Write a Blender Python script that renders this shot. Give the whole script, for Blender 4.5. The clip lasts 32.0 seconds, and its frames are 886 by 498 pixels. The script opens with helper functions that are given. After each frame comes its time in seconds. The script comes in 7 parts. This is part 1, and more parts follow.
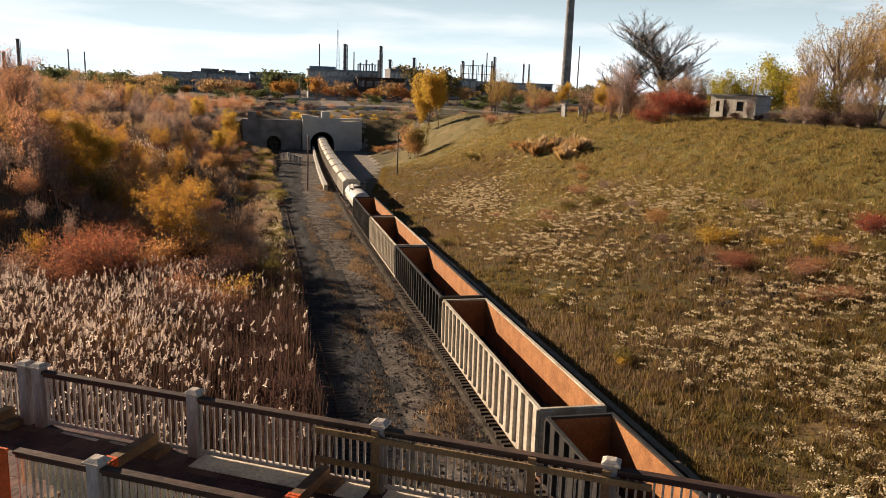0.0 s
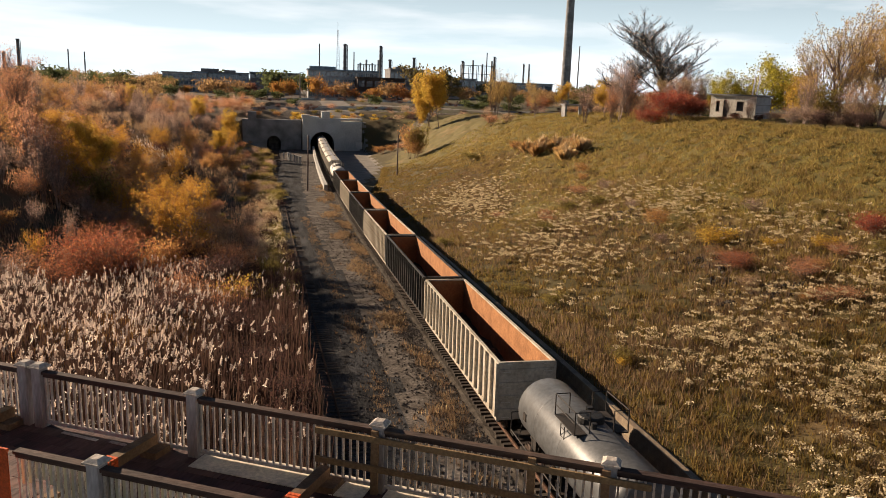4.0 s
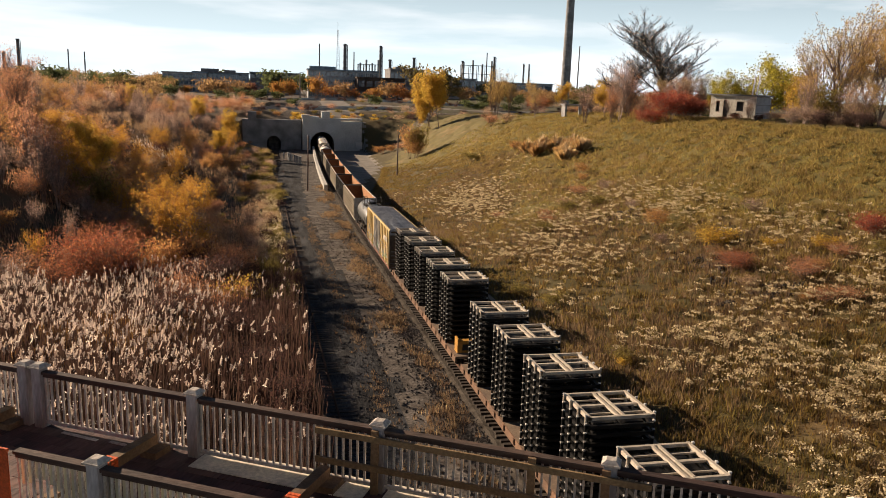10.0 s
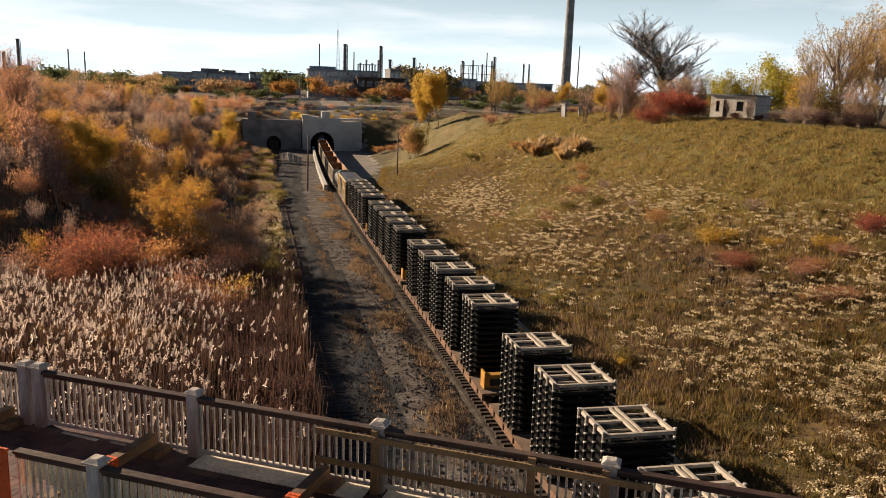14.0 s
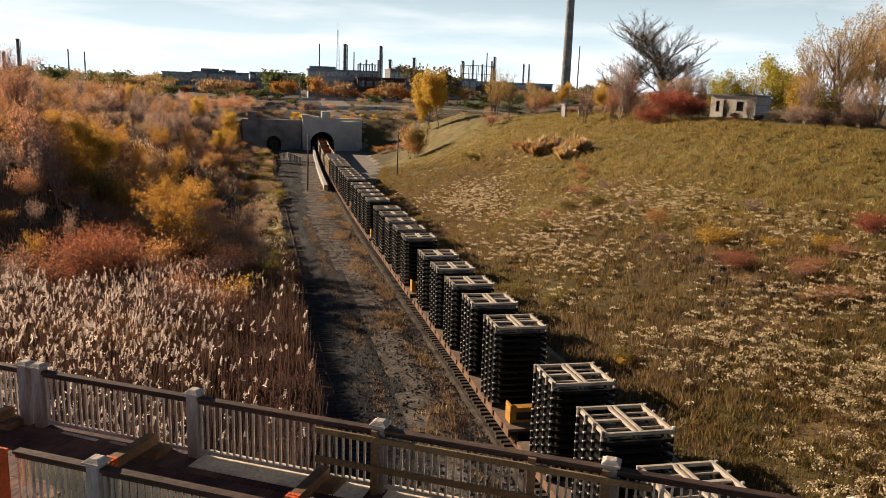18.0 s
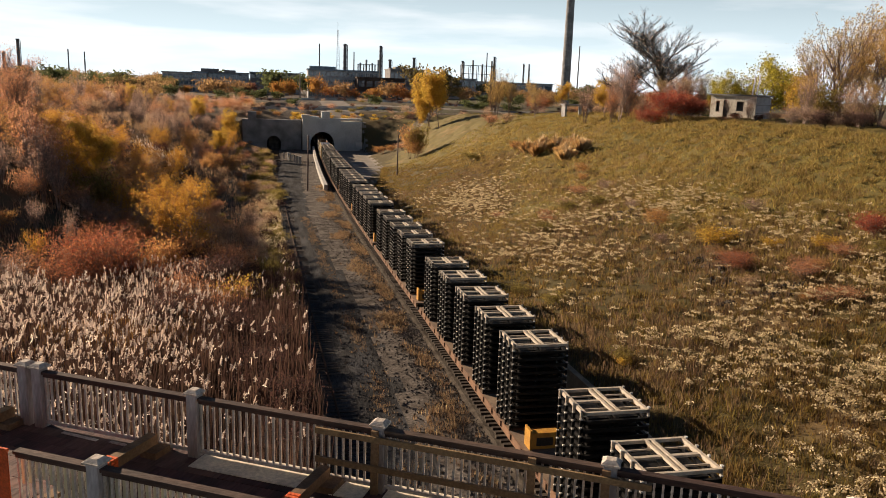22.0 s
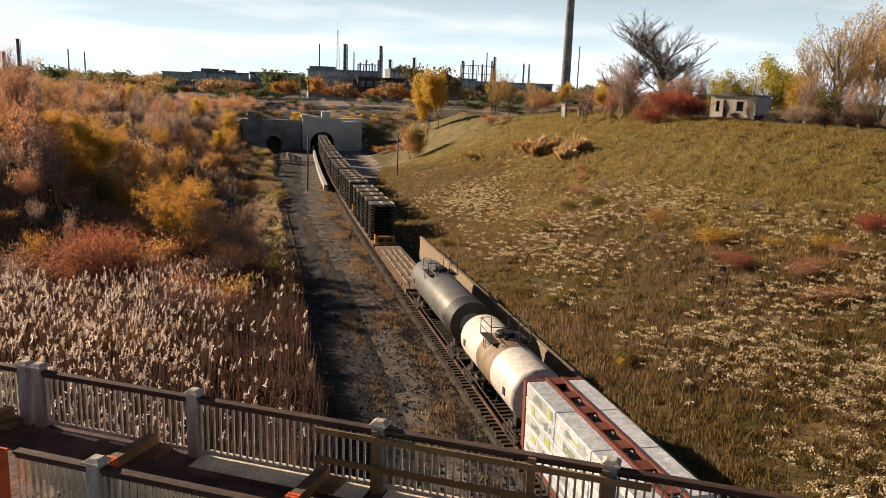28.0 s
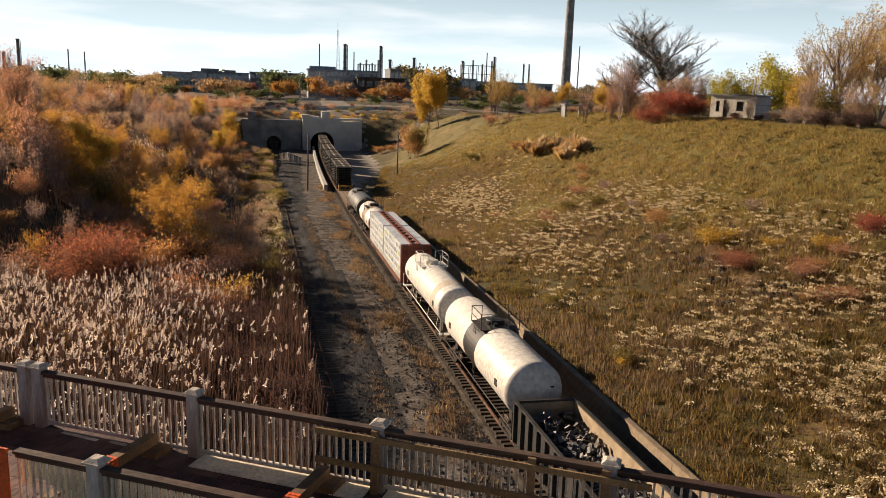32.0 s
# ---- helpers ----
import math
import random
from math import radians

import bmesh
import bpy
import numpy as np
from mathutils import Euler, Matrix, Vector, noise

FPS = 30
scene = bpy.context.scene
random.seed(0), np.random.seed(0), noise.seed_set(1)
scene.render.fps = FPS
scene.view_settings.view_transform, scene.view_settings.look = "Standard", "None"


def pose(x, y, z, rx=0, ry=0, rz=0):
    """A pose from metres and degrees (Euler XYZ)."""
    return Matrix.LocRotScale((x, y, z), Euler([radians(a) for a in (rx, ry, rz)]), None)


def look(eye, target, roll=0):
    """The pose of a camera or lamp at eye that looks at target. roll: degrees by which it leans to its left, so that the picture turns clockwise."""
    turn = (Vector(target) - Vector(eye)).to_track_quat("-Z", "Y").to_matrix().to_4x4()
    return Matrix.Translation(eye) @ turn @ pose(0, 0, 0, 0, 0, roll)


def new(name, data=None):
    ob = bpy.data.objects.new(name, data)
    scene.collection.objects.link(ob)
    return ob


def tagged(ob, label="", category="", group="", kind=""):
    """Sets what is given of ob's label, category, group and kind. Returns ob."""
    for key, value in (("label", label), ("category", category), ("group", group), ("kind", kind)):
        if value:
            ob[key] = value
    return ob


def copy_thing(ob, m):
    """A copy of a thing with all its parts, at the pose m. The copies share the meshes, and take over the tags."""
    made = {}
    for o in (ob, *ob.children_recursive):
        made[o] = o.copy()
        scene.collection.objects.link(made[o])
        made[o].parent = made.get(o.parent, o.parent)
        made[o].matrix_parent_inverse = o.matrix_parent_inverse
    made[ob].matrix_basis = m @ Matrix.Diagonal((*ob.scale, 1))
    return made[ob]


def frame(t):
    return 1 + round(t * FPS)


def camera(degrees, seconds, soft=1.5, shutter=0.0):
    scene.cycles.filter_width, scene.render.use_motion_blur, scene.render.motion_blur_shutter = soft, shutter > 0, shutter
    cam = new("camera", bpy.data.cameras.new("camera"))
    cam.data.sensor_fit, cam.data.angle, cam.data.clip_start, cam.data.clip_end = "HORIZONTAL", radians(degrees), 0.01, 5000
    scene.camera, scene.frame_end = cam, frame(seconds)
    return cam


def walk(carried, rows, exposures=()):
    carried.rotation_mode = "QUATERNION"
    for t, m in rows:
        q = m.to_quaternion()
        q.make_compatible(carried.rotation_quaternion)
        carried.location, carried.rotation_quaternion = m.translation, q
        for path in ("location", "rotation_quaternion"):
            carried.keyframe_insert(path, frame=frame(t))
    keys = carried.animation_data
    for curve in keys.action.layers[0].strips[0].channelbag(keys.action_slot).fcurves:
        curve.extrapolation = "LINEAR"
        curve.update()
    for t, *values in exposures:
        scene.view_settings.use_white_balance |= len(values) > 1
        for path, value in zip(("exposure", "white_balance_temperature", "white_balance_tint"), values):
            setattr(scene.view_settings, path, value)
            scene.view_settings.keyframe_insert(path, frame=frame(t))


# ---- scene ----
cam = camera(59.25, 32.0, soft=0.8)
EYE = (-12.53, 0.0, 16.38)
VIEW = look(EYE, (8.60, 95.62, -3.89), 2.08)
walk(cam, [(0.0, VIEW), (32.0, VIEW)], exposures=((0.0, 0.80, 6700, 18), (32.0, 0.80, 6700, 18)))

# ---- light ----
SUN_EL, SUN_DIR = radians(19.5), Vector((-1.0, 1.05, 0.0)).normalized()
sun_az = math.atan2(SUN_DIR.x, SUN_DIR.y)
world = bpy.data.worlds.new("sky")
scene.world = world
world.use_nodes = True
wn = world.node_tree.nodes
sky = wn.new("ShaderNodeTexSky")
sky.sky_type = "NISHITA"
sky.sun_disc = False
sky.sun_elevation, sky.sun_rotation = SUN_EL, sun_az
sky.air_density, sky.dust_density, sky.ozone_density = 1.0, 0.05, 2.0
wn["Background"].inputs[1].default_value = 0.022
# a pale haze low over the horizon all round
wl = world.node_tree.links
tc = wn.new("ShaderNodeTexCoord")
sep = wn.new("ShaderNodeSeparateXYZ")
wl.new(tc.outputs["Generated"], sep.inputs[0])
low = wn.new("ShaderNodeMapRange")
low.inputs["From Min"].default_value, low.inputs["From Max"].default_value = 0.02, 0.23
low.inputs["To Min"].default_value, low.inputs["To Max"].default_value = 0.92, 0.0
wl.new(sep.outputs["Z"], low.inputs["Value"])
haze = wn.new("ShaderNodeMix")
haze.data_type = "RGBA"
haze.inputs["B"].default_value = (23.0, 29.8, 32.0, 1.0)
# thin streaks of cloud drawn out along the horizon
flat = wn.new("ShaderNodeMapping")
flat.inputs["Scale"].default_value = (3.0, 3.0, 22.0)
wl.new(tc.outputs["Generated"], flat.inputs["Vector"])
cloud = wn.new("ShaderNodeTexNoise")
cloud.inputs["Scale"].default_value, cloud.inputs["Detail"].default_value = 1.3, 5.0
wl.new(flat.outputs[0], cloud.inputs["Vector"])
streak = wn.new("ShaderNodeMapRange")
streak.inputs["From Min"].default_value, streak.inputs["From Max"].default_value = 0.45, 0.68
streak.inputs["To Min"].default_value, streak.inputs["To Max"].default_value = 0.0, 0.9
wl.new(cloud.outputs["Fac"], streak.inputs["Value"])
wl.new(low.outputs[0], haze.inputs["Factor"])
thin = wn.new("ShaderNodeMath")
thin.operation = "MULTIPLY"
wl.new(streak.outputs[0], thin.inputs[0])
wl.new(low.outputs[0], thin.inputs[1])
veil = wn.new("ShaderNodeMix")
veil.data_type = "RGBA"
veil.inputs["B"].default_value = (31.0, 33.0, 33.0, 1.0)
wl.new(thin.outputs[0], veil.inputs["Factor"])
wl.new(haze.outputs["Result"], veil.inputs["A"])
wl.new(sky.outputs[0], haze.inputs["A"])
wl.new(veil.outputs["Result"], wn["Background"].inputs[0])
sun_data = bpy.data.lights.new("sun", "SUN")
sun_data.energy, sun_data.angle, sun_data.color = 5.0, radians(0.53), (1.0, 0.82, 0.58)
sun_ob = new("sun", sun_data)
sun_from = Vector((SUN_DIR.x * math.cos(SUN_EL), SUN_DIR.y * math.cos(SUN_EL), math.sin(SUN_EL)))
sun_ob.matrix_world = look(sun_from * 60, (0, 0, 0))

# ---- materials ----
def mat(name, c1, c2=None, rough=0.8, metal=0.0, scale=3.0, bump=0.3, grain=40.0, c3=None, spec=0.3, vary=0.0, stretch=None, island=False, trans=0.0, amount=0.5):
    """Two noise scales mixed between colours, with bump. vary: brightness change from piece to piece."""
    m = bpy.data.materials.new(name)
    m.use_nodes = True
    nt = m.node_tree
    n, l = nt.nodes, nt.links
    b = n["Principled BSDF"]
    b.inputs["Roughness"].default_value, b.inputs["Metallic"].default_value = rough, metal
    b.inputs["Specular IOR Level"].default_value = spec
    c2 = c2 or tuple(v * 0.7 for v in c1)
    tc = n.new("ShaderNodeTexCoord")
    vec = tc.outputs["Object"]
    if stretch:
        mp = n.new("ShaderNodeMapping")
        mp.inputs["Scale"].default_value = stretch
        l.new(vec, mp.inputs["Vector"])
        vec = mp.outputs[0]
    big, fine = n.new("ShaderNodeTexNoise"), n.new("ShaderNodeTexNoise")
    big.inputs["Scale"].default_value, fine.inputs["Scale"].default_value = scale, grain
    big.inputs["Detail"].default_value, fine.inputs["Detail"].default_value = 5.0, 3.0
    l.new(vec, big.inputs["Vector"])
    l.new(vec, fine.inputs["Vector"])
    ramp = n.new("ShaderNodeValToRGB")
    e = ramp.color_ramp.elements
    e[0].position, e[0].color = 0.36, (*c1, 1)
    e[1].position, e[1].color = 0.66, (*c2, 1)
    if c3:
        mid = e.new(0.52)
        mid.color = (*c3, 1)
    l.new(big.outputs["Fac"], ramp.inputs[0])
    col = ramp.outputs[0]
    mul = n.new("ShaderNodeMix")
    mul.data_type, mul.blend_type = "RGBA", "MULTIPLY"
    mul.inputs["Factor"].default_value = amount
    fr = n.new("ShaderNodeMapRange")
    fr.inputs["From Min"].default_value, fr.inputs["From Max"].default_value = 0.3, 0.7
    fr.inputs["To Min"].default_value, fr.inputs["To Max"].default_value = 0.45, 1.25
    l.new(fine.outputs["Fac"], fr.inputs["Value"])
    l.new(col, mul.inputs["A"])
    l.new(fr.outputs[0], mul.inputs["B"])
    col = mul.outputs["Result"]
    if vary:
        src = n.new("ShaderNodeNewGeometry").outputs["Random Per Island"] if island else n.new("ShaderNodeObjectInfo").outputs["Random"]
        vr = n.new("ShaderNodeMapRange")
        vr.inputs["To Min"].default_value, vr.inputs["To Max"].default_value = 1 - vary, 1 + vary
        l.new(src, vr.inputs["Value"])
        hs = n.new("ShaderNodeHueSaturation")
        l.new(vr.outputs[0], hs.inputs["Value"])
        l.new(col, hs.inputs["Color"])
        hv = n.new("ShaderNodeMapRange")
        hv.inputs["To Min"].default_value, hv.inputs["To Max"].default_value = 0.5 - vary * 0.05, 0.5 + vary * 0.05
        l.new(src, hv.inputs["Value"])
        l.new(hv.outputs[0], hs.inputs["Hue"])
        col = hs.outputs[0]
    l.new(col, b.inputs["Base Color"])
    if bump:
        bp = n.new("ShaderNodeBump")
        bp.inputs["Strength"].default_value, bp.inputs["Distance"].default_value = bump, 0.05
        l.new(fine.outputs["Fac"], bp.inputs["Height"])
        l.new(bp.outputs[0], b.inputs["Normal"])
    if trans:
        tr = n.new("ShaderNodeBsdfTranslucent")
        l.new(col, tr.inputs["Color"])
        mx = n.new("ShaderNodeMixShader")
        mx.inputs[0].default_value = trans
        l.new(b.outputs[0], mx.inputs[1])
        l.new(tr.outputs[0], mx.inputs[2])
        l.new(mx.outputs[0], n["Material Output"].inputs["Surface"])
    return m


M_GRAVEL = mat("gravel", (0.20, 0.178, 0.16), (0.085, 0.074, 0.066), scale=0.7, grain=6.0, bump=1.0, c3=(0.135, 0.118, 0.104), rough=1.0, spec=0.05, amount=0.9)
M_STONE = mat("ballast_stone", (0.12, 0.105, 0.095), (0.06, 0.054, 0.05), scale=3, grain=20, spec=0.1, vary=0.5, island=True)
# grey cinder darkened further: the west growth's cast shadow is in the colour
M_CINDER_SHADE = mat("cinder_road", (0.078, 0.079, 0.084), (0.035, 0.035, 0.037), scale=0.5, grain=6.0, bump=1.0, c3=(0.055, 0.055, 0.056), rough=1.0, spec=0.05, amount=0.85, stretch=(2.2, 0.3, 1))
M_BALLAST = mat("ballast", (0.11, 0.095, 0.08), (0.05, 0.042, 0.035), scale=1.2, grain=14.0, bump=0.9, rough=1.0, spec=0.05)
M_TIE = mat("tie_wood", (0.09, 0.07, 0.055), (0.04, 0.03, 0.025), scale=2.0, grain=30, vary=0.3)
M_RAIL = mat("rail_steel", (0.22, 0.13, 0.09), (0.12, 0.07, 0.05), rough=0.45, metal=0.7, scale=2)
M_RAIL_RUST = mat("rusted_rail", (0.10, 0.055, 0.035), (0.06, 0.035, 0.025), rough=0.9, scale=2)
M_CONC = mat("concrete", (0.50, 0.49, 0.47), (0.36, 0.35, 0.33), scale=0.6, grain=12, bump=0.25)
M_PORTAL = mat("pale_portal_concrete", (0.72, 0.73, 0.71), (0.58, 0.59, 0.57), scale=0.25, grain=3, bump=0.2)
M_CONC_DARK = mat("aged_concrete", (0.32, 0.32, 0.325), (0.17, 0.17, 0.175), scale=0.3, grain=8, bump=0.25)
M_BLOCK = mat("wall_block", (0.33, 0.26, 0.175), (0.25, 0.19, 0.13), scale=2.5, grain=30, bump=0.4, vary=0.15)
# near-black inside of both tunnel bores
M_DARK = mat("soot", (0.012, 0.012, 0.012), (0.006, 0.006, 0.006), bump=0)
M_WOOD_OLD = mat("weathered_wood", (0.47, 0.46, 0.47), (0.22, 0.165, 0.135), scale=2.0, grain=18, bump=0.35, stretch=(1, 1, 0.25), vary=0.15)
M_WOOD_RAIL = mat("dark_stained_wood", (0.12, 0.07, 0.052), (0.05, 0.032, 0.027), scale=2.0, grain=20, bump=0.35, stretch=(0.3, 1, 1), vary=0.2)
M_WOOD_NEW = mat("lumber", (0.26, 0.165, 0.09), (0.18, 0.11, 0.06), scale=2.0, grain=20, bump=0.3, vary=0.2)
M_WOOD_DECK = mat("deck_wood", (0.17, 0.085, 0.07), (0.055, 0.034, 0.031), scale=1.5, grain=15, bump=0.4, vary=0.3, stretch=(1, 0.2, 1))
M_PLY = mat("plywood", (0.82, 0.75, 0.60), (0.70, 0.62, 0.49), scale=1.5, grain=16, bump=0.15)
M_BOARD = mat("olive_board", (0.62, 0.58, 0.42), (0.45, 0.42, 0.30), scale=1.5, grain=14, bump=0.2, vary=0.12, stretch=(1, 1, 0.3))
M_BALUSTER = mat("painted_baluster", (0.66, 0.61, 0.55), (0.44, 0.38, 0.33), scale=3, grain=20, vary=0.15)
M_ORANGE = mat("orange_mesh", (0.75, 0.13, 0.03), (0.6, 0.1, 0.03), scale=4, grain=25)
M_GON_LIGHT = mat("gondola_grey_paint", (0.60, 0.55, 0.46), (0.40, 0.34, 0.26), rough=0.6, scale=0.8, grain=6, bump=0.1, c3=(0.54, 0.48, 0.39))
M_GON_BLACK = mat("gondola_black_paint", (0.055, 0.052, 0.05), (0.028, 0.026, 0.025), rough=0.55, scale=1, grain=7, bump=0.1)
M_RUST = mat("rusty_steel", (0.42, 0.19, 0.075), (0.30, 0.13, 0.05), rough=0.85, scale=1.2, grain=9, bump=0.2)
M_COAL = mat("dark_residue", (0.03, 0.026, 0.022), (0.05, 0.035, 0.025), scale=2, grain=10, bump=0.8)
M_UNDER = mat("underframe_black", (0.03, 0.028, 0.026), (0.05, 0.04, 0.033), rough=0.7, scale=2, grain=10)
M_WHEEL = mat("wheel_steel", (0.10, 0.065, 0.045), (0.05, 0.035, 0.03), rough=0.6, metal=0.4)
M_YELLOW = mat("boxcar_yellow", (0.74, 0.56, 0.26), (0.60, 0.44, 0.20), rough=0.6, scale=1.0, grain=6, bump=0.1)
M_ROOF = mat("galvanised_roof", (0.60, 0.59, 0.58), (0.42, 0.41, 0.41), rough=0.5, metal=0.3, scale=0.9, grain=6, bump=0.1)
M_ENDBROWN = mat("boxcar_end", (0.20, 0.14, 0.09), (0.12, 0.08, 0.05), rough=0.7)
M_TANK_GREY = mat("tank_grey", (0.17, 0.17, 0.165), (0.11, 0.11, 0.105), rough=0.45, scale=0.8, grain=5, bump=0.05)
M_TANK_DKGREY = mat("tank_slate", (0.13, 0.135, 0.14), (0.085, 0.088, 0.09), rough=0.4, scale=0.8, grain=5, bump=0.05)
M_TANK_WHITE = mat("tank_white", (0.72, 0.70, 0.65), (0.66, 0.62, 0.56), rough=0.45, scale=0.7, grain=4, bump=0.04)
M_TANK_BLACK = mat("tank_black", (0.03, 0.03, 0.03), (0.02, 0.02, 0.02), rough=0.5)
M_TANK_TAN = mat("tank_tan_band", (0.30, 0.22, 0.14), (0.19, 0.13, 0.085), rough=0.6, scale=1.5)
M_CB_RED = mat("oxide_red_steel", (0.22, 0.065, 0.04), (0.14, 0.045, 0.03), rough=0.65, scale=1.2)
M_WRAP = mat("white_lumber_wrap", (0.66, 0.69, 0.73), (0.47, 0.51, 0.55), rough=0.35, scale=2.0, grain=6, bump=0.4, vary=0.08)
M_WRAP_MARK = mat("wrap_print", (0.42, 0.45, 0.12), (0.25, 0.33, 0.30), rough=0.4, scale=2.0)
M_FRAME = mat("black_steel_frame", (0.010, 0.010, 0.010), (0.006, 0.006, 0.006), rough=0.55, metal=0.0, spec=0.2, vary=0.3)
# pale tan, for each stack's uppermost frame and one tank band
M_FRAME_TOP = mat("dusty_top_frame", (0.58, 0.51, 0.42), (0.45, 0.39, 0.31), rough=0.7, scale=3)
M_DECK = mat("flatcar_deck", (0.26, 0.19, 0.13), (0.17, 0.12, 0.09), scale=1, grain=9, vary=0.1)
M_FLATSIDE = mat("flatcar_side", (0.25, 0.14, 0.085), (0.15, 0.09, 0.06), rough=0.7, scale=1)
M_TAN = mat("tan_worn_paint", (0.42, 0.33, 0.22), (0.28, 0.21, 0.14), rough=0.8, scale=1.5)
M_STOP = mat("load_stop_yellow", (0.58, 0.30, 0.05), (0.42, 0.20, 0.04), rough=0.6)
M_CHROME = mat("bright_strap", (0.75, 0.72, 0.66), (0.6, 0.57, 0.5), rough=0.4, metal=0.3)
M_HOPPER = mat("hopper_pale_paint", (0.62, 0.58, 0.50), (0.50, 0.45, 0.38), rough=0.6, scale=1)
M_SCRAP = mat("scrap_metal", (0.20, 0.20, 0.205), (0.06, 0.05, 0.045), rough=0.55, metal=0.4, scale=3, vary=0.6, island=True)
M_TRUNK = mat("bark", (0.30, 0.22, 0.185), (0.19, 0.145, 0.12), scale=3, grain=18, bump=0.5)
M_BARK_DARK = mat("dark_bark", (0.035, 0.03, 0.027), (0.02, 0.017, 0.015), scale=3, grain=18)
M_BRICK = mat("brown_brick", (0.085, 0.062, 0.052), (0.06, 0.045, 0.04), scale=0.2, grain=3)
M_GLASS = mat("window_glass", (0.10, 0.15, 0.20), (0.07, 0.10, 0.13), rough=0.10, spec=0.8, bump=0)
M_BLUECLAD = mat("blue_grey_cladding", (0.24, 0.30, 0.36), (0.18, 0.23, 0.28), scale=0.1, grain=1)
# skyline steel, lightened in its base colour to stand for distance haze
M_STEEL_FAR = mat("weathered_plant_steel", (0.20, 0.20, 0.21), (0.13, 0.125, 0.13), scale=0.1, grain=1)
M_WHITEBLD = mat("pale_cladding", (0.40, 0.41, 0.43), (0.32, 0.33, 0.345), scale=0.1, grain=1)
M_SHED = mat("shed_plaster", (0.82, 0.79, 0.72), (0.62, 0.57, 0.50), scale=0.6, grain=5)
# blue-grey for the hut's end face turned from the sun, shade as colour
M_SHED_SHADE = mat("shed_grey_panel", (0.42, 0.45, 0.50), (0.34, 0.36, 0.40), scale=0.6)
M_GREEN_PAINT = mat("spray_green", (0.10, 0.38, 0.16), (0.2, 0.45, 0.25), scale=3)
M_PRINT = [mat("print_lime", (0.55, 0.60, 0.16), (0.45, 0.5, 0.2), rough=0.4), mat("print_slate", (0.28, 0.34, 0.38), (0.2, 0.25, 0.28), rough=0.4), mat("print_moss", (0.24, 0.33, 0.17), (0.3, 0.36, 0.24), rough=0.4), mat("print_smoke", (0.5, 0.52, 0.53), (0.4, 0.42, 0.44), rough=0.4)]
M_BLUE_PAINT = mat("spray_blue_white", (0.45, 0.5, 0.55), (0.12, 0.2, 0.3), scale=3)
M_DOOR_DARK = mat("boxcar_door_soiled", (0.17, 0.14, 0.10), (0.09, 0.08, 0.07), scale=1.2)


def leaf_mat(name, c1, c2, vary=0.35):
    return mat(name, c1, c2, rough=0.7, scale=0.35, grain=3, bump=0, vary=vary, island=True, trans=0.72, amount=0.3)


L_ORANGE = leaf_mat("leaf_orange", (0.52, 0.25, 0.095), (0.47, 0.28, 0.11))
L_YELLOW = leaf_mat("leaf_yellow", (0.66, 0.42, 0.07), (0.55, 0.36, 0.08))
L_GOLD = leaf_mat("leaf_gold", (0.62, 0.34, 0.065), (0.54, 0.27, 0.06))
L_BRAMBLE = leaf_mat("bramble_twig", (0.115, 0.06, 0.052), (0.075, 0.048, 0.042))
L_FARAMBER = leaf_mat("leaf_far_amber", (0.50, 0.25, 0.06), (0.42, 0.22, 0.07))
L_RED = leaf_mat("leaf_red", (0.46, 0.16, 0.085), (0.38, 0.15, 0.08))
L_CRIMSON = leaf_mat("leaf_crimson", (0.40, 0.085, 0.055), (0.30, 0.10, 0.065))
L_RUST = leaf_mat("leaf_rust", (0.62, 0.29, 0.15), (0.50, 0.265, 0.17))
L_BROWN = leaf_mat("leaf_brown", (0.57, 0.375, 0.235), (0.47, 0.31, 0.20))
L_GREEN = leaf_mat("leaf_green", (0.12, 0.14, 0.055), (0.085, 0.10, 0.045))
L_OLIVE = leaf_mat("leaf_olive", (0.30, 0.235, 0.07), (0.24, 0.19, 0.065))
L_YGREEN = leaf_mat("leaf_yellow_green", (0.50, 0.42, 0.06), (0.38, 0.33, 0.05))
L_MAROON = leaf_mat("leaf_maroon", (0.20, 0.09, 0.07), (0.14, 0.06, 0.05))
L_FAROLIVE = leaf_mat("leaf_far_olive", (0.17, 0.135, 0.055), (0.13, 0.105, 0.045))
L_FARORANGE = leaf_mat("leaf_far_orange", (0.42, 0.17, 0.06), (0.34, 0.17, 0.065))
L_UPGRASS = leaf_mat("upper_grass_blade", (0.30, 0.245, 0.07), (0.36, 0.26, 0.095))
L_TAN = leaf_mat("leaf_tan", (0.40, 0.25, 0.12), (0.33, 0.21, 0.10))
L_TWIG = leaf_mat("twig_brown", (0.60, 0.41, 0.33), (0.48, 0.325, 0.26))
L_WEED = leaf_mat("dry_weed", (0.28, 0.185, 0.11), (0.20, 0.135, 0.085))
L_TAWNY = leaf_mat("leaf_tawny", (0.62, 0.44, 0.16), (0.52, 0.33, 0.12))
L_STRAW = leaf_mat("dry_grass", (0.42, 0.30, 0.17), (0.30, 0.21, 0.12))
L_GRASS = leaf_mat("grass_blade", (0.19, 0.138, 0.040), (0.26, 0.165, 0.062))
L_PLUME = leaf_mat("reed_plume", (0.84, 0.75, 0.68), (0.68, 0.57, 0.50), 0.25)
# darker than dry reed: the shade inside the bed is put into the colour
L_STEM_SHADE = leaf_mat("reed_stem", (0.085, 0.048, 0.036), (0.055, 0.034, 0.028))
L_SEED = leaf_mat("seed_head", (0.68, 0.56, 0.36), (0.54, 0.44, 0.27), 0.2)
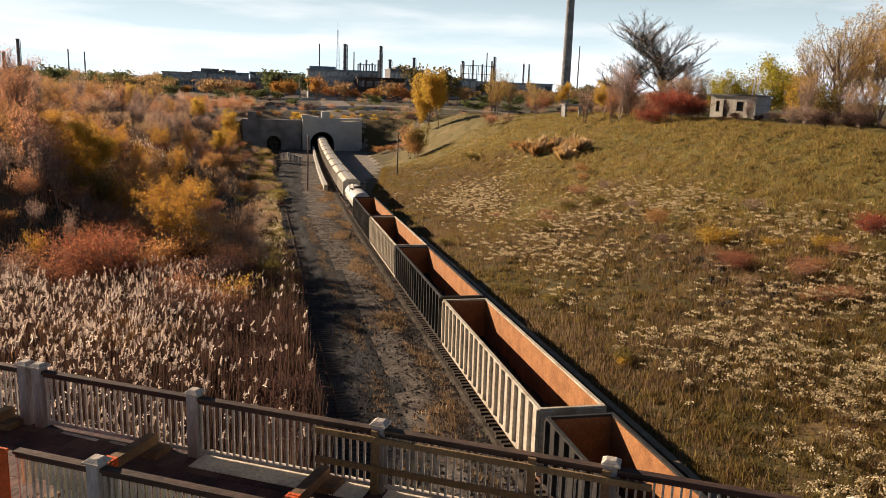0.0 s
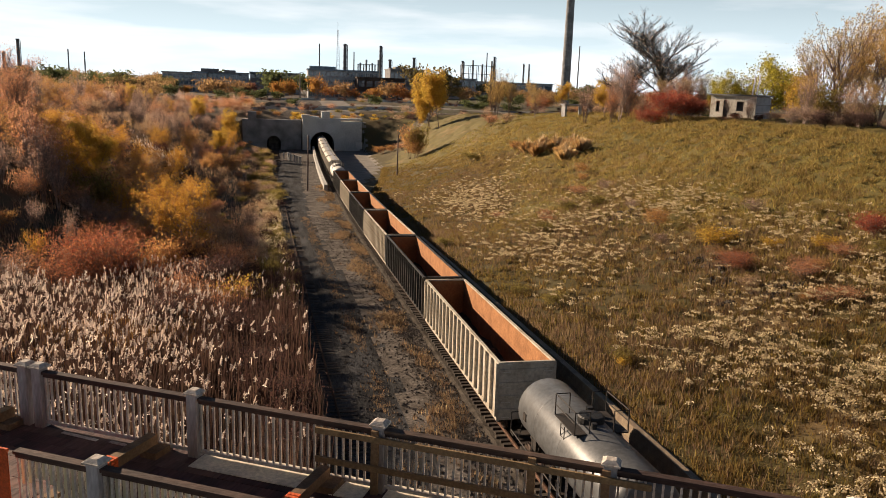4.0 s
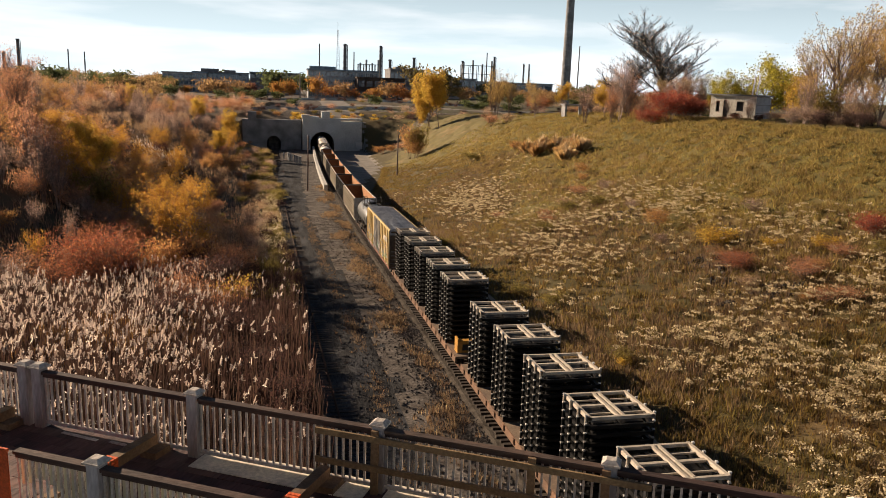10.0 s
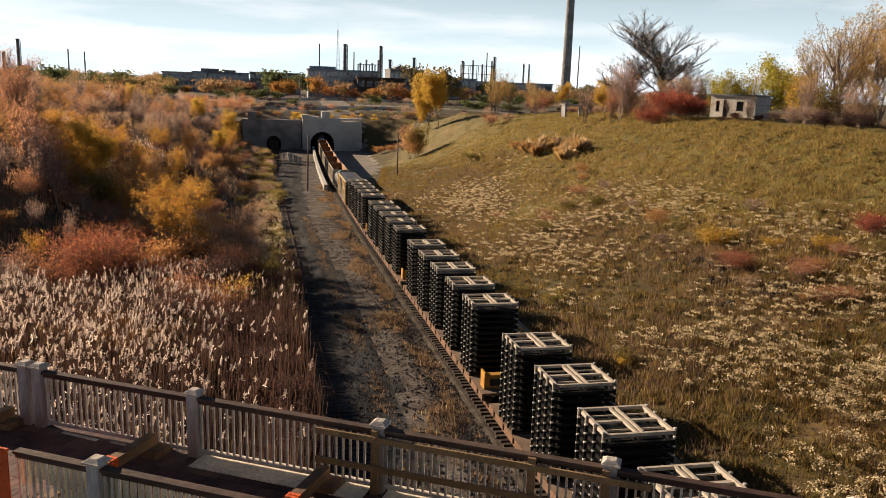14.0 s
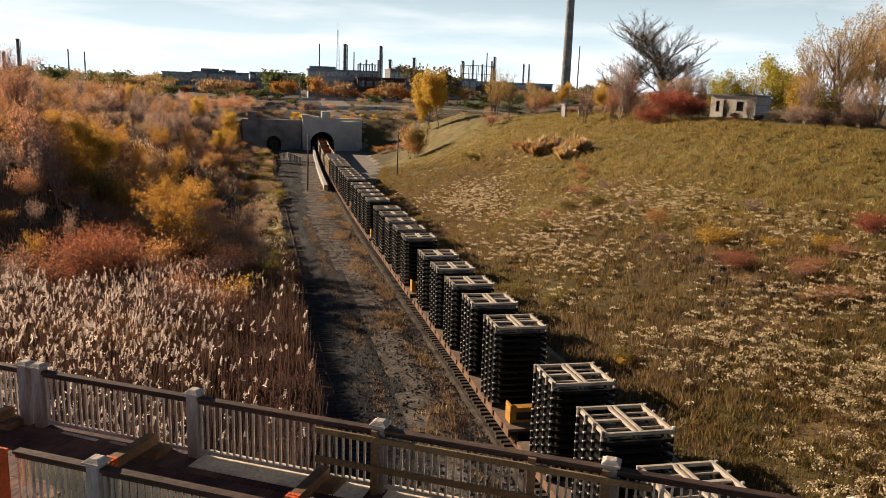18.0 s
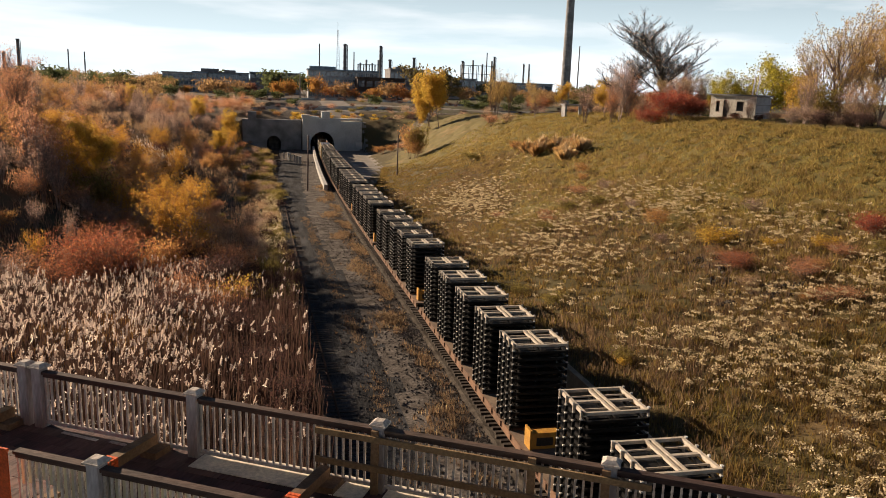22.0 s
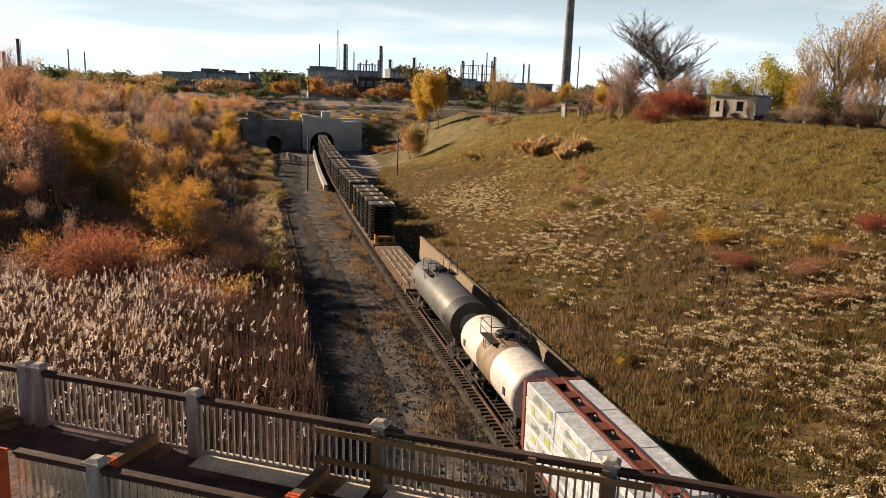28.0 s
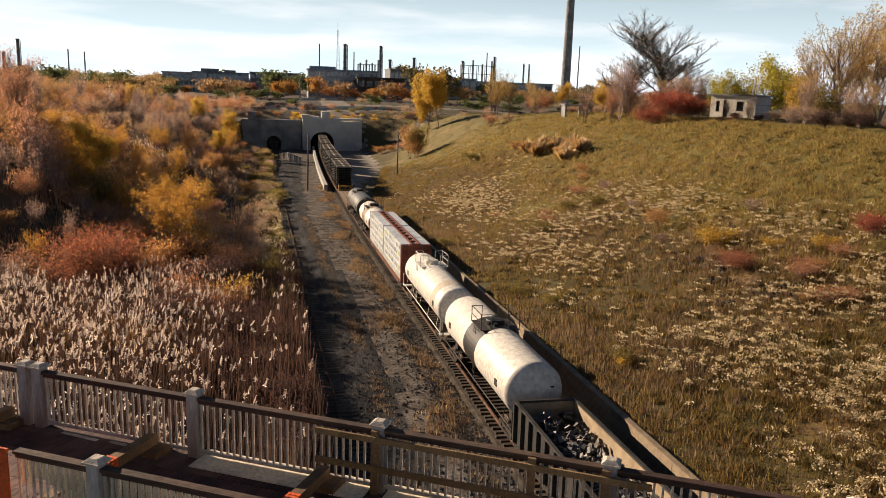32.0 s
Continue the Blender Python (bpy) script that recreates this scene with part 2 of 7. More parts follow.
L_PLUMEGRASS = leaf_mat("plume_grass_blade", (0.72, 0.57, 0.36), (0.58, 0.43, 0.26), 0.2)
L_GOLDGRASS = leaf_mat("golden_grass", (0.40, 0.21, 0.06), (0.30, 0.16, 0.06))
L_TUSS = leaf_mat("tussock_blade", (0.40, 0.28, 0.10), (0.31, 0.225, 0.075))

# ---- mesh helpers ----
def mesh_of(bm, name, material, smooth=False):
    me = bpy.data.meshes.new(name)
    bm.to_mesh(me)
    bm.free()
    for mm in (material if isinstance(material, (list, tuple)) else [material]):
        me.materials.append(mm)
    if smooth:
        me.polygons.foreach_set("use_smooth", [True] * len(me.polygons))
    return me


def part(name, bm, material, parent=None, label="", at=None, smooth=False):
    me = bm if isinstance(bm, bpy.types.Mesh) else mesh_of(bm, name, material, smooth)
    ob = new(name, me)
    if parent is not None:
        ob.parent = parent
    if at is not None:
        ob.matrix_basis = at
    if label:
        ob["label"] = label
    return ob


def thing(name, label, category, m=None, group="", kind=""):
    ob = new(name)
    ob.empty_display_size = 0.2
    if m is not None:
        ob.matrix_basis = m
    return tagged(ob, label, category, group, kind)


def box(bm, x0, x1, y0, y1, z0, z1, mi=0, m=None):
    vs = [bm.verts.new((x, y, z)) for z in (z0, z1) for y in (y0, y1) for x in (x0, x1)]
    if m is not None:
        for v in vs:
            v.co = m @ v.co
    for q in ((0, 2, 3, 1), (4, 5, 7, 6), (0, 1, 5, 4), (2, 6, 7, 3), (0, 4, 6, 2), (1, 3, 7, 5)):
        f = bm.faces.new([vs[i] for i in q])
        f.material_index = mi
    return vs


def boxes(*specs):
    bm = bmesh.new()
    for s in specs:
        box(bm, *s)
    return bm


def tube(bm, p, q, r0, r1=None, seg=8, caps=True, mi=0):
    """A tapered round bar from p to q."""
    p, q = Vector(p), Vector(q)
    r1 = r0 if r1 is None else r1
    d = (q - p).normalized()
    a = d.orthogonal().normalized()
    b = d.cross(a)
    rings = []
    for c, r in ((p, r0), (q, r1)):
        rings.append([bm.verts.new(c + (a * math.cos(t) + b * math.sin(t)) * r) for t in [2 * math.pi * i / seg for i in range(seg)]])
    for i in range(seg):
        j = (i + 1) % seg
        f = bm.faces.new((rings[0][i], rings[0][j], rings[1][j], rings[1][i]))
        f.material_index = mi
    if caps:
        bm.faces.new(rings[0][::-1]).material_index = mi
        bm.faces.new(rings[1]).material_index = mi


def tubes(*specs, seg=8):
    bm = bmesh.new()
    for s in specs:
        tube(bm, *s, seg=seg)
    return bm


def lathe(prof, axis="z", seg=24):
    """prof: list of (along, radius)."""
    bm = bmesh.new()
    rings = []
    for a, r in prof:
        ring = []
        for i in range(seg):
            t = 2 * math.pi * i / seg
            c, s = math.cos(t) * r, math.sin(t) * r
            ring.append(bm.verts.new((c, s, a) if axis == "z" else (c, a, s)))
        rings.append(ring)
    for k in range(len(rings) - 1):
        for i in range(seg):
            j = (i + 1) % seg
            bm.faces.new((rings[k][i], rings[k][j], rings[k + 1][j], rings[k + 1][i]))
    bm.faces.new(rings[0][::-1])
    bm.faces.new(rings[-1])
    bmesh.ops.recalc_face_normals(bm, faces=bm.faces)
    return bm


def soup(name, verts, faces, material, parent=None, smooth=False):
    """One mesh from arrays that the code computed."""
    me = bpy.data.meshes.new(name)
    me.from_pydata(verts, [], faces)
    me.materials.append(material)
    if smooth:
        me.polygons.foreach_set("use_smooth", [True] * len(me.polygons))
    ob = new(name, me)
    if parent is not None:
        ob.parent = parent
    return ob


# ---- the lie of the land ----
GRADE = 0.0297
PORTAL_Y = 290.0


def bend(y):
    """Sideways drift of the main track from its straight line towards the tunnel."""
    return 4.7 * (max(0.0, min(y, 292.0) - 90.0) / 200.0) ** 1.7


def rail_z(y):
    return -GRADE * y + 1.3 * (max(0.0, min(y, 320.0) - 130.0) / 160.0) ** 2


def track_point(y):
    return Vector((bend(y), y, rail_z(y)))


def side_x(y):
    """Centre line of the disused track."""
    return -8.35 - 4.1 * (min(1.0, max(0.0, y - 40.0) / 250.0)) ** 0.9


def side_line(y):
    return -8.35 - 4.1 * np.clip((np.asarray(y, float) - 40.0) / 250.0, 0, 1) ** 0.9


def sm(a, b, x):
    t = np.clip((x - a) / (b - a), 0, 1)
    return t * t * (3 - 2 * t)


def ground_z(x, y):
    """Height of the ground, for arrays."""
    x, y = np.asarray(x, float), np.asarray(y, float)
    bx = 4.7 * (np.maximum(0.0, y - 90.0) / 200.0) ** 1.7
    yc = np.minimum(y, 300.0)
    zt = -GRADE * yc + 1.3 * (np.maximum(0.0, yc - 130.0) / 160.0) ** 2
    u = x - np.where(y < 300, bx, 5.1)
    bed = zt - 0.42
    # the cinder road lies a little higher and buries the siding's inner rail
    lane = 0.24 * sm(0.15, 0.75, x - side_line(y)) * (1 - sm(-3.6, -2.4, u)) * (1 - sm(225, 250, y))
    # east bank behind the block wall, rising to a crest
    toe = zt + 2.2 - 2.3 * sm(78, 100, y) + 0.0 * x
    start = 3.6 + 12.0 * sm(120, 230, y)
    crest_x = 58.0 - 8.0 * sm(150, 280, y)
    crest_z = 12.4 - 5.2 * sm(130, 290, y)
    t = np.clip((u - start) / (crest_x - start), 0, 1)
    shape = 0.35 * t + 0.65 * (t * t * (3 - 2 * t))
    east = toe + (crest_z - toe) * shape
    # west side: reed bed, then the wooded bank
    tw = np.clip((-u - 16.0 - 22.0 * sm(98, 55, y)) / 40.0, 0, 1)
    west_top = 9.5 - 4.5 * sm(120, 290, y)
    west = bed - 0.3 * sm(11.0, 14.0, -u) + (west_top - bed) * (tw * tw * (3 - 2 * tw))
    z = np.where(u > start, east, np.where(u < -12.5, west, bed + lane))
    # the land above the tunnel mouths and beyond
    mouth = (x > -24) & (x < 19.5)
    back = np.where(mouth, sm(PORTAL_Y + 5.6, PORTAL_Y + 7.2, y), sm(PORTAL_Y - 14, PORTAL_Y + 12, y))
    top = 2.6 + 3.0 * sm(PORTAL_Y + 7, PORTAL_Y + 32, y) + 0.5 * np.sin(x * 0.05) + 2.2 * sm(330, 380, y)
    z = z * (1 - back) + top * back
    tuss = (0.13 + 0.20 * sm(20, 34, u) * (y < 280)) * np.sin(x * 3.1 + 1.7 * np.sin(y * 1.3)) * np.sin(y * 2.3 + 1.5 * np.sin(x * 1.9))
    rough = tuss + 0.18 * np.sin(x * 0.9 + 2 * np.sin(y * 0.31)) * np.sin(y * 0.7 + np.sin(x * 0.5)) + 0.10 * np.sin(x * 2.3 + y * 1.7)
    wild = np.where(u > start + 0.5, np.clip((u - start) / 6, 0, 1), np.where(u < -13, np.clip((-u - 13) / 5, 0, 1), 0.12))
    return z + rough * wild * np.where(y > 400, 0.0, 1.0)


def gz(x, y):
    return float(ground_z(x, y))

# ---- ground ----
def ground_mats():
    litter = mat("leaf_litter_soil", (0.14, 0.095, 0.06), (0.085, 0.058, 0.04), scale=0.25, grain=5, bump=0.8, c3=(0.09, 0.075, 0.04))
    grass = mat("autumn_grass", (0.10, 0.072, 0.024), (0.13, 0.085, 0.035), scale=0.12, grain=6, bump=1.0, c3=(0.085, 0.068, 0.02))
    far = mat("far_fields", (0.085, 0.075, 0.03), (0.11, 0.09, 0.045), scale=0.02, grain=0.5, bump=0.2)
    dirt = mat("gravel_road", (0.30, 0.27, 0.23), (0.20, 0.18, 0.155), scale=0.3, grain=6, bump=0.4)
    lawn = mat("mown_verge", (0.085, 0.088, 0.036), (0.11, 0.092, 0.046), scale=0.05, grain=2, bump=0.3)
    upper = mat("upper_slope_grass", (0.18, 0.14, 0.04), (0.23, 0.16, 0.06), scale=0.15, grain=2.5, bump=1.0, c3=(0.135, 0.11, 0.03))
    return [M_GRAVEL, litter, grass, far, dirt, lawn, M_CINDER_SHADE, upper]


def build_ground():
    us = [-4200, -2500, -1500, -900, -550, -350, -240, -170, -130, -105, -90, -80, -72]
    us += list(np.arange(-66, -12.9, 1.1)) + [-12.4] + list(np.arange(-11.9, -6.6, 0.42)) + list(np.arange(-6.4, 3.0, 0.75)) + [3.05, 3.42, 3.61, 4.0]
    us += list(np.arange(4.6, 66, 0.85)) + [68, 72, 78, 86, 96, 110, 130, 165, 210, 280, 380, 550, 900, 1500, 2500, 4200]
    ys = [-1500, -700, -350, -180, -100, -60, -40, -28, -20, -14] + list(np.arange(-10, 150, 0.9)) + list(np.arange(150, 345, 1.6))
    ys += [348, 353, 360, 370, 385, 405, 430, 470, 530, 620, 780, 1050, 1500, 2200, 3200, 4600]
    us, ys = np.array(us, float), np.array(ys, float)
    yy, uu = np.meshgrid(ys, us, indexing="ij")
    fade = 1 - sm(70, 200, np.abs(uu))
    xx = uu + fade * np.where(yy < 300, 4.7 * (np.maximum(0.0, yy - 90.0) / 200.0) ** 1.7, 5.1)
    zz = ground_z(xx, yy)
    nx = len(us)
    verts = np.stack([xx, yy, zz], -1).reshape(-1, 3).tolist()
    faces, mi = [], []
    for j in range(len(ys) - 1):
        ym = (ys[j] + ys[j + 1]) / 2
        for i in range(nx - 1):
            um = (us[i] + us[i + 1]) / 2
            wob = 0.6 * math.sin(ym * 0.6) + 0.5 * math.sin(ym * 1.7 + um)
            # the tunnel mouth keeps its cutting open
            if PORTAL_Y + 5 < ym < PORTAL_Y + 8.5 and (abs(um + 0.2) < 4.4 or abs(um + 17.6) < 2.6):
                continue
            faces.append((j * nx + i, j * nx + i + 1, (j + 1) * nx + i + 1, (j + 1) * nx + i))
            k = 2
            if ym > 400 or abs(um) > 160:
                k = 3
            elif ym > 316:
                k = 5 if (ym > 326 and math.sin(um * 0.11 + ym * 0.4) > -0.4) else 1
                if 322 < ym < 326.5 or 352 < ym < 358:
                    k = 4
            if 284 < ym < 372 and abs(um - (33.5 + (ym - 284) * 0.30)) < 2.4:
                k = 4
            elif um + bend(ym) < side_x(ym) - 1.5 + wob * 0.25:
                k = 1
            # dark road zone, its edge drawn along the cast shadow's edge
            elif um < -5.4 + 0.4 * wob - 2.0 * sm(55, 120, ym) and ym < 240:
                k = 6
            elif um < 3.5:
                k = 0
            elif ym > 150 and 3.5 < um < 3.5 + 12 * sm(150, 235, ym) + wob:
                k = 4
            if k == 2 and um + 1.5 * wob > 25 + 8 * math.sin(ym * 0.05):
                k = 7
            mi.append(k)
    me = bpy.data.meshes.new("ground")
    me.from_pydata(verts, [], faces)
    for m in ground_mats():
        me.materials.append(m)
    me.polygons.foreach_set("material_index", mi)
    me.polygons.foreach_set("use_smooth", [True] * len(faces))
    tagged(new("ground", me), "grassy railway cutting with gravel bed and autumn scrub", "ground", kind="structure")


build_ground()


# ---- tracks ----
def ribbon(name, centre, prof, y0, y1, step, material, parent=None):
    """Sweeps a profile of (sideways, up) along the line that centre(y) gives."""
    verts, faces, n = [], [], len(prof)
    ys = np.arange(y0, y1 + step * 0.5, step)
    for y in ys:
        c = centre(float(y))
        for a, b in prof:
            verts.append((c.x + a, c.y, c.z + b))
    for k in range(len(ys) - 1):
        for i in range(n):
            j = (i + 1) % n
            faces.append((k * n + i, k * n + j, (k + 1) * n + j, (k + 1) * n + i))
    faces.append(tuple(range(n)))
    faces.append(tuple(range((len(ys) - 1) * n, len(ys) * n))[::-1])
    return soup(name, verts, faces, material, parent)


def side_point(y):
    x = side_x(y)
    return Vector((x, y, gz(x - 2.0, y) + 0.19))


def build_track(name, centre, y0, y1, label, near, rusty):
    t = thing(name, label, "railway track", kind="structure")
    ribbon("ballast", centre, [(-1.9, -0.5), (-1.5, -0.29), (1.5, -0.29), (1.9, -0.5)], y0, y1, 4.0, M_BALLAST, t)
    for sx in (-0.7525, 0.7525):
        prof = [(sx - 0.07, -0.17), (sx - 0.07, -0.15), (sx - 0.015, -0.13), (sx - 0.035, -0.04), (sx - 0.035, 0.0), (sx + 0.035, 0.0), (sx + 0.035, -0.04), (sx + 0.015, -0.13), (sx + 0.07, -0.15), (sx + 0.07, -0.17)]
        ribbon("rail", centre, prof, y0, y1, 5.0, M_RAIL_RUST if rusty else M_RAIL, t)
    tie = mesh_of(boxes((-1.3, 1.3, -0.115, 0.115, -0.33, -0.16)), "tie", M_TIE)
    rnd = random.Random(5)
    verts, faces = [], []
    for k in range(int((y1 - y0) / 0.54)):
        y = y0 + 0.3 + k * 0.54
        c = centre(y)
        if near[0] < y < near[1]:
            o = part("tie", tie, None, t, at=Matrix.Translation((c.x + rnd.uniform(-0.06, 0.06), y, c.z + rnd.uniform(-0.01, 0.01))) @ Matrix.Rotation(rnd.uniform(-0.02, 0.02), 4, "Z"))
        elif y > near[1]:
            n = len(verts)
            for z in (-0.33, -0.16):
                for dy in (-0.115, 0.115):
                    for dx in (-1.3, 1.3):
                        verts.append((c.x + dx, y + dy, c.z + z))
            faces += [(n + a, n + b, n + c2, n + d) for a, b, c2, d in ((4, 5, 7, 6), (0, 1, 5, 4), (2, 6, 7, 3), (0, 4, 6, 2), (1, 3, 7, 5))]
    tagged(soup("far_ties", verts, faces, M_TIE, t), kind="stuff")
    return t


build_track("main_track", track_point, -30, 300, "main railway line on dark ballast with wooden ties", (24, 130), False)
build_track("side_track", side_point, 10, 300, "disused siding with weathered ties half sunk in gravel", (30, 110), True)


# ---- retaining wall of pale blocks ----
def build_wall():
    t = thing("retaining_wall", "pale tan block retaining wall beside the main track", "wall", kind="structure")
    y0, y1, x0, x1 = -20.0, 84.0, 3.36, 3.78

    def c(y):
        return Vector((bend(y), y, rail_z(y)))
    h = 2.42
    ribbon("wall_core", c, [(x0 + 0.02, -0.6), (x0 + 0.02, h), (x1, h), (x1, -0.6)], y0, y1, 4.0, M_BLOCK, t)
    cope = mesh_of(boxes((x0 - 0.04, x0 + 0.24, -0.99, 0.99, h, h + 0.10)), "coping", M_BLOCK)
    for k in range(int((y1 - y0) / 2)):
        y = y0 + 1 + k * 2
        part("coping_stone", cope, None, t, at=Matrix.Translation((0, y, rail_z(y))) @ Matrix.Rotation(-GRADE, 4, "X"))
    blk = [mesh_of(boxes((x0 - d, x0 + 0.03, -0.298, 0.298, 0.004, 0.296)), "block", M_BLOCK) for d in (0.0, 0.008, 0.016)]
    rnd = random.Random(3)
    verts, faces = [], []
    for row in range(9):
        z = -0.3 + row * 0.3
        for k in range(int((y1 - y0) / 0.6)):
            y = y0 + 0.3 + k * 0.6 + (0.3 if row % 2 else 0)
            if y > y1 - 0.3:
                continue
            if 27 < y < 46 and row > 1:
                part("block", rnd.choice(blk), None, t, at=Matrix.Translation((0, y, rail_z(y) + z)) @ Matrix.Rotation(-GRADE, 4, "X"))
            elif y > 20:
                n, d = len(verts), rnd.choice((0.0, 0.008, 0.016))
                zz = rail_z(y) + z
                for xx in (x0 - d, x0 + 0.03):
                    for dz in (0.004, 0.296):
                        for dy in (-0.298, 0.298):
                            verts.append((xx, y + dy, zz + dz))
                faces += [(n + a, n + b, n + e, n + f) for a, b, e, f in ((0, 2, 3, 1), (0, 1, 5, 4), (2, 6, 7, 3), (0, 4, 6, 2), (1, 3, 7, 5))]
    tagged(soup("far_blocks", verts, faces, M_BLOCK, t), kind="stuff")


# ---- tunnel mouths ----
def arch_wall(x0, x1, y0, y1, z0, z1, cx, half, spring, seg=16):
    """A wall block with an arched opening from z0 up to its spring line and a half circle above."""
    bm = bmesh.new()
    pts = [(cx - half, z0), (cx - half, spring)] + [(cx - half * math.cos(math.pi * i / seg), spring + half * math.sin(math.pi * i / seg)) for i in range(1, seg)] + [(cx + half, spring), (cx + half, z0)]
    for y, flip in ((y0, False), (y1, True)):
        vs = [bm.verts.new((x, y, z)) for x, z in pts]
        top = [bm.verts.new((min(max(x, x0), x1) if 0 < i < len(pts) - 1 else (x0 if i == 0 else x1), y, z1)) for i, (x, z) in enumerate(pts)]
        lo0, lo1 = bm.verts.new((x0, y, z0)), bm.verts.new((x1, y, z0))
        fs = [(vs[i], vs[i + 1], top[i + 1], top[i]) for i in range(1, len(pts) - 2)]
        fs.append((lo0, vs[0], vs[1], top[1], top[0]))
        fs.append((vs[-2], vs[-1], lo1, top[-1], top[-2]))
        for f in fs:
            bm.faces.new(f[::-1] if flip else f)
    bm.verts.ensure_lookup_table()
    n = len(pts) * 2 + 2
    k = len(pts)
    for i in range(k - 1):
        bm.faces.new((bm.verts[i + 1], bm.verts[i], bm.verts[n + i], bm.verts[n + i + 1]))
    for i in range(k - 1):
        bm.faces.new((bm.verts[k + i], bm.verts[k + i + 1], bm.verts[n + k + i + 1], bm.verts[n + k + i]))
    bm.faces.new((bm.verts[2 * k], bm.verts[k], bm.verts[n + k], bm.verts[n + 2 * k]))
    bm.faces.new((bm.verts[k + k - 1], bm.verts[2 * k + 1], bm.verts[n + 2 * k + 1], bm.verts[n + 2 * k - 1]))
    bmesh.ops.recalc_face_normals(bm, faces=bm.faces)
    return bm


def bore(cx, half, z0, spring, y0, y1, seg=16):
    bm = bmesh.new()
    pts = [(cx - half, z0), (cx - half, spring)] + [(cx - half * math.cos(math.pi * i / seg), spring + half * math.sin(math.pi * i / seg)) for i in range(1, seg)] + [(cx + half, spring), (cx + half, z0)]
    a = [bm.verts.new((x, y0, z)) for x, z in pts]
    b = [bm.verts.new((x, y1, z)) for x, z in pts]
    for i in range(len(pts)):
        j = (i + 1) % len(pts)
        bm.faces.new((a[i], a[j], b[j], b[i]))
    bm.faces.new(b)
    return bm


def build_portals():
    py, z0 = PORTAL_Y, rail_z(PORTAL_Y) - 0.9
    t = thing("tunnel_portal", "square grey concrete railway tunnel portal with arched mouth", "tunnel portal", kind="structure")
    part("portal_wall", arch_wall(-2.2, 11.6, py, py + 2.5, z0, 3.5, 4.9, 4.3, z0 + 2.9), M_PORTAL, t)
    part("wing_wall", boxes((11.6, 19.3, py + 0.6, py + 3.0, z0, 2.9)), M_PORTAL, t)
    part("arch_ring", arch_wall(0.05, 9.75, py - 0.25, py + 0.0, z0, z0 + 7.9, 4.9, 4.3, z0 + 2.9), M_PORTAL, t)
    part("parapet", boxes((-2.4, 19.4, py - 0.15, py + 2.7, 3.5, 3.95)), M_PORTAL, t)
    part("corner_pier", boxes((-2.5, 0.4, py - 0.3, py + 2.9, 3.95, 5.0)), M_PORTAL, t)
    part("roof_block", boxes((4.6, 7.6, py + 1.0, py + 4.5, 3.95, 6.2)), M_PORTAL, t)
    part("roof_block", boxes((0.4, 3.6, py + 0.6, py + 4.0, 3.95, 4.5)), M_PORTAL, t)
    part("bore", bore(4.9, 4.3, z0, z0 + 2.9, py + 2.5, py + 70), M_DARK, t)
    part("wing_panel", boxes((12.2, 18.8, py + 0.52, py + 0.6, z0 + 1.0, 2.3)), M_PORTAL, t)
    part("junction_box", boxes((16.5, 19.0, py - 5, py - 3.4, -6.6, -4.2)), M_PORTAL, t)
    o = thing("old_tunnel_portal", "dark weathered stone portal of the closed tunnel", "tunnel portal", kind="structure")
    zs = gz(side_x(py - 5), py - 5) - 0.6
    part("portal_wall", arch_wall(-23.5, -2.6, py + 3, py + 5, zs, 2.4, side_x(py), 2.5, zs + 3.2), M_CONC_DARK, o)
    part("coping", boxes((-23.8, -2.6, py + 2.8, py + 5.3, 2.4, 2.9)), M_CONC_DARK, o)
    part("pier", boxes((-21.5, -18.6, py + 2.7, py + 6, 2.9, 5.6)), M_CONC_DARK, o)
    part("bore", bore(side_x(py), 2.5, zs, zs + 3.2, py + 5, py + 60), M_DARK, o)
    # trough walls beside the main track
    w = thing("trough_wall", "low concrete trough wall leading to the tunnel", "wall", kind="structure")

    def tr(y):
        return Vector((bend(y), y, rail_z(y)))
    ribbon("wall_west", tr, [(-3.4, -0.6), (-3.4, 1.0), (-2.7, 1.0), (-2.7, -0.6)], 158, py, 4, M_CONC, w)
    ribbon("wall_east", tr, [(2.6, -0.6), (2.6, 1.1), (3.1, 1.1), (3.1, -0.6)], 130, py, 4, M_CONC, w)


# ---- footbridge with its two railings ----
B0, BD = Vector((-13.91, 13.26, 0)), Vector((0.872, -0.489, 0)).normalized()
BN = Vector((-BD.y, BD.x, 0))
DECK_Z = 9.90


def bridge_m(s, n=0.0, z=DECK_Z):
    """Pose on the footbridge: s along it from the second post, n away from the camera's side."""
    p = B0 + BD * s + BN * n
    return Matrix.Translation((p.x, p.y, z)) @ Matrix.Rotation(math.atan2(BD.y, BD.x), 4, "Z")


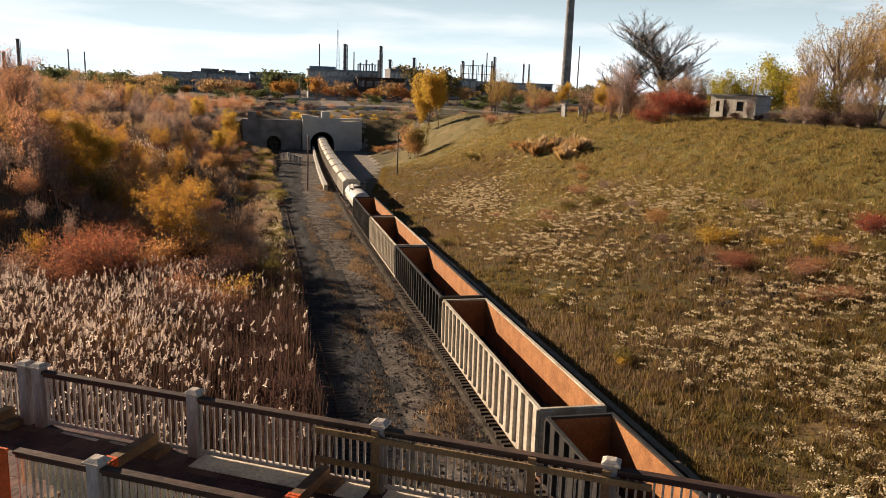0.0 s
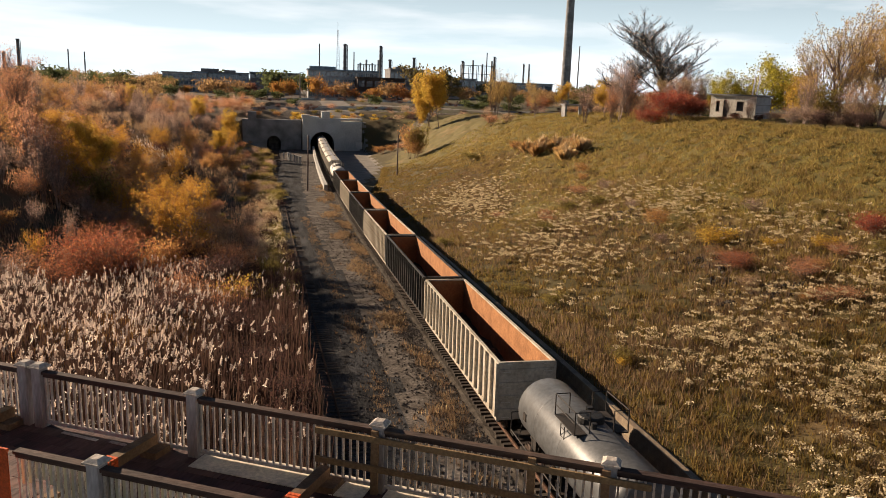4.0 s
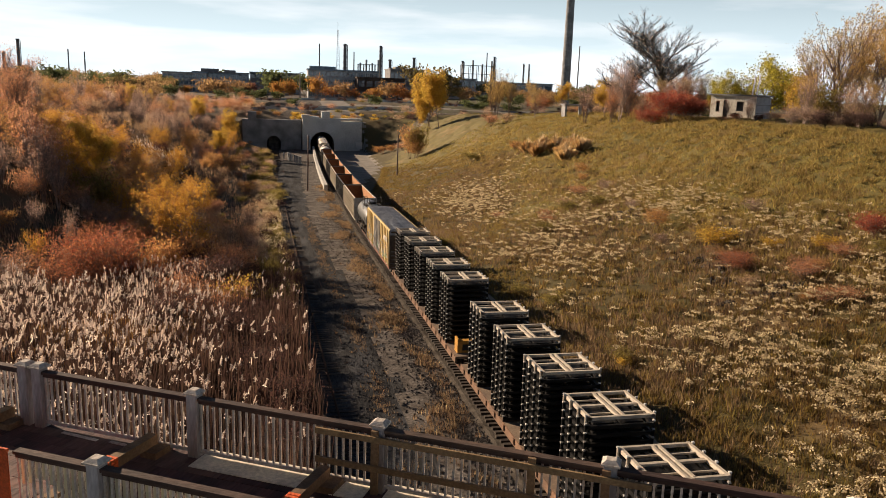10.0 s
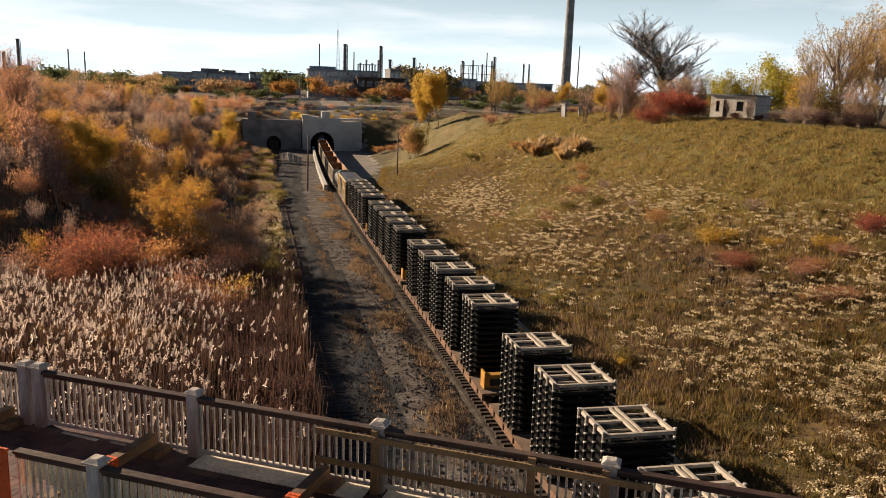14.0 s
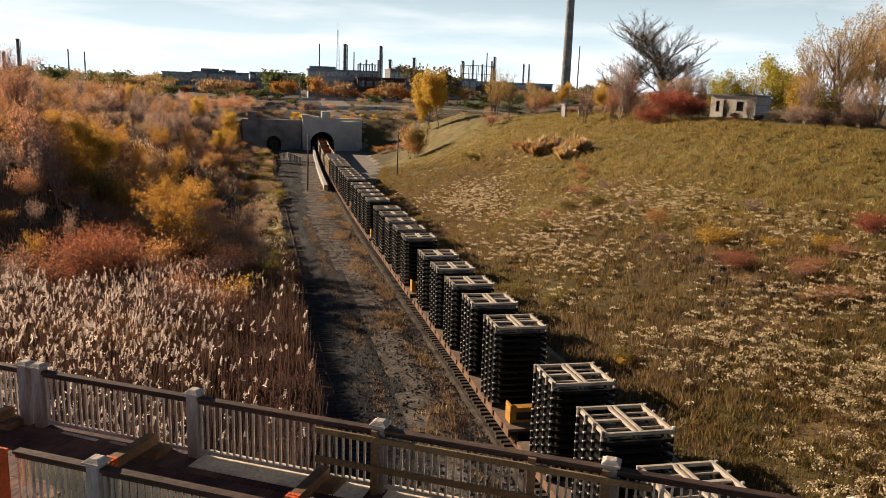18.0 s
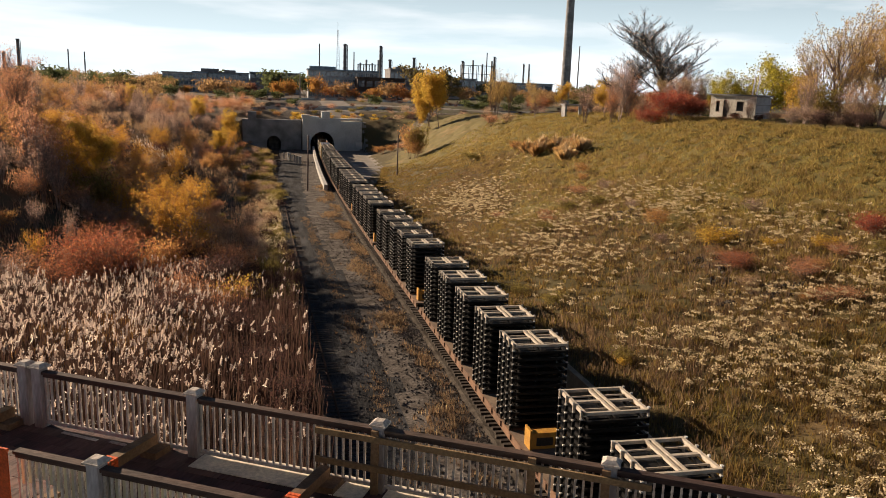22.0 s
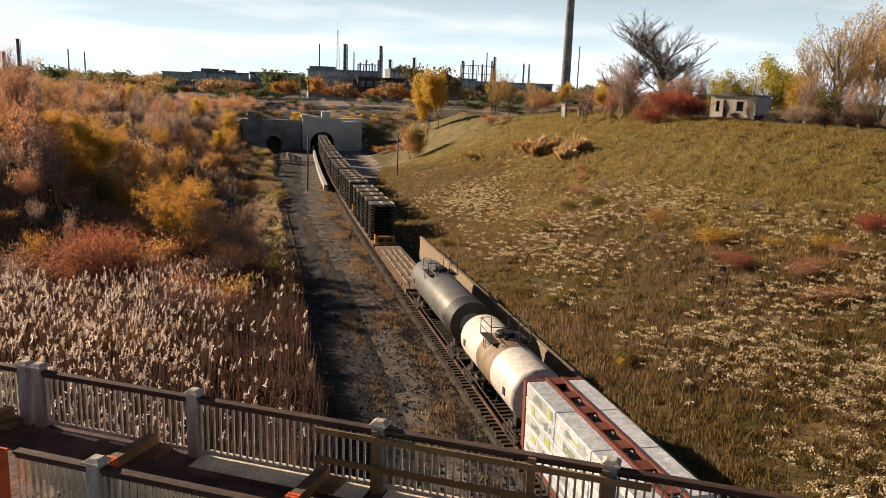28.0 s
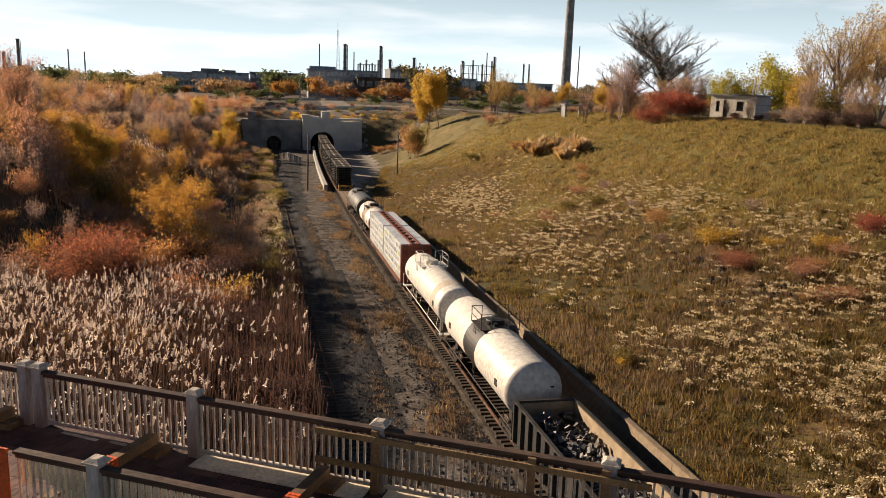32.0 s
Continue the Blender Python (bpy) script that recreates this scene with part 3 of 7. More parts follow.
def build_railing(name, n, posts, s0, s1, label, gap=None):
    t = thing(name, label, "railing", kind="structure")
    post = mesh_of(boxes((-0.10, 0.10, -0.10, 0.10, 0, 1.16)), "post", M_WOOD_OLD)
    capm = boxes((-0.14, 0.14, -0.14, 0.14, 1.16, 1.19))
    vs = box(capm, -0.13, 0.13, -0.13, 0.13, 1.19, 1.24)
    for v in vs[4:]:
        v.co.x *= 0.55
        v.co.y *= 0.55
    cap = mesh_of(capm, "post_cap", M_BALUSTER)
    bal = mesh_of(boxes((-0.017, 0.017, -0.017, 0.017, 0.10, 1.02)), "baluster", M_BALUSTER)
    for s in posts:
        o = part("post", post, None, t, at=bridge_m(s, n))
        part("post_cap", cap, None, o)
    for a, b in zip([s0] + posts, posts + [s1]):
        L = b - a
        if L < 0.5:
            continue
        mid = bridge_m((a + b) / 2, n)
        part("handrail", boxes((-L / 2 + 0.1, L / 2 - 0.1, -0.07, 0.07, 1.05, 1.10), (-L / 2 + 0.1, L / 2 - 0.1, -0.03, 0.03, 0.985, 1.05)), M_WOOD_RAIL, t, at=mid)
        part("bottom_rail", boxes((-L / 2 + 0.1, L / 2 - 0.1, -0.03, 0.03, 0.07, 0.13)), M_BALUSTER, t, at=mid)
        k = int(L / 0.125)
        for i in range(1, k):
            part("baluster", bal, None, t, at=bridge_m(a + L * i / k, n))
    return t


def build_bridge():
    t = thing("footbridge", "timber footbridge deck with dark weathered planks", "footbridge", kind="structure")
    part("beam", boxes((-14, 26, -0.35, -0.05, -0.75, -0.09)), M_WOOD_RAIL, t, at=bridge_m(0, 0.3))
    part("beam", boxes((-14, 26, -0.35, -0.05, -0.75, -0.09)), M_WOOD_RAIL, t, at=bridge_m(0, -2.5))
    rnd = random.Random(8)
    for k in range(10):
        s = -14.0
        while s < 24:
            L = rnd.uniform(3.0, 4.9)
            part("deck_plank", boxes((0.004, L - 0.004, -0.137, 0.137, -0.09, rnd.uniform(-0.006, 0.004))), M_WOOD_DECK, t, at=bridge_m(s, 0.12 - k * 0.28))
            s += L


build_wall()
build_portals()
build_bridge()
build_railing("far_railing", 0.0, [-3.64, -3.32, 0.0, 3.45, 7.1, 10.4, 13.7], -10.5, 17.0, "weathered timber railing with pale balusters on the footbridge")
build_railing("near_railing", -2.62, [0.22, 3.6, 7.0], -1.3, 10.5, "weathered timber railing on the near edge of the footbridge")

# ---- the train ----
# y in a car's own space points towards the tunnel, z = 0 is the top of the rail
CARS = []


def travel(t):
    """Metres that the train has gone since 16 s."""
    a = t - 16.0
    return 13.077 * a + 0.1085 * a * a / 2 + 0.0023 * a ** 3 / 6


def car(name, label, category, y16, group=""):
    t = thing(name, label, category, group=group)
    CARS.append((t, y16))
    return t


def wheel_mesh():
    bm = lathe([(-0.07, 0.20), (-0.065, 0.42), (-0.06, 0.46), (0.03, 0.457), (0.04, 0.49), (0.07, 0.48), (0.075, 0.2)], "y", 20)
    bm.transform(Matrix.Rotation(math.pi / 2, 4, "Z"))
    return mesh_of(bm, "wheel", M_WHEEL, True)


WHEEL = wheel_mesh()
AXLE = mesh_of(tubes(((-0.95, 0, 0.457), (0.95, 0, 0.457), 0.075)), "axle", M_WHEEL)


def side_frame_mesh():
    bm = bmesh.new()
    for x in (-1.02, 1.02):
        box(bm, x - 0.08, x + 0.08, -1.2, 1.2, 0.52, 0.66)
        box(bm, x - 0.08, x + 0.08, -0.55, 0.55, 0.22, 0.34)
        for s in (-1, 1):
            vs = box(bm, x - 0.07, x + 0.07, -0.07, 0.07, 0.0, 0.62, 0, Matrix.Translation((0, s * 0.75, 0.28)) @ Matrix.Rotation(s * 0.85, 4, "X"))
            box(bm, x - 0.10, x + 0.10, s * 0.88 - 0.14, s * 0.88 + 0.14, 0.36, 0.62)
    box(bm, -1.0, 1.0, -0.18, 0.18, 0.42, 0.72)
    return mesh_of(bm, "truck_frame", M_UNDER)


TRUCK = side_frame_mesh()
COUPLER = mesh_of(boxes((-0.12, 0.12, -0.1, 0.55, 0.72, 0.98), (-0.2, 0.2, 0.35, 0.65, 0.68, 1.02)), "coupler", M_UNDER)


def running_gear(t, half, inset):
    for s in (-1, 1):
        b = part("truck", TRUCK, None, t, at=Matrix.Translation((0, s * (half - inset), 0)))
        for k in (-0.88, 0.88):
            a = part("axle", AXLE, None, b, at=Matrix.Translation((0, k, 0)))
            for x in (-0.76, 0.76):
                part("wheel", WHEEL, None, b, at=Matrix.Translation((x, k, 0.457)) @ Matrix.Rotation(0 if x > 0 else math.pi, 4, "Z"))
        part("coupler", COUPLER, None, t, at=Matrix.Translation((0, s * half, 0)) @ Matrix.Rotation(0 if s > 0 else math.pi, 4, "Z"))


def ladder(t, x, y, z0, z1, face, material, w=0.4):
    """Grab irons on a car's end or side. face: 'x' or 'y', the wall's normal."""
    bm = bmesh.new()
    n = int((z1 - z0) / 0.38)
    for i in range(n + 1):
        z = z0 + i * (z1 - z0) / n
        if face == "x":
            tube(bm, (x, y - w / 2, z), (x, y + w / 2, z), 0.016, seg=5)
        else:
            tube(bm, (x - w / 2, y, z), (x + w / 2, y, z), 0.016, seg=5)
    part("ladder", bm, material, t)


W = 1.45  # half the width of a car body


def gondola(y16, half, top, paint, light, label, load=None, inner=None):
    t = car("gondola_car", label, "gondola car", y16, "open gondola cars")
    inner = inner or M_RUST
    base = 1.05
    for s, nm in ((-1, "side_wall"), (1, "side_wall")):
        x = s * W
        bm = boxes((x - 0.03 if s > 0 else x, x if s > 0 else x + 0.03, -half, half, base, top))
        part(nm, bm, paint, t)
        bi = boxes((x - 0.045 if s > 0 else x + 0.034, x - 0.034 if s > 0 else x + 0.045, -half + 0.06, half - 0.06, base + 0.1, top - 0.02))
        part("rusty_lining", bi, inner, t)
        part("top_chord", boxes((x - 0.09, x + 0.07, -half, half, top, top + 0.10)), paint, t)
        part("side_sill", boxes((x - 0.05, x + 0.09, -half, half, base - 0.22, base)), paint, t)
        k = int(2 * half / 1.05)
        rib = mesh_of(boxes((0.0, 0.16, -0.075, 0.075, base, top)), "side_post", paint)
        for i in range(k + 1):
            y = -half + 0.1 + (2 * half - 0.2) * i / k
            part("side_post", rib, None, t, at=Matrix.Translation((x, y, 0)) @ Matrix.Rotation(0 if s > 0 else math.pi, 4, "Z"))
    for s in (-1, 1):
        y = s * half
        e = part("end_wall", boxes((-W, W, y - (0.04 if s > 0 else 0), y + (0 if s > 0 else 0.04), base - 0.2, top)), paint, t)
        part("end_lining", boxes((-W + 0.05, W - 0.05, y - s * 0.06 - 0.006, y - s * 0.06 + 0.006, base + 0.1, top - 0.02)), inner, t)
        part("end_chord", boxes((-W - 0.07, W + 0.07, y - 0.08, y + 0.08, top, top + 0.10)), paint, t)
        for z in np.linspace(base + 0.35, top - 0.35, 4):
            part("end_rib", boxes((-W, W, y + s * 0.0 - 0.0 if s > 0 else y - 0.10, y + 0.10 if s > 0 else y, z - 0.07, z + 0.07)), paint, t)
        for x in (-W + 0.35, W - 0.35):
            ladder(t, x, y + s * 0.16, base, top, "y", M_CHROME if light else M_UNDER, 0.45)
    part("floor", boxes((-W + 0.05, W - 0.05, -half + 0.05, half - 0.05, base - 0.12, base - 0.02)), M_COAL, t)
    # a crust of residue left on the floor
    nx, ny = 8, int(half * 4)
    rnd = random.Random(int(y16))
    vs, fs = [], []
    depth = 0.25 if load is None else load
    for j in range(ny + 1):
        for i in range(nx + 1):
            y = -half + 0.08 + (2 * half - 0.16) * j / ny
            heap = depth * (0.5 + 0.5 * math.sin(y * 0.9 + y16)) + rnd.uniform(0, 0.22)
            vs.append((-W + 0.06 + (2 * W - 0.12) * i / nx, y, base + 0.02 + heap))
    for j in range(ny):
        for i in range(nx):
            a = j * (nx + 1) + i
            fs.append((a, a + 1, a + nx + 2, a + nx + 1))
    soup("residue", vs, fs, M_COAL, t)
    part("centre_sill", boxes((-0.3, 0.3, -half, half, 0.66, base - 0.12)), M_UNDER, t)
    running_gear(t, half, 1.9)
    return t


def tank_car(y16, half, r, zc, shell, label, bands=(), dome_y=0.0, dome_mat=None, rail_mat=None, name_bars=False, ends=None):
    """bands: (y0, y1, material) rings on the shell."""
    t = car("tank_car", label, "tank car", y16, "tank cars")
    L = half - 0.55
    dome_mat, rail_mat = dome_mat or M_TANK_BLACK, rail_mat or M_UNDER
    prof = [(-L + 0.62 * (1 - math.cos(math.pi / 2 * i / 6)), max(0.02, r * math.sin(math.pi / 2 * i / 6))) for i in range(7)]
    prof = prof + [(-y, rr) for y, rr in prof[::-1]]
    bm = lathe(prof, "y", 40)
    bm.transform(Matrix.Translation((0, 0, zc)))
    part("tank_shell", bm, shell, t, smooth=True)
    for k in (-0.5, 0.0, 0.5):
        b = lathe([(k * L - 0.03, r + 0.004), (k * L + 0.03, r + 0.004)], "y", 40)
        b.transform(Matrix.Translation((0, 0, zc)))
        part("weld_band", b, shell, t, smooth=False)
    for y0, y1, m in bands:
        b = lathe([(y0, r - 0.1), (y0, r + 0.010), (y1, r + 0.010), (y1, r - 0.1)], "y", 40)
        b.transform(Matrix.Translation((0, 0, zc)))
        part("painted_band", b, m, t)
    zt = zc + r
    d = lathe([(zt - 0.15, 0.55), (zt + 0.18, 0.55), (zt + 0.24, 0.50), (zt + 0.28, 0.1)], "z", 20)
    d.transform(Matrix.Translation((0, dome_y, 0)))
    part("dome_cover", d, dome_mat, t)
    part("valve_housing", tubes(((0.28, dome_y + 0.85, zt - 0.1), (0.28, dome_y + 0.85, zt + 0.22), 0.16), ((-0.2, dome_y - 0.8, zt - 0.1), (-0.2, dome_y - 0.8, zt + 0.2), 0.12), seg=10), dome_mat, t)
    # platform and handrails round the dome
    for s in (-1, 1):
        part("platform", boxes((s * 0.62 if s > 0 else -1.15, 1.15 if s > 0 else -0.62, dome_y - 1.1, dome_y + 1.1, zt - 0.16, zt - 0.11)), rail_mat, t)
        part("platform_bracket", boxes((s * 0.9 - 0.04, s * 0.9 + 0.04, dome_y - 0.9, dome_y - 0.82, zt - 0.5, zt - 0.16), (s * 0.9 - 0.04, s * 0.9 + 0.04, dome_y + 0.82, dome_y + 0.9, zt - 0.5, zt - 0.16)), rail_mat, t)
        x, z0, z1 = s * 1.13, zt - 0.14, zt + 0.78
        for k in (-1.08, 1.08):
            part("handrail_post", tubes(((x, dome_y + k, z0), (x, dome_y + k, z1), 0.026), seg=6), rail_mat, t)
            part("handrail_post", tubes(((x * 0.45, dome_y + k, z0), (x * 0.45, dome_y + k, z1), 0.024), seg=6), rail_mat, t)
            part("end_rail", tubes(((x, dome_y + k, z1), (x * 0.45, dome_y + k, z1), 0.024), seg=6), rail_mat, t)
        for z, rad in ((z1, 0.026), ((z0 + z1) / 2, 0.02)):
            part("handrail", tubes(((x, dome_y - 1.08, z), (x, dome_y + 1.08, z), rad), seg=6), rail_mat, t)
    bm = bmesh.new()
    for x in (-1.2, 1.2):
        tube(bm, (x, dome_y - 0.2, 0.9), (x, dome_y - 0.2, zt - 0.16), 0.022, seg=6)
        tube(bm, (x, dome_y + 0.2, 0.9), (x, dome_y + 0.2, zt - 0.16), 0.022, seg=6)
        for i in range(9):
            z = 1.0 + i * (zt - 1.3) / 8
            tube(bm, (x, dome_y - 0.2, z), (x, dome_y + 0.2, z), 0.016, seg=5)
    part("side_ladder", bm, rail_mat, t)
    # underframe: stub sills, cradles, running boards and rails at the ends
    for s in (-1, 1):
        part("stub_sill", boxes((-0.35, 0.35, s * half - (2.6 if s > 0 else 0), s * half + (0 if s > 0 else 2.6), 0.72, 1.08)), shell if ends else M_UNDER, t)
        part("cradle", boxes((-0.85, 0.85, s * (half - 1.9) - 0.3, s * (half - 1.9) + 0.3, 0.95, zc - r * 0.72)), M_UNDER, t)
        part("end_platform", boxes((-1.4, 1.4, s * (half - 0.25) - 0.25, s * (half - 0.25) + 0.25, 1.08, 1.13)), rail_mat, t)
        y = s * (half - 0.08)
        part("end_rail", tubes(((-1.38, y, 1.1), (-1.38, y, 2.15), 0.025), ((1.38, y, 1.1), (1.38, y, 2.15), 0.025), ((-1.38, y, 2.15), (1.38, y, 2.15), 0.025), seg=6), rail_mat, t)
    for x in (-1.38, 1.38):
        part("side_rail", tubes(((x, -half + 0.1, 1.25), (x, half - 0.1, 1.25), 0.03), *[((x, k * half * 0.8, 1.25), (x * 0.86, k * half * 0.8, zc - 0.55), 0.02) for k in (-1, -0.5, 0, 0.5, 1)], seg=6), rail_mat, t)
    for yy in (-L * 0.72, L * 0.72):
        part("placard", boxes((-r - 0.03, -r + 0.02, yy - 0.18, yy + 0.18, zc - 0.2, zc + 0.16)), M_UNDER, t, "small dark hazard placard")
    if name_bars:
        for i, wd in enumerate((0.5, 0.22, 0.4)):
            part("marking", boxes((-0.5 + i * 0.55, -0.5 + i * 0.55 + wd * 0.8, -L - 0.004 + 0.10, -L + 0.12, zc + 0.30, zc + 0.38)), M_TANK_BLACK, t)
    running_gear(t, half, 1.9)
    return t


def boxcar(y16, half, label):
    t = car("boxcar", label, "boxcar", y16)
    z0, z1 = 1.0, 4.72
    door = (-1.9, 3.0)
    for s in (-1, 1):
        x = s * W
        part("side_wall", boxes((x - 0.04, x + 0.04, -half, half, z0, z1)), M_YELLOW, t)
        post = mesh_of(boxes((0, 0.11, -0.10, 0.10, z0 + 0.12, z1 - 0.1)), "side_post", M_YELLOW)
        k = 15
        for i in range(k + 1):
            y = -half + 0.15 + (2 * half - 0.3) * i / k
            if door[0] - 0.1 < y < door[1] + 0.1:
                continue
            part("side_post", post, None, t, at=Matrix.Translation((x + s * 0.035, y, 0)) @ Matrix.Rotation(0 if s > 0 else math.pi, 4, "Z"))
        for a, b in ((door[0], 0.5), (0.55, door[1])):
            o = part("door", boxes((x + s * 0.05 - 0.03, x + s * 0.05 + 0.03, a, b, z0 + 0.1, z1 - 0.12)), M_DOOR_DARK, t, "grimy plug door")
            for q in (0, 0.5, 1):
                part("door_bar", tubes(((x + s * 0.11, a + 0.25 + q * (b - a - 0.5), z0 + 0.3), (x + s * 0.11, a + 0.25 + q * (b - a - 0.5), z1 - 0.3), 0.03), seg=6), M_ROOF, o)
        part("side_sill", boxes((x - 0.06, x + 0.10, -half, half, z0 - 0.16, z0 + 0.12)), M_CB_RED, t)
        part("eave", boxes((x - 0.06, x + 0.11, -half, half, z1 - 0.1, z1 + 0.05)), M_YELLOW, t)
    for s in (-1, 1):
        y = s * half
        part("end_wall", boxes((-W, W, y - 0.04, y + 0.04, z0 - 0.1, z1)), M_ENDBROWN, t)
        for i in range(9):
            z = z0 + 0.25 + i * 0.41
            part("end_rib", tubes(((-W + 0.08, y + s * 0.04, z), (W - 0.08, y + s * 0.04, z), 0.075), seg=8), M_ENDBROWN, t)
        part("end_cap", boxes((-W, W, y - 0.05, y + 0.055, z1 - 0.5, z1 + 0.06)), M_ROOF, t)
        ladder(t, -W + 0.3, y + s * 0.15, z0, z0 + 1.6, "y", M_CHROME, 0.45)
    # roof of raised sheets
    n = 27
    for i in range(n):
        a, b = -half + 2 * half * i / n, -half + 2 * half * (i + 1) / n
        bm = bmesh.new()
        pr = [(-W + 0.03, z1 + 0.02), (-W * 0.5, z1 + 0.10), (0, z1 + 0.15), (W * 0.5, z1 + 0.10), (W - 0.03, z1 + 0.02)]
        rows = []
        for y, dz in ((a, 0.0), (a + 0.07, 0.075), (a + 0.19, 0.075), (a + 0.26, 0.0), (b, 0.0)):
            rows.append([bm.verts.new((x, y, z + dz)) for x, z in pr])
        for r0, r1 in zip(rows, rows[1:]):
            for q in range(4):
                bm.faces.new((r0[q], r0[q + 1], r1[q + 1], r1[q]))
        part("roof_sheet", bm, M_ROOF, t)
    part("underbody", boxes((-W + 0.06, W - 0.06, -half + 0.05, half - 0.05, z1 - 0.1, z1 + 0.01)), M_UNDER, t)
    # spray paint along the lit side, as looping strokes
    rnd = random.Random(21)
    for k in range(85):
        y = rnd.uniform(-half + 0.8, half - 0.8)
        zb = z0 + 0.35 + rnd.random() ** 1.4 * 1.7
        r, a0, sweep, wd = rnd.uniform(0.12, 0.5), rnd.uniform(0, 6.28), rnd.uniform(1.2, 4.5), rnd.uniform(0.025, 0.07)
        m = rnd.choice((M_GREEN_PAINT, M_BLUE_PAINT, M_BLUE_PAINT, M_TANK_BLACK, M_TANK_BLACK, M_TANK_WHITE, M_DOOR_DARK))
        bm, n_ = bmesh.new(), 9
        rim = []
        for q in range(n_ + 1):
            a = a0 + sweep * q / n_
            rim.append([bm.verts.new((-W - 0.150 - 0.0004 * k, y + math.cos(a) * rr * 0.8, zb + math.sin(a) * rr * 1.3)) for rr in (r - wd, r + wd)])
        for p0, p1 in zip(rim, rim[1:]):
            bm.faces.new((p0[0], p0[1], p1[1], p1[0]))
        part("graffiti_stroke", bm, m, t)
    for i, wd in enumerate((0.34, 0.3, 0.34, 0.3)):
        part("reporting_mark", boxes((-W - 0.200, -W - 0.190, -half + 1.0 + i * 0.62, -half + 1.0 + i * 0.62 + wd, z1 - 1.35, z1 - 0.85)), M_TANK_WHITE, t)
    part("centre_sill", boxes((-0.4, 0.4, -half, half, 0.62, 1.02)), M_UNDER, t)
    running_gear(t, half, 2.2)
    return t


# peg tops from pale to dark, sun glints painted as base colour
M_PEG = mat("worn_peg", (0.85, 0.82, 0.78), (0.12, 0.12, 0.12), rough=0.4, metal=0.2, vary=0.4, scale=5, grain=30)
FW, FL = 1.32, 2.55  # half width and length of a stacked frame


def frame_mesh(material, nm):
    """One welded rectangular frame: two long rails, three cross rails each way, corner feet."""
    bm = bmesh.new()
    for x in (-FW + 0.06, FW - 0.06):
        box(bm, x - 0.06, x + 0.06, 0, FL, 0.0, 0.16)
    for y in (0.06, FL - 0.06):
        box(bm, -FW, FW, y - 0.06, y + 0.06, 0.03, 0.15)
    box(bm, -0.17, -0.06, 0.1, FL - 0.1, 0.06, 0.16)
    box(bm, 0.06, 0.17, 0.1, FL - 0.1, 0.06, 0.16)
    box(bm, -FW + 0.1, FW - 0.1, FL * 0.47, FL * 0.53, 0.04, 0.12)
    for y in (FL * 0.24, FL * 0.76):
        box(bm, -FW + 0.1, FW - 0.1, y - 0.025, y + 0.025, 0.0, 0.06)
    for x in (-FW - 0.05, FW + 0.05):
        for y in (0.15, FL * 0.36, FL * 0.66, FL - 0.15):
            tube(bm, (x, y, -0.10), (x, y, 0.16), 0.05, seg=6)
            box(bm, x - 0.045, x + 0.045, y - 0.05, y + 0.05, 0.16, 0.21, 1)
    return mesh_of(bm, nm, [material, M_PEG])


def frame_body(nm):
    """The darker lower frames, filled with their cross plates."""
    me = frame_mesh(M_FRAME, nm)
    bm = bmesh.new()
    bm.from_mesh(me)
    box(bm, -1.02, -0.2, 0.28, FL - 0.28, -0.06, 0.14)
    box(bm, 0.2, 1.02, 0.28, FL - 0.28, -0.06, 0.14)
    bm.to_mesh(me)
    bm.free()
    return me


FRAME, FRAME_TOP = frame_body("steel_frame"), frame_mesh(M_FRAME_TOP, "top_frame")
STRAP = mesh_of(boxes((-0.028, 0.028, -0.028, 0.028, 0, 0.10)), "glint_bolt", M_CHROME)


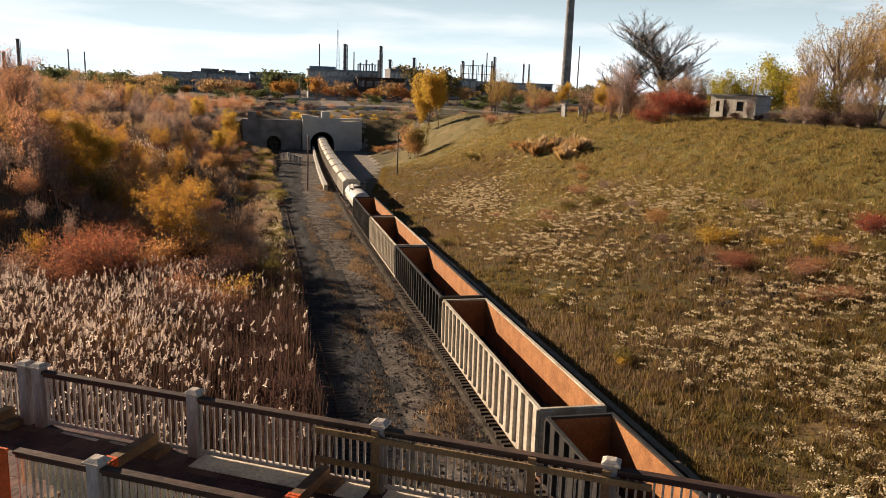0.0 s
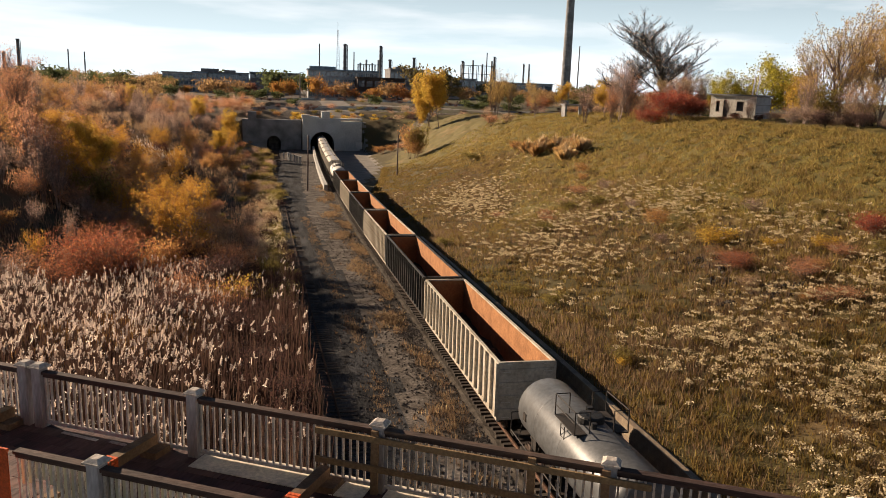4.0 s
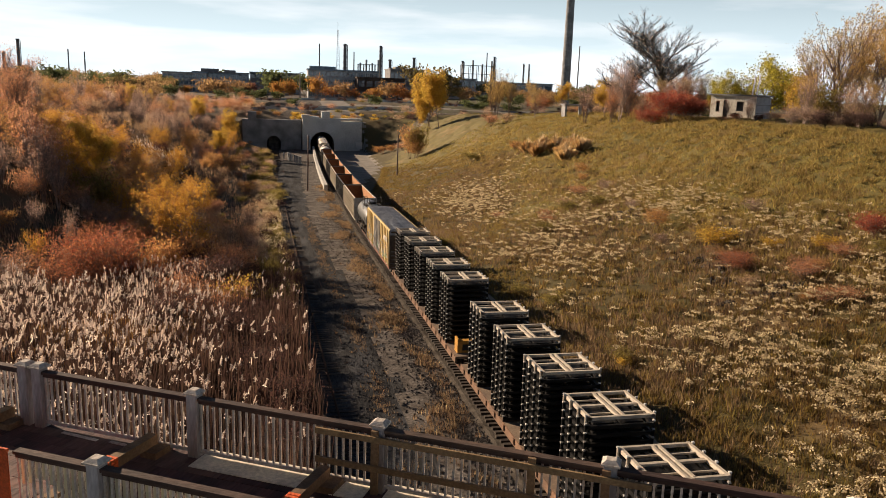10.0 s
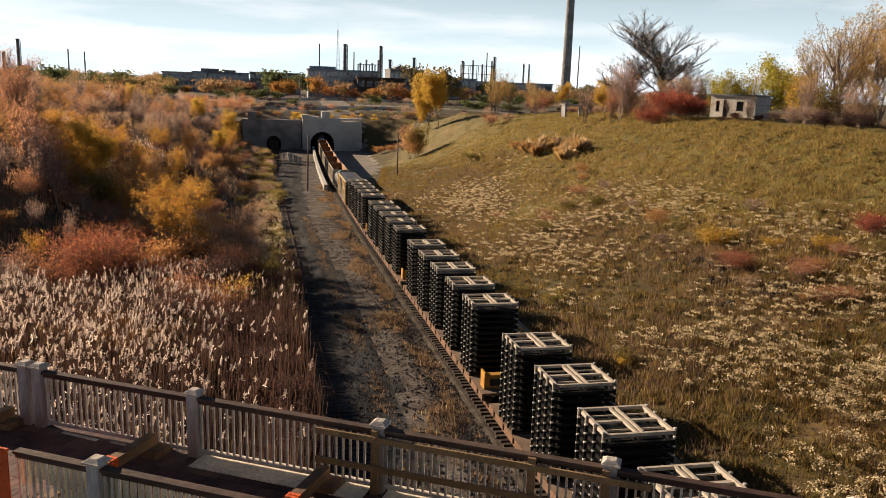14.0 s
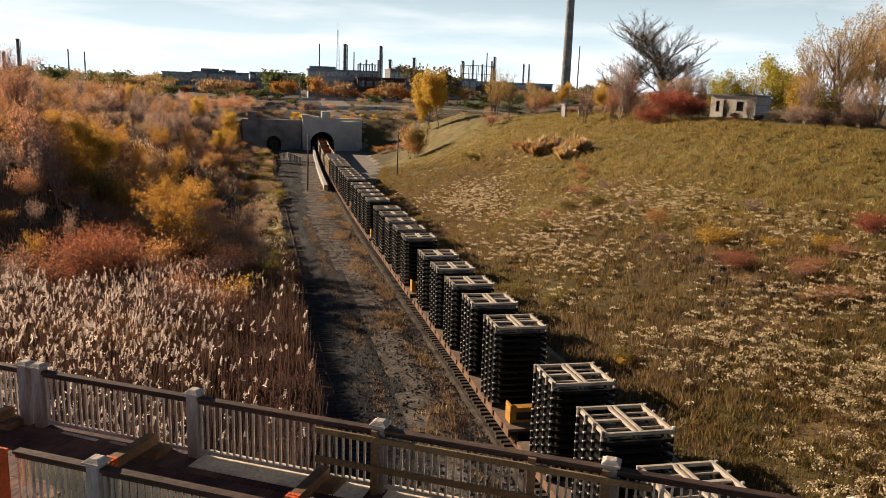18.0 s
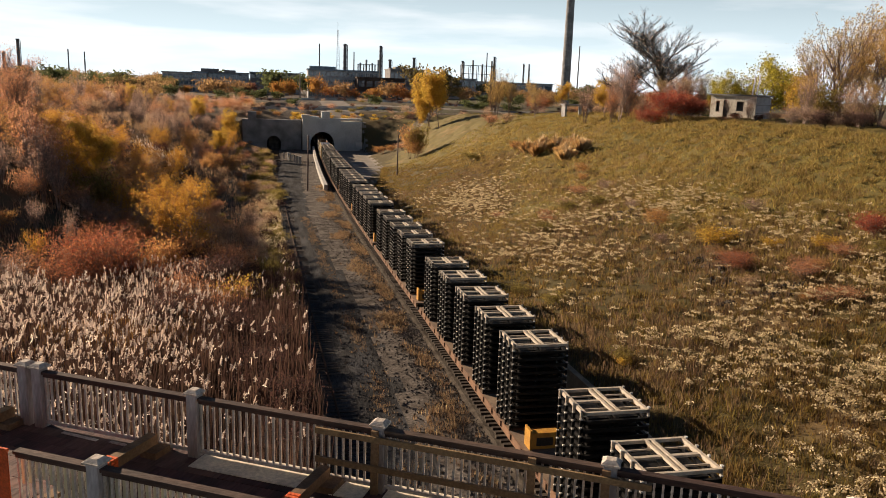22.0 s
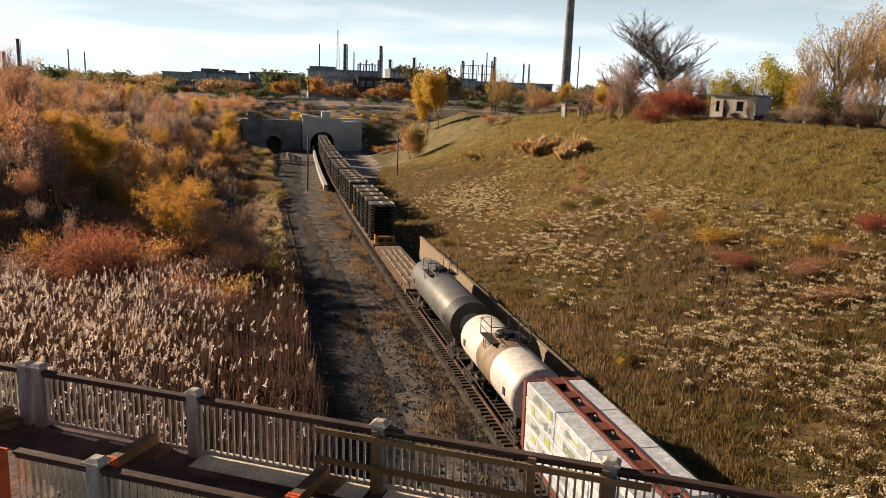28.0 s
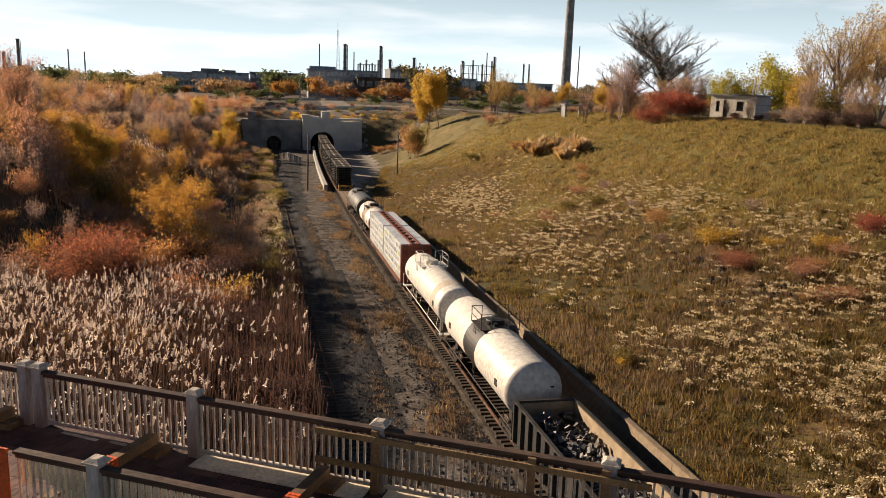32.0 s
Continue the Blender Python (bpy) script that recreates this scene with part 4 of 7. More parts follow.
def flatcar(y16, half, label, stacks=True, y_box=True):
    t = car("flatcar", label, "flatcar", y16, "long flatcars")
    zd = 1.12
    part("deck", boxes((-1.38, 1.38, -half, half, zd - 0.14, zd)), M_DECK, t)
    for s in (-1, 1):
        part("side_sill", boxes((s * 1.38 - 0.05, s * 1.38 + 0.05, -half, half, zd - 0.42, zd - 0.005)), M_FLATSIDE, t)
        k = 16
        for i in range(k):
            y = -half + 1.0 + (2 * half - 2) * i / (k - 1)
            part("stake_pocket", boxes((s * 1.46 - 0.04, s * 1.46 + 0.04, y - 0.1, y + 0.1, zd - 0.3, zd - 0.02)), M_FLATSIDE, t)
    part("centre_sill", boxes((-0.3, 0.3, -half, half, 0.55, zd - 0.14)), M_UNDER, t)
    if stacks:
        layers, pitch = 13, 0.341
        for i in range(5):
            y = half - 1.65 - FL - i * 5.03
            st = part("load_base", boxes((-FW, FW, 0.1, 0.3, zd, zd + 0.1)), M_WOOD_RAIL, t, "timber dunnage under a stack of black steel frames", Matrix.Translation((0, y, 0)))
            part("dunnage", boxes((-FW, FW, FL - 0.3, FL - 0.1, zd, zd + 0.1)), M_WOOD_RAIL, st)
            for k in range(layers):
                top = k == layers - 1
                part("top_frame" if top else "steel_frame", FRAME_TOP if top else FRAME, None, st, "pale tan top frame" if top else "", Matrix.Translation((0, 0, zd + 0.10 + k * pitch)))
        if y_box:
            yb = -half + 1.0
            e = part("end_bracket", boxes((-1.1, 1.15, yb - 0.25, yb + 0.25, zd, zd + 0.78), (-1.15, -1.05, yb - 0.35, yb + 0.45, zd, zd + 0.95)), M_STOP, t, "yellow steel load stop")
            part("bracket_hole", boxes((-0.8, 0.0, yb - 0.256, yb - 0.251, zd + 0.15, zd + 0.55)), M_UNDER, e)
            part("bracket_hole", boxes((0.12, 0.9, yb - 0.256, yb - 0.251, zd + 0.15, zd + 0.55)), M_UNDER, e)
    else:
        for x in (-0.95, -0.3, 0.3, 0.95):
            for i in range(5):
                y = -half + 2.0 + i * (2 * half - 4) / 5
                part("deck_rail", boxes((x - 0.07, x + 0.07, y, y + (2 * half - 4) / 5 - 0.6, zd, zd + 0.09)), M_TAN, t)
    running_gear(t, half, 1.9)
    return t


def centerbeam(y16, half, label):
    t = car("centerbeam_car", label, "lumber car", y16)
    zd, zt = 1.15, 4.36
    part("deck", boxes((-1.38, 1.38, -half, half, zd - 0.28, zd)), M_CB_RED, t)
    for s in (-1, 1):
        y = s * half
        part("bulkhead", boxes((-1.38, 1.38, y - 0.12, y + 0.12, zd, zt)), M_CB_RED, t)
        for x in (-1.3, -0.65, 0.0, 0.65, 1.3):
            part("bulkhead_post", boxes((x - 0.07, x + 0.07, y + (0.12 if s > 0 else -0.26), y + (0.26 if s > 0 else -0.12), zd, zt)), M_CB_RED, t)
        for z in (1.9, 2.9, 3.9):
            part("bulkhead_beam", boxes((-1.38, 1.38, y + (0.12 if s > 0 else -0.22), y + (0.22 if s > 0 else -0.12), z - 0.06, z + 0.06)), M_CB_RED, t)
    for s in (-1, 1):
        part("top_beam", boxes((s * 0.36 - 0.06, s * 0.36 + 0.06, -half, half, zt - 0.06, zt + 0.12)), M_CB_RED, t)
    n = 13
    for i in range(n + 1):
        y = -half + 0.4 + (2 * half - 0.8) * i / n
        part("top_tie", boxes((-0.30, 0.30, y - 0.36, y + 0.36, zt - 0.04, zt + 0.06)), M_CB_RED, t)
        part("centre_post", boxes((-0.12, 0.12, y - 0.08, y + 0.08, zd, zt - 0.04)), M_CB_RED, t)
    rnd = random.Random(4)
    # wrapped packs in two bays, five tiers, with a gap amidships
    for s in (-1, 1):
        for bay in range(6):
            L = (2 * half - 0.5 - 0.5) / 6
            y0 = -half + 0.25 + bay * L + (0.5 if bay > 2 else 0)
            for k in range(5):
                h = (zt - zd + 0.05) / 5
                x0, x1 = 0.44, 1.40 - rnd.uniform(0, 0.03)
                bm = boxes((s * x0 if s > 0 else -x1, x1 if s > 0 else -x0, y0 + 0.01, y0 + L - 0.02, zd + k * h + 0.004, zd + (k + 1) * h - 0.02))
                bmesh.ops.bevel(bm, geom=bm.edges[:], offset=0.03, segments=1, affect="EDGES")
                pk = part("lumber_pack", bm, M_WRAP, t, "white wrapped lumber pack")
                if s < 0:
                    for q in range(7):
                        a, c, tilt = rnd.uniform(0.2, 0.95), rnd.uniform(0.08, 0.42), rnd.uniform(-0.12, 0.12)
                        y = y0 + 0.1 + rnd.random() * (L - 1.1)
                        zz = zd + k * h + 0.08 + rnd.random() * max(0.02, h - c - 0.26)
                        bm = bmesh.new()
                        q4 = [(0, 0), (a, tilt * a), (a * rnd.uniform(0.7, 1.1), c + tilt * a), (a * rnd.uniform(-0.1, 0.2), c)]
                        fr = [bm.verts.new((-x1 - 0.006 - 0.001 * q, y + dy, zz + dz)) for dy, dz in q4]
                        bm.faces.new(fr)
                        part("wrap_print", bm, rnd.choice(M_PRINT), pk)
    part("centre_sill", boxes((-0.3, 0.3, -half, half, 0.6, zd - 0.28)), M_UNDER, t)
    running_gear(t, half, 1.9)
    return t


def covered_hopper(y16, half, label):
    t = car("covered_hopper", label, "hopper car", y16, "pale covered hoppers")
    bm = bmesh.new()
    pr = [(-1.0, 1.1), (-W, 1.9), (-W, 4.1), (-0.9, 4.55), (0.9, 4.55), (W, 4.1), (W, 1.9), (1.0, 1.1)]
    a = [bm.verts.new((x, -half + 0.7, z)) for x, z in pr]
    b = [bm.verts.new((x, half - 0.7, z)) for x, z in pr]
    for i in range(8):
        bm.faces.new((a[i], a[(i + 1) % 8], b[(i + 1) % 8], b[i]))
    bm.faces.new(a[::-1])
    bm.faces.new(b)
    bmesh.ops.recalc_face_normals(bm, faces=bm.faces)
    part("hopper_body", bm, M_HOPPER, t)
    for s in (-1, 1):
        for i in range(11):
            y = -half + 0.9 + (2 * half - 1.8) * i / 10
            part("side_post", boxes((s * W - 0.06, s * W + 0.06, y - 0.06, y + 0.06, 1.9, 4.1)), M_HOPPER, t)
        part("end_platform", boxes((-W, W, s * (half - 0.4) - 0.4, s * (half - 0.4) + 0.4, 0.95, 1.1)), M_UNDER, t)
        part("end_slope", boxes((-0.9, 0.9, s * (half - 0.65) - 0.1, s * (half - 0.65) + 0.1, 1.1, 2.6)), M_HOPPER, t)
    part("running_board", boxes((-0.35, 0.35, -half + 0.3, half - 0.3, 4.62, 4.68)), M_ROOF, t)
    part("roof_hatch", boxes((-0.28, 0.28, -half + 1.5, half - 1.5, 4.55, 4.62)), M_HOPPER, t)
    running_gear(t, half, 1.8)
    return t


def scrap_load(t, half, top):
    rnd = random.Random(77)
    bm = bmesh.new()
    for k in range(1100):
        m = Matrix.Translation((rnd.uniform(-W + 0.3, W - 0.3), rnd.uniform(-half + 0.4, half - 0.4), top - 0.75 + rnd.uniform(-0.2, 0.4))) @ Euler((rnd.uniform(-1, 1), rnd.uniform(-1, 1), rnd.uniform(0, 6))).to_matrix().to_4x4()
        a, b, c = rnd.uniform(0.03, 0.24), rnd.uniform(0.02, 0.14), rnd.uniform(0.004, 0.035)
        box(bm, -a, a, -b, b, -c, c, 0, m)
    o = part("scrap_load", bm, M_SCRAP, t, "jumbled scrap metal pieces")
    o["kind"] = "stuff"


def build_train():
    for k in range(10):
        covered_hopper(336.2 + k * 17.6, 8.3, "pale cream covered hopper car with sloped roof edges")
    tank_car(318.0, 8.0, 1.42, 2.75, M_TANK_WHITE, "off-white tank car with dark dome fittings")
    for k in range(6):
        dark = k % 2 == 1
        gondola(195.3 + k * 20.45, 9.75, 3.86, M_GON_BLACK if dark else M_GON_LIGHT, not dark,
                "black high-sided open gondola with rusty inside" if dark else "pale grey high-sided open gondola with rusty orange inside")
    tank_car(177.3, 6.2, 1.42, 2.75, M_TANK_DKGREY, "short slate grey tank car with black dome fittings")
    boxcar(159.95, 9.05, "yellow high-cube boxcar with ribbed steel roof and graffiti")
    for k in range(8):
        flatcar(135.65 - 28.62 * k, 13.6, "long flatcar loaded with five stacks of black steel frames")
    flatcar(-90.2, 10.7, "empty flatcar with pale deck rails", False)
    tank_car(-110.6, 8.4, 1.45, 2.75, M_TANK_GREY, "grey tank car with black end and dome platform", bands=((-7.75, -5.9, M_TANK_BLACK),), dome_y=2.6)
    tank_car(-126.3, 6.3, 1.42, 2.75, M_TANK_WHITE, "white tank car with a stained brown middle band", bands=((-1.5, 1.4, M_TANK_TAN),), dome_y=0.6)
    centerbeam(-145.1, 11.6, "oxide red centerbeam car loaded with white wrapped lumber")
    tank_car(-166.4, 8.0, 1.42, 2.75, M_TANK_WHITE, "cream white tank car with white dome handrails", bands=((-5.6, -4.4, M_FRAME_TOP),), dome_y=2.4, dome_mat=M_TANK_WHITE, rail_mat=M_TANK_WHITE, ends=True)
    tank_car(-183.2, 8.0, 1.52, 2.80, M_TANK_WHITE, "cream white tank car with a black band under the dome", bands=((-0.9, 1.7, M_TANK_BLACK),), dome_y=0.3, name_bars=True)
    g = gondola(-200.0, 8.1, 2.95, M_GON_BLACK, False, "low dark gondola loaded with scrap metal", load=0.9, inner=M_TAN)
    scrap_load(g, 8.1, 2.95)


build_train()


def motions():
    for t, y16 in CARS:
        rows = []
        for k in range(0, 65):
            tt = k * 0.5
            y = y16 + travel(tt)
            a, b = track_point(y - 6), track_point(y + 6)
            d = (b - a).normalized()
            c = (a + b) / 2
            q = d.to_track_quat("Y", "Z").to_matrix().to_4x4()
            rows.append((tt, Matrix.Translation(c) @ q))
        walk(t, rows)

# ---- plants ----
rg = np.random.default_rng(11)


def leaf_soup(centres, size, spread_z=1.0, rs=None):
    """Diamond leaves, each turned at random, round the given centres."""
    rs = rs or rg
    n = len(centres)
    c = np.asarray(centres)
    a = rs.normal(size=(n, 3))
    a[:, 2] *= spread_z
    a /= np.linalg.norm(a, axis=1)[:, None]
    b = np.cross(a, rs.normal(size=(n, 3)))
    b /= np.linalg.norm(b, axis=1)[:, None]
    s = size * rs.uniform(0.6, 1.35, (n, 1))
    v = np.stack([c + a * s, c + b * s * 0.55, c - a * s, c - b * s * 0.55], 1).reshape(-1, 3)
    f = np.arange(4 * n).reshape(-1, 4)
    return v, f


def seg_soup(segs, sides=4):
    """Tapered branches from (p, q, r0, r1)."""
    vs, fs, n = [], [], 0
    for p, q, r0, r1 in segs:
        d = (q - p)
        if d.length < 1e-4:
            continue
        d.normalize()
        a = d.orthogonal().normalized()
        b = d.cross(a)
        for c, r in ((p, r0), (q, r1)):
            for i in range(sides):
                t = 2 * math.pi * i / sides
                vs.append(c + (a * math.cos(t) + b * math.sin(t)) * r)
        for i in range(sides):
            j = (i + 1) % sides
            fs.append((n + i, n + j, n + sides + j, n + sides + i))
        n += 2 * sides
    return vs, fs


def grow(rnd, h, spread, stems=1, levels=3, clear=0.25, r=0.14, fork=4, up=0.55, sway=0.45):
    """A branching skeleton: segments and the tips that carry leaves."""
    segs, tips = [], []

    def shoot(p, d, length, rad, lvl):
        n = 5 if lvl == 0 else 3
        bare = stems > 2 and lvl == levels and rnd.random() < 0.72
        for i in range(n):
            d2 = (d + Vector((rnd.uniform(-1, 1), rnd.uniform(-1, 1), rnd.uniform(-0.5, 0.8))) * 0.17).normalized()
            q = p + d2 * (length / n)
            if not bare:
                segs.append((p, q, rad * (1 - 0.75 * i / n), rad * (1 - 0.75 * (i + 1) / n) + 0.003))
            if lvl < levels and (i > 0 or lvl > 0):
                for _ in range(max(1, fork // 2) if lvl == 0 else max(1, fork // 4)):
                    side = Vector((rnd.uniform(-1, 1), rnd.uniform(-1, 1), 0)).normalized()
                    nd = (d2 * up + side * spread + Vector((0, 0, 0.25))).normalized()
                    shoot(q, nd, length * rnd.uniform(0.42, 0.62), rad * 0.5, lvl + 1)
            p, d = q, d2
        tips.append(p)
        if lvl >= levels - 1:
            tips.append(p - d * length * 0.4)
    for s in range(stems):
        lean = Vector((rnd.uniform(-1, 1), rnd.uniform(-1, 1), 0)) * (0.10 if stems == 1 else sway)
        base = Vector((rnd.uniform(-1, 1), rnd.uniform(-1, 1), 0)) * (0.0 if stems == 1 else 0.3)
        shoot(base + Vector((0, 0, -0.25)), (Vector((0, 0, 1)) + lean).normalized(), h * (0.72 if stems == 1 else 0.66), r, 0)
    return segs, tips


def plant(name, label, category, seed, h, width, leaves, leaf, material, stems=1, levels=3, clear=0.3, r=0.14, fork=4, spread=0.9, sigma=0.4, bark=None, hang=0.0, sway=0.45, up=0.55):
    """A plant as a thing with trunk and crown, scaled so that it is h high and about width wide."""
    rnd, rs = random.Random(seed), np.random.default_rng(seed)
    segs, tips = grow(rnd, h, spread, stems, levels, clear, r, fork, up, sway)
    pts = np.array([list(t) for t in tips])
    zmax = max(pts[:, 2].max(), 0.1)
    wmax = max(np.percentile(np.abs(pts[:, :2]), 96), 0.1)
    kx, kz = width / 2 / wmax, h * 0.96 / zmax
    k = Matrix.Diagonal((kx, kx, kz))
    segs = [(k @ p, k @ q, r0, r1) for p, q, r0, r1 in segs]
    pts = pts * np.array([kx, kx, kz])
    t = thing(name, label, category)
    vs, fs = seg_soup(segs, 3)
    soup("trunk", vs, fs, bark or M_TRUNK, t)
    if leaves:
        keep = pts[pts[:, 2] > clear * h]
        weight = rs.uniform(0.08, 1.0, len(keep)) ** 2.2
        idx = rs.choice(len(keep), leaves, p=weight / weight.sum())
        c = keep[idx] + rs.normal(size=(leaves, 3)) * sigma * np.array([1, 1, 0.75])
        c[:, 2] -= np.abs(rs.normal(size=leaves)) * hang
        c[:, 2] = np.maximum(c[:, 2], 0.15)
        v, f = leaf_soup(c, leaf, rs=rs)
        soup("crown", v.tolist(), f.tolist(), material, t)
    return t


def spot(x, y, size=1.0, tall=1.0, turn=0.0, dz=0.0):
    return Matrix.LocRotScale((x, y, gz(x, y) + dz), Euler((0, 0, turn)), (size, size, size * tall))


PROTO = {}


def proto(key, *args, **kw):
    PROTO[key] = plant(*args, **kw)
    return PROTO[key]


def put_plant(key, x, y, size=1.0, tall=1.0, turn=None, used=set()):
    turn = random.uniform(0, 6.28) if turn is None else turn
    m = spot(x, y, size, tall, turn)
    if key not in used:
        used.add(key)
        PROTO[key].matrix_basis = m
        return PROTO[key]
    return copy_thing(PROTO[key], m @ Matrix.Diagonal([1 / v for v in PROTO[key].scale] + [1]))


def make_protos():
    proto("orange_tree", "tree", "young tree full of golden orange autumn leaves", "tree", 1, 9.5, 7.0, 13000, 0.068, L_GOLD, levels=3, fork=6, sigma=0.30, clear=0.12)
    proto("amber_tree", "tree", "spreading tree with amber autumn leaves above scrub", "tree", 2, 10.0, 7.5, 7000, 0.085, L_ORANGE, levels=3, fork=6, sigma=0.36, clear=0.15)
    proto("gold_tree", "tree", "tall slender tree with thinning yellow leaves", "tree", 3, 13.0, 6.5, 6500, 0.14, L_YELLOW, levels=3, fork=6, sigma=0.42, clear=0.2, spread=0.55)
    proto("red_shrub", "shrub", "wide russet red shrub with fine twigs", "shrub", 4, 5.0, 6.5, 6500, 0.06, L_RED, stems=8, levels=2, r=0.05, fork=8, sigma=0.32, clear=0.2)
    proto("rust_shrub", "shrub", "brown-red scrub with thin bare twigs", "shrub", 5, 4.8, 4.6, 2300, 0.085, L_RUST, stems=7, levels=2, r=0.05, fork=8, sigma=0.30, clear=0.1)
    proto("brown_shrub", "shrub", "dull brown half-bare scrub", "shrub", 6, 5.4, 4.6, 2000, 0.085, L_BROWN, stems=7, levels=2, r=0.055, fork=8, sigma=0.28, clear=0.1)
    proto("twig_shrub", "shrub", "nearly bare grey-brown thicket of twigs", "shrub", 7, 6.0, 4.4, 1500, 0.075, L_TWIG, stems=8, levels=2, r=0.05, fork=8, sigma=0.28, clear=0.1)
    proto("bramble", "shrub", "dense dark purple-brown thicket of bare stems", "shrub", 38, 4.6, 3.8, 2600, 0.085, L_BRAMBLE, stems=9, levels=2, r=0.05, fork=8, sigma=0.35, clear=0.02, bark=M_BARK_DARK)
    proto("olive_shrub", "shrub", "olive green shrub turning yellow", "shrub", 8, 3.0, 4.0, 2600, 0.095, L_OLIVE, stems=6, levels=2, r=0.04, fork=4, sigma=0.28, clear=0.05)
    proto("orange_shrub", "shrub", "bright orange autumn shrub", "shrub", 9, 4.0, 3.6, 2200, 0.09, L_ORANGE, stems=4, levels=2, r=0.05, fork=8, sigma=0.30, clear=0.1)
    proto("yellow_shrub", "shrub", "low yellow autumn shrub", "shrub", 10, 3.2, 3.2, 2200, 0.09, L_YELLOW, stems=5, levels=2, r=0.04, fork=4, sigma=0.28, clear=0.05)
    proto("bare_tree", "tree", "large leafless tree with dark spreading limbs", "tree", 12, 20.0, 15.5, 1300, 0.14, L_BROWN, stems=1, levels=4, r=0.36, fork=8, sigma=0.4, clear=0.1, spread=0.62, bark=M_BARK_DARK, up=1.0)
    proto("thin_tree", "tree", "tall half-bare tree with thin tawny leaves", "tree", 13, 19.0, 8.5, 4200, 0.125, L_TAWNY, stems=2, levels=3, r=0.22, fork=7, sigma=0.45, clear=0.12, spread=0.6, sway=0.15, up=0.8)
    proto("poplar", "tree", "slender half-bare poplar with pale yellow leaves", "tree", 34, 19.0, 7.0, 2600, 0.14, L_TAWNY, stems=2, levels=3, r=0.20, fork=6, sigma=0.5, clear=0.2, spread=0.5, sway=0.12, up=0.9)
    proto("tall_tree", "tree", "tall half-bare tree with a high crown on the bank", "tree", 31, 16.0, 9.5, 6000, 0.10, L_RUST, stems=1, levels=3, r=0.24, fork=8, sigma=0.45, clear=0.35, spread=0.7, up=0.9)
    proto("sapling", "sapling", "slender upright sapling with thin pinkish brown twigs", "sapling", 21, 8.0, 2.6, 1100, 0.08, L_TWIG, stems=5, levels=2, r=0.06, fork=8, sigma=0.24, clear=0.15, spread=0.45, sway=0.12, up=0.9)
    proto("rust_sapling", "sapling", "slender upright sapling with rust-coloured leaves", "sapling", 22, 7.5, 3.0, 1500, 0.085, L_RUST, stems=4, levels=2, r=0.06, fork=8, sigma=0.26, clear=0.1, spread=0.5, sway=0.15, up=0.9)
    proto("gold_sapling", "sapling", "slender young tree with golden leaves", "sapling", 23, 8.0, 3.0, 2300, 0.095, L_GOLD, stems=3, levels=2, r=0.07, fork=8, sigma=0.28, clear=0.12, spread=0.5, sway=0.15, up=0.9)
    proto("crimson_shrub", "shrub", "bright crimson autumn shrub", "shrub", 24, 4.4, 5.5, 4200, 0.10, L_CRIMSON, stems=7, levels=2, r=0.05, fork=8, sigma=0.36, clear=0.05)
    proto("willow", "tree", "broad yellow-green tree behind the hut", "tree", 14, 16.0, 16.0, 9000, 0.24, L_YGREEN, stems=2, levels=3, r=0.22, fork=6, sigma=0.7, clear=0.2, hang=0.9)
    proto("green_tree", "tree", "dull green distant tree", "tree", 15, 12.0, 13.0, 750, 0.6, L_GREEN, levels=2, fork=8, sigma=0.9, clear=0.05)
    proto("far_orange", "tree", "rounded orange street tree", "tree", 16, 8.0, 7.0, 1800, 0.26, L_FARORANGE, levels=2, fork=8, sigma=0.6, clear=0.08)
    proto("far_amber", "tree", "rounded golden orange street tree", "tree", 36, 8.0, 7.0, 1800, 0.26, L_FARAMBER, levels=2, fork=8, sigma=0.6, clear=0.08)
    proto("far_brown", "tree", "tawny brown autumn tree in the distance", "tree", 17, 10.0, 10.0, 700, 0.5, L_TAN, levels=2, fork=8, sigma=0.85, clear=0.05)
    proto("far_olive", "tree", "olive autumn tree in the distance", "tree", 18, 10.0, 10.0, 700, 0.5, L_FAROLIVE, levels=2, fork=8, sigma=0.85, clear=0.05)
    proto("maroon_tree", "tree", "rounded dark maroon tree on the plateau", "tree", 37, 11.0, 11.0, 3500, 0.3, L_MAROON, levels=2, fork=8, sigma=0.8, clear=0.03)


make_protos()


def joined(name, label, category, rows, stems=False):
    """Many small plants as one piece of stuff; rows of key, x, y, size, tall."""
    for which in ("trunk", "crown") if stems else ("crown",):
        by = {}
        for key, x, y, s, ta in rows:
            ch = [c for c in PROTO[key].children if c.name.startswith(which)]
            if not ch:
                continue
            me = ch[0].data
            if key not in by:
                co = np.empty(len(me.vertices) * 3)
                me.vertices.foreach_get("co", co)
                by[key] = (co.reshape(-1, 3), np.array([list(p.vertices) for p in me.polygons]), me.materials[0], [])
            m = np.array(spot(x, y, s, ta, random.uniform(0, 6.28)))
            by[key][3].append(by[key][0] @ m[:3, :3].T + m[:3, 3])
        for key, (co, fs, material, vs) in by.items():
            n = len(co)
            f = np.concatenate([fs + n * i for i in range(len(vs))])
            ob = soup(name + ("_stems" if which == "trunk" else ""), np.concatenate(vs).tolist(), f.tolist(), material)
            tagged(ob, label, category, kind="stuff")


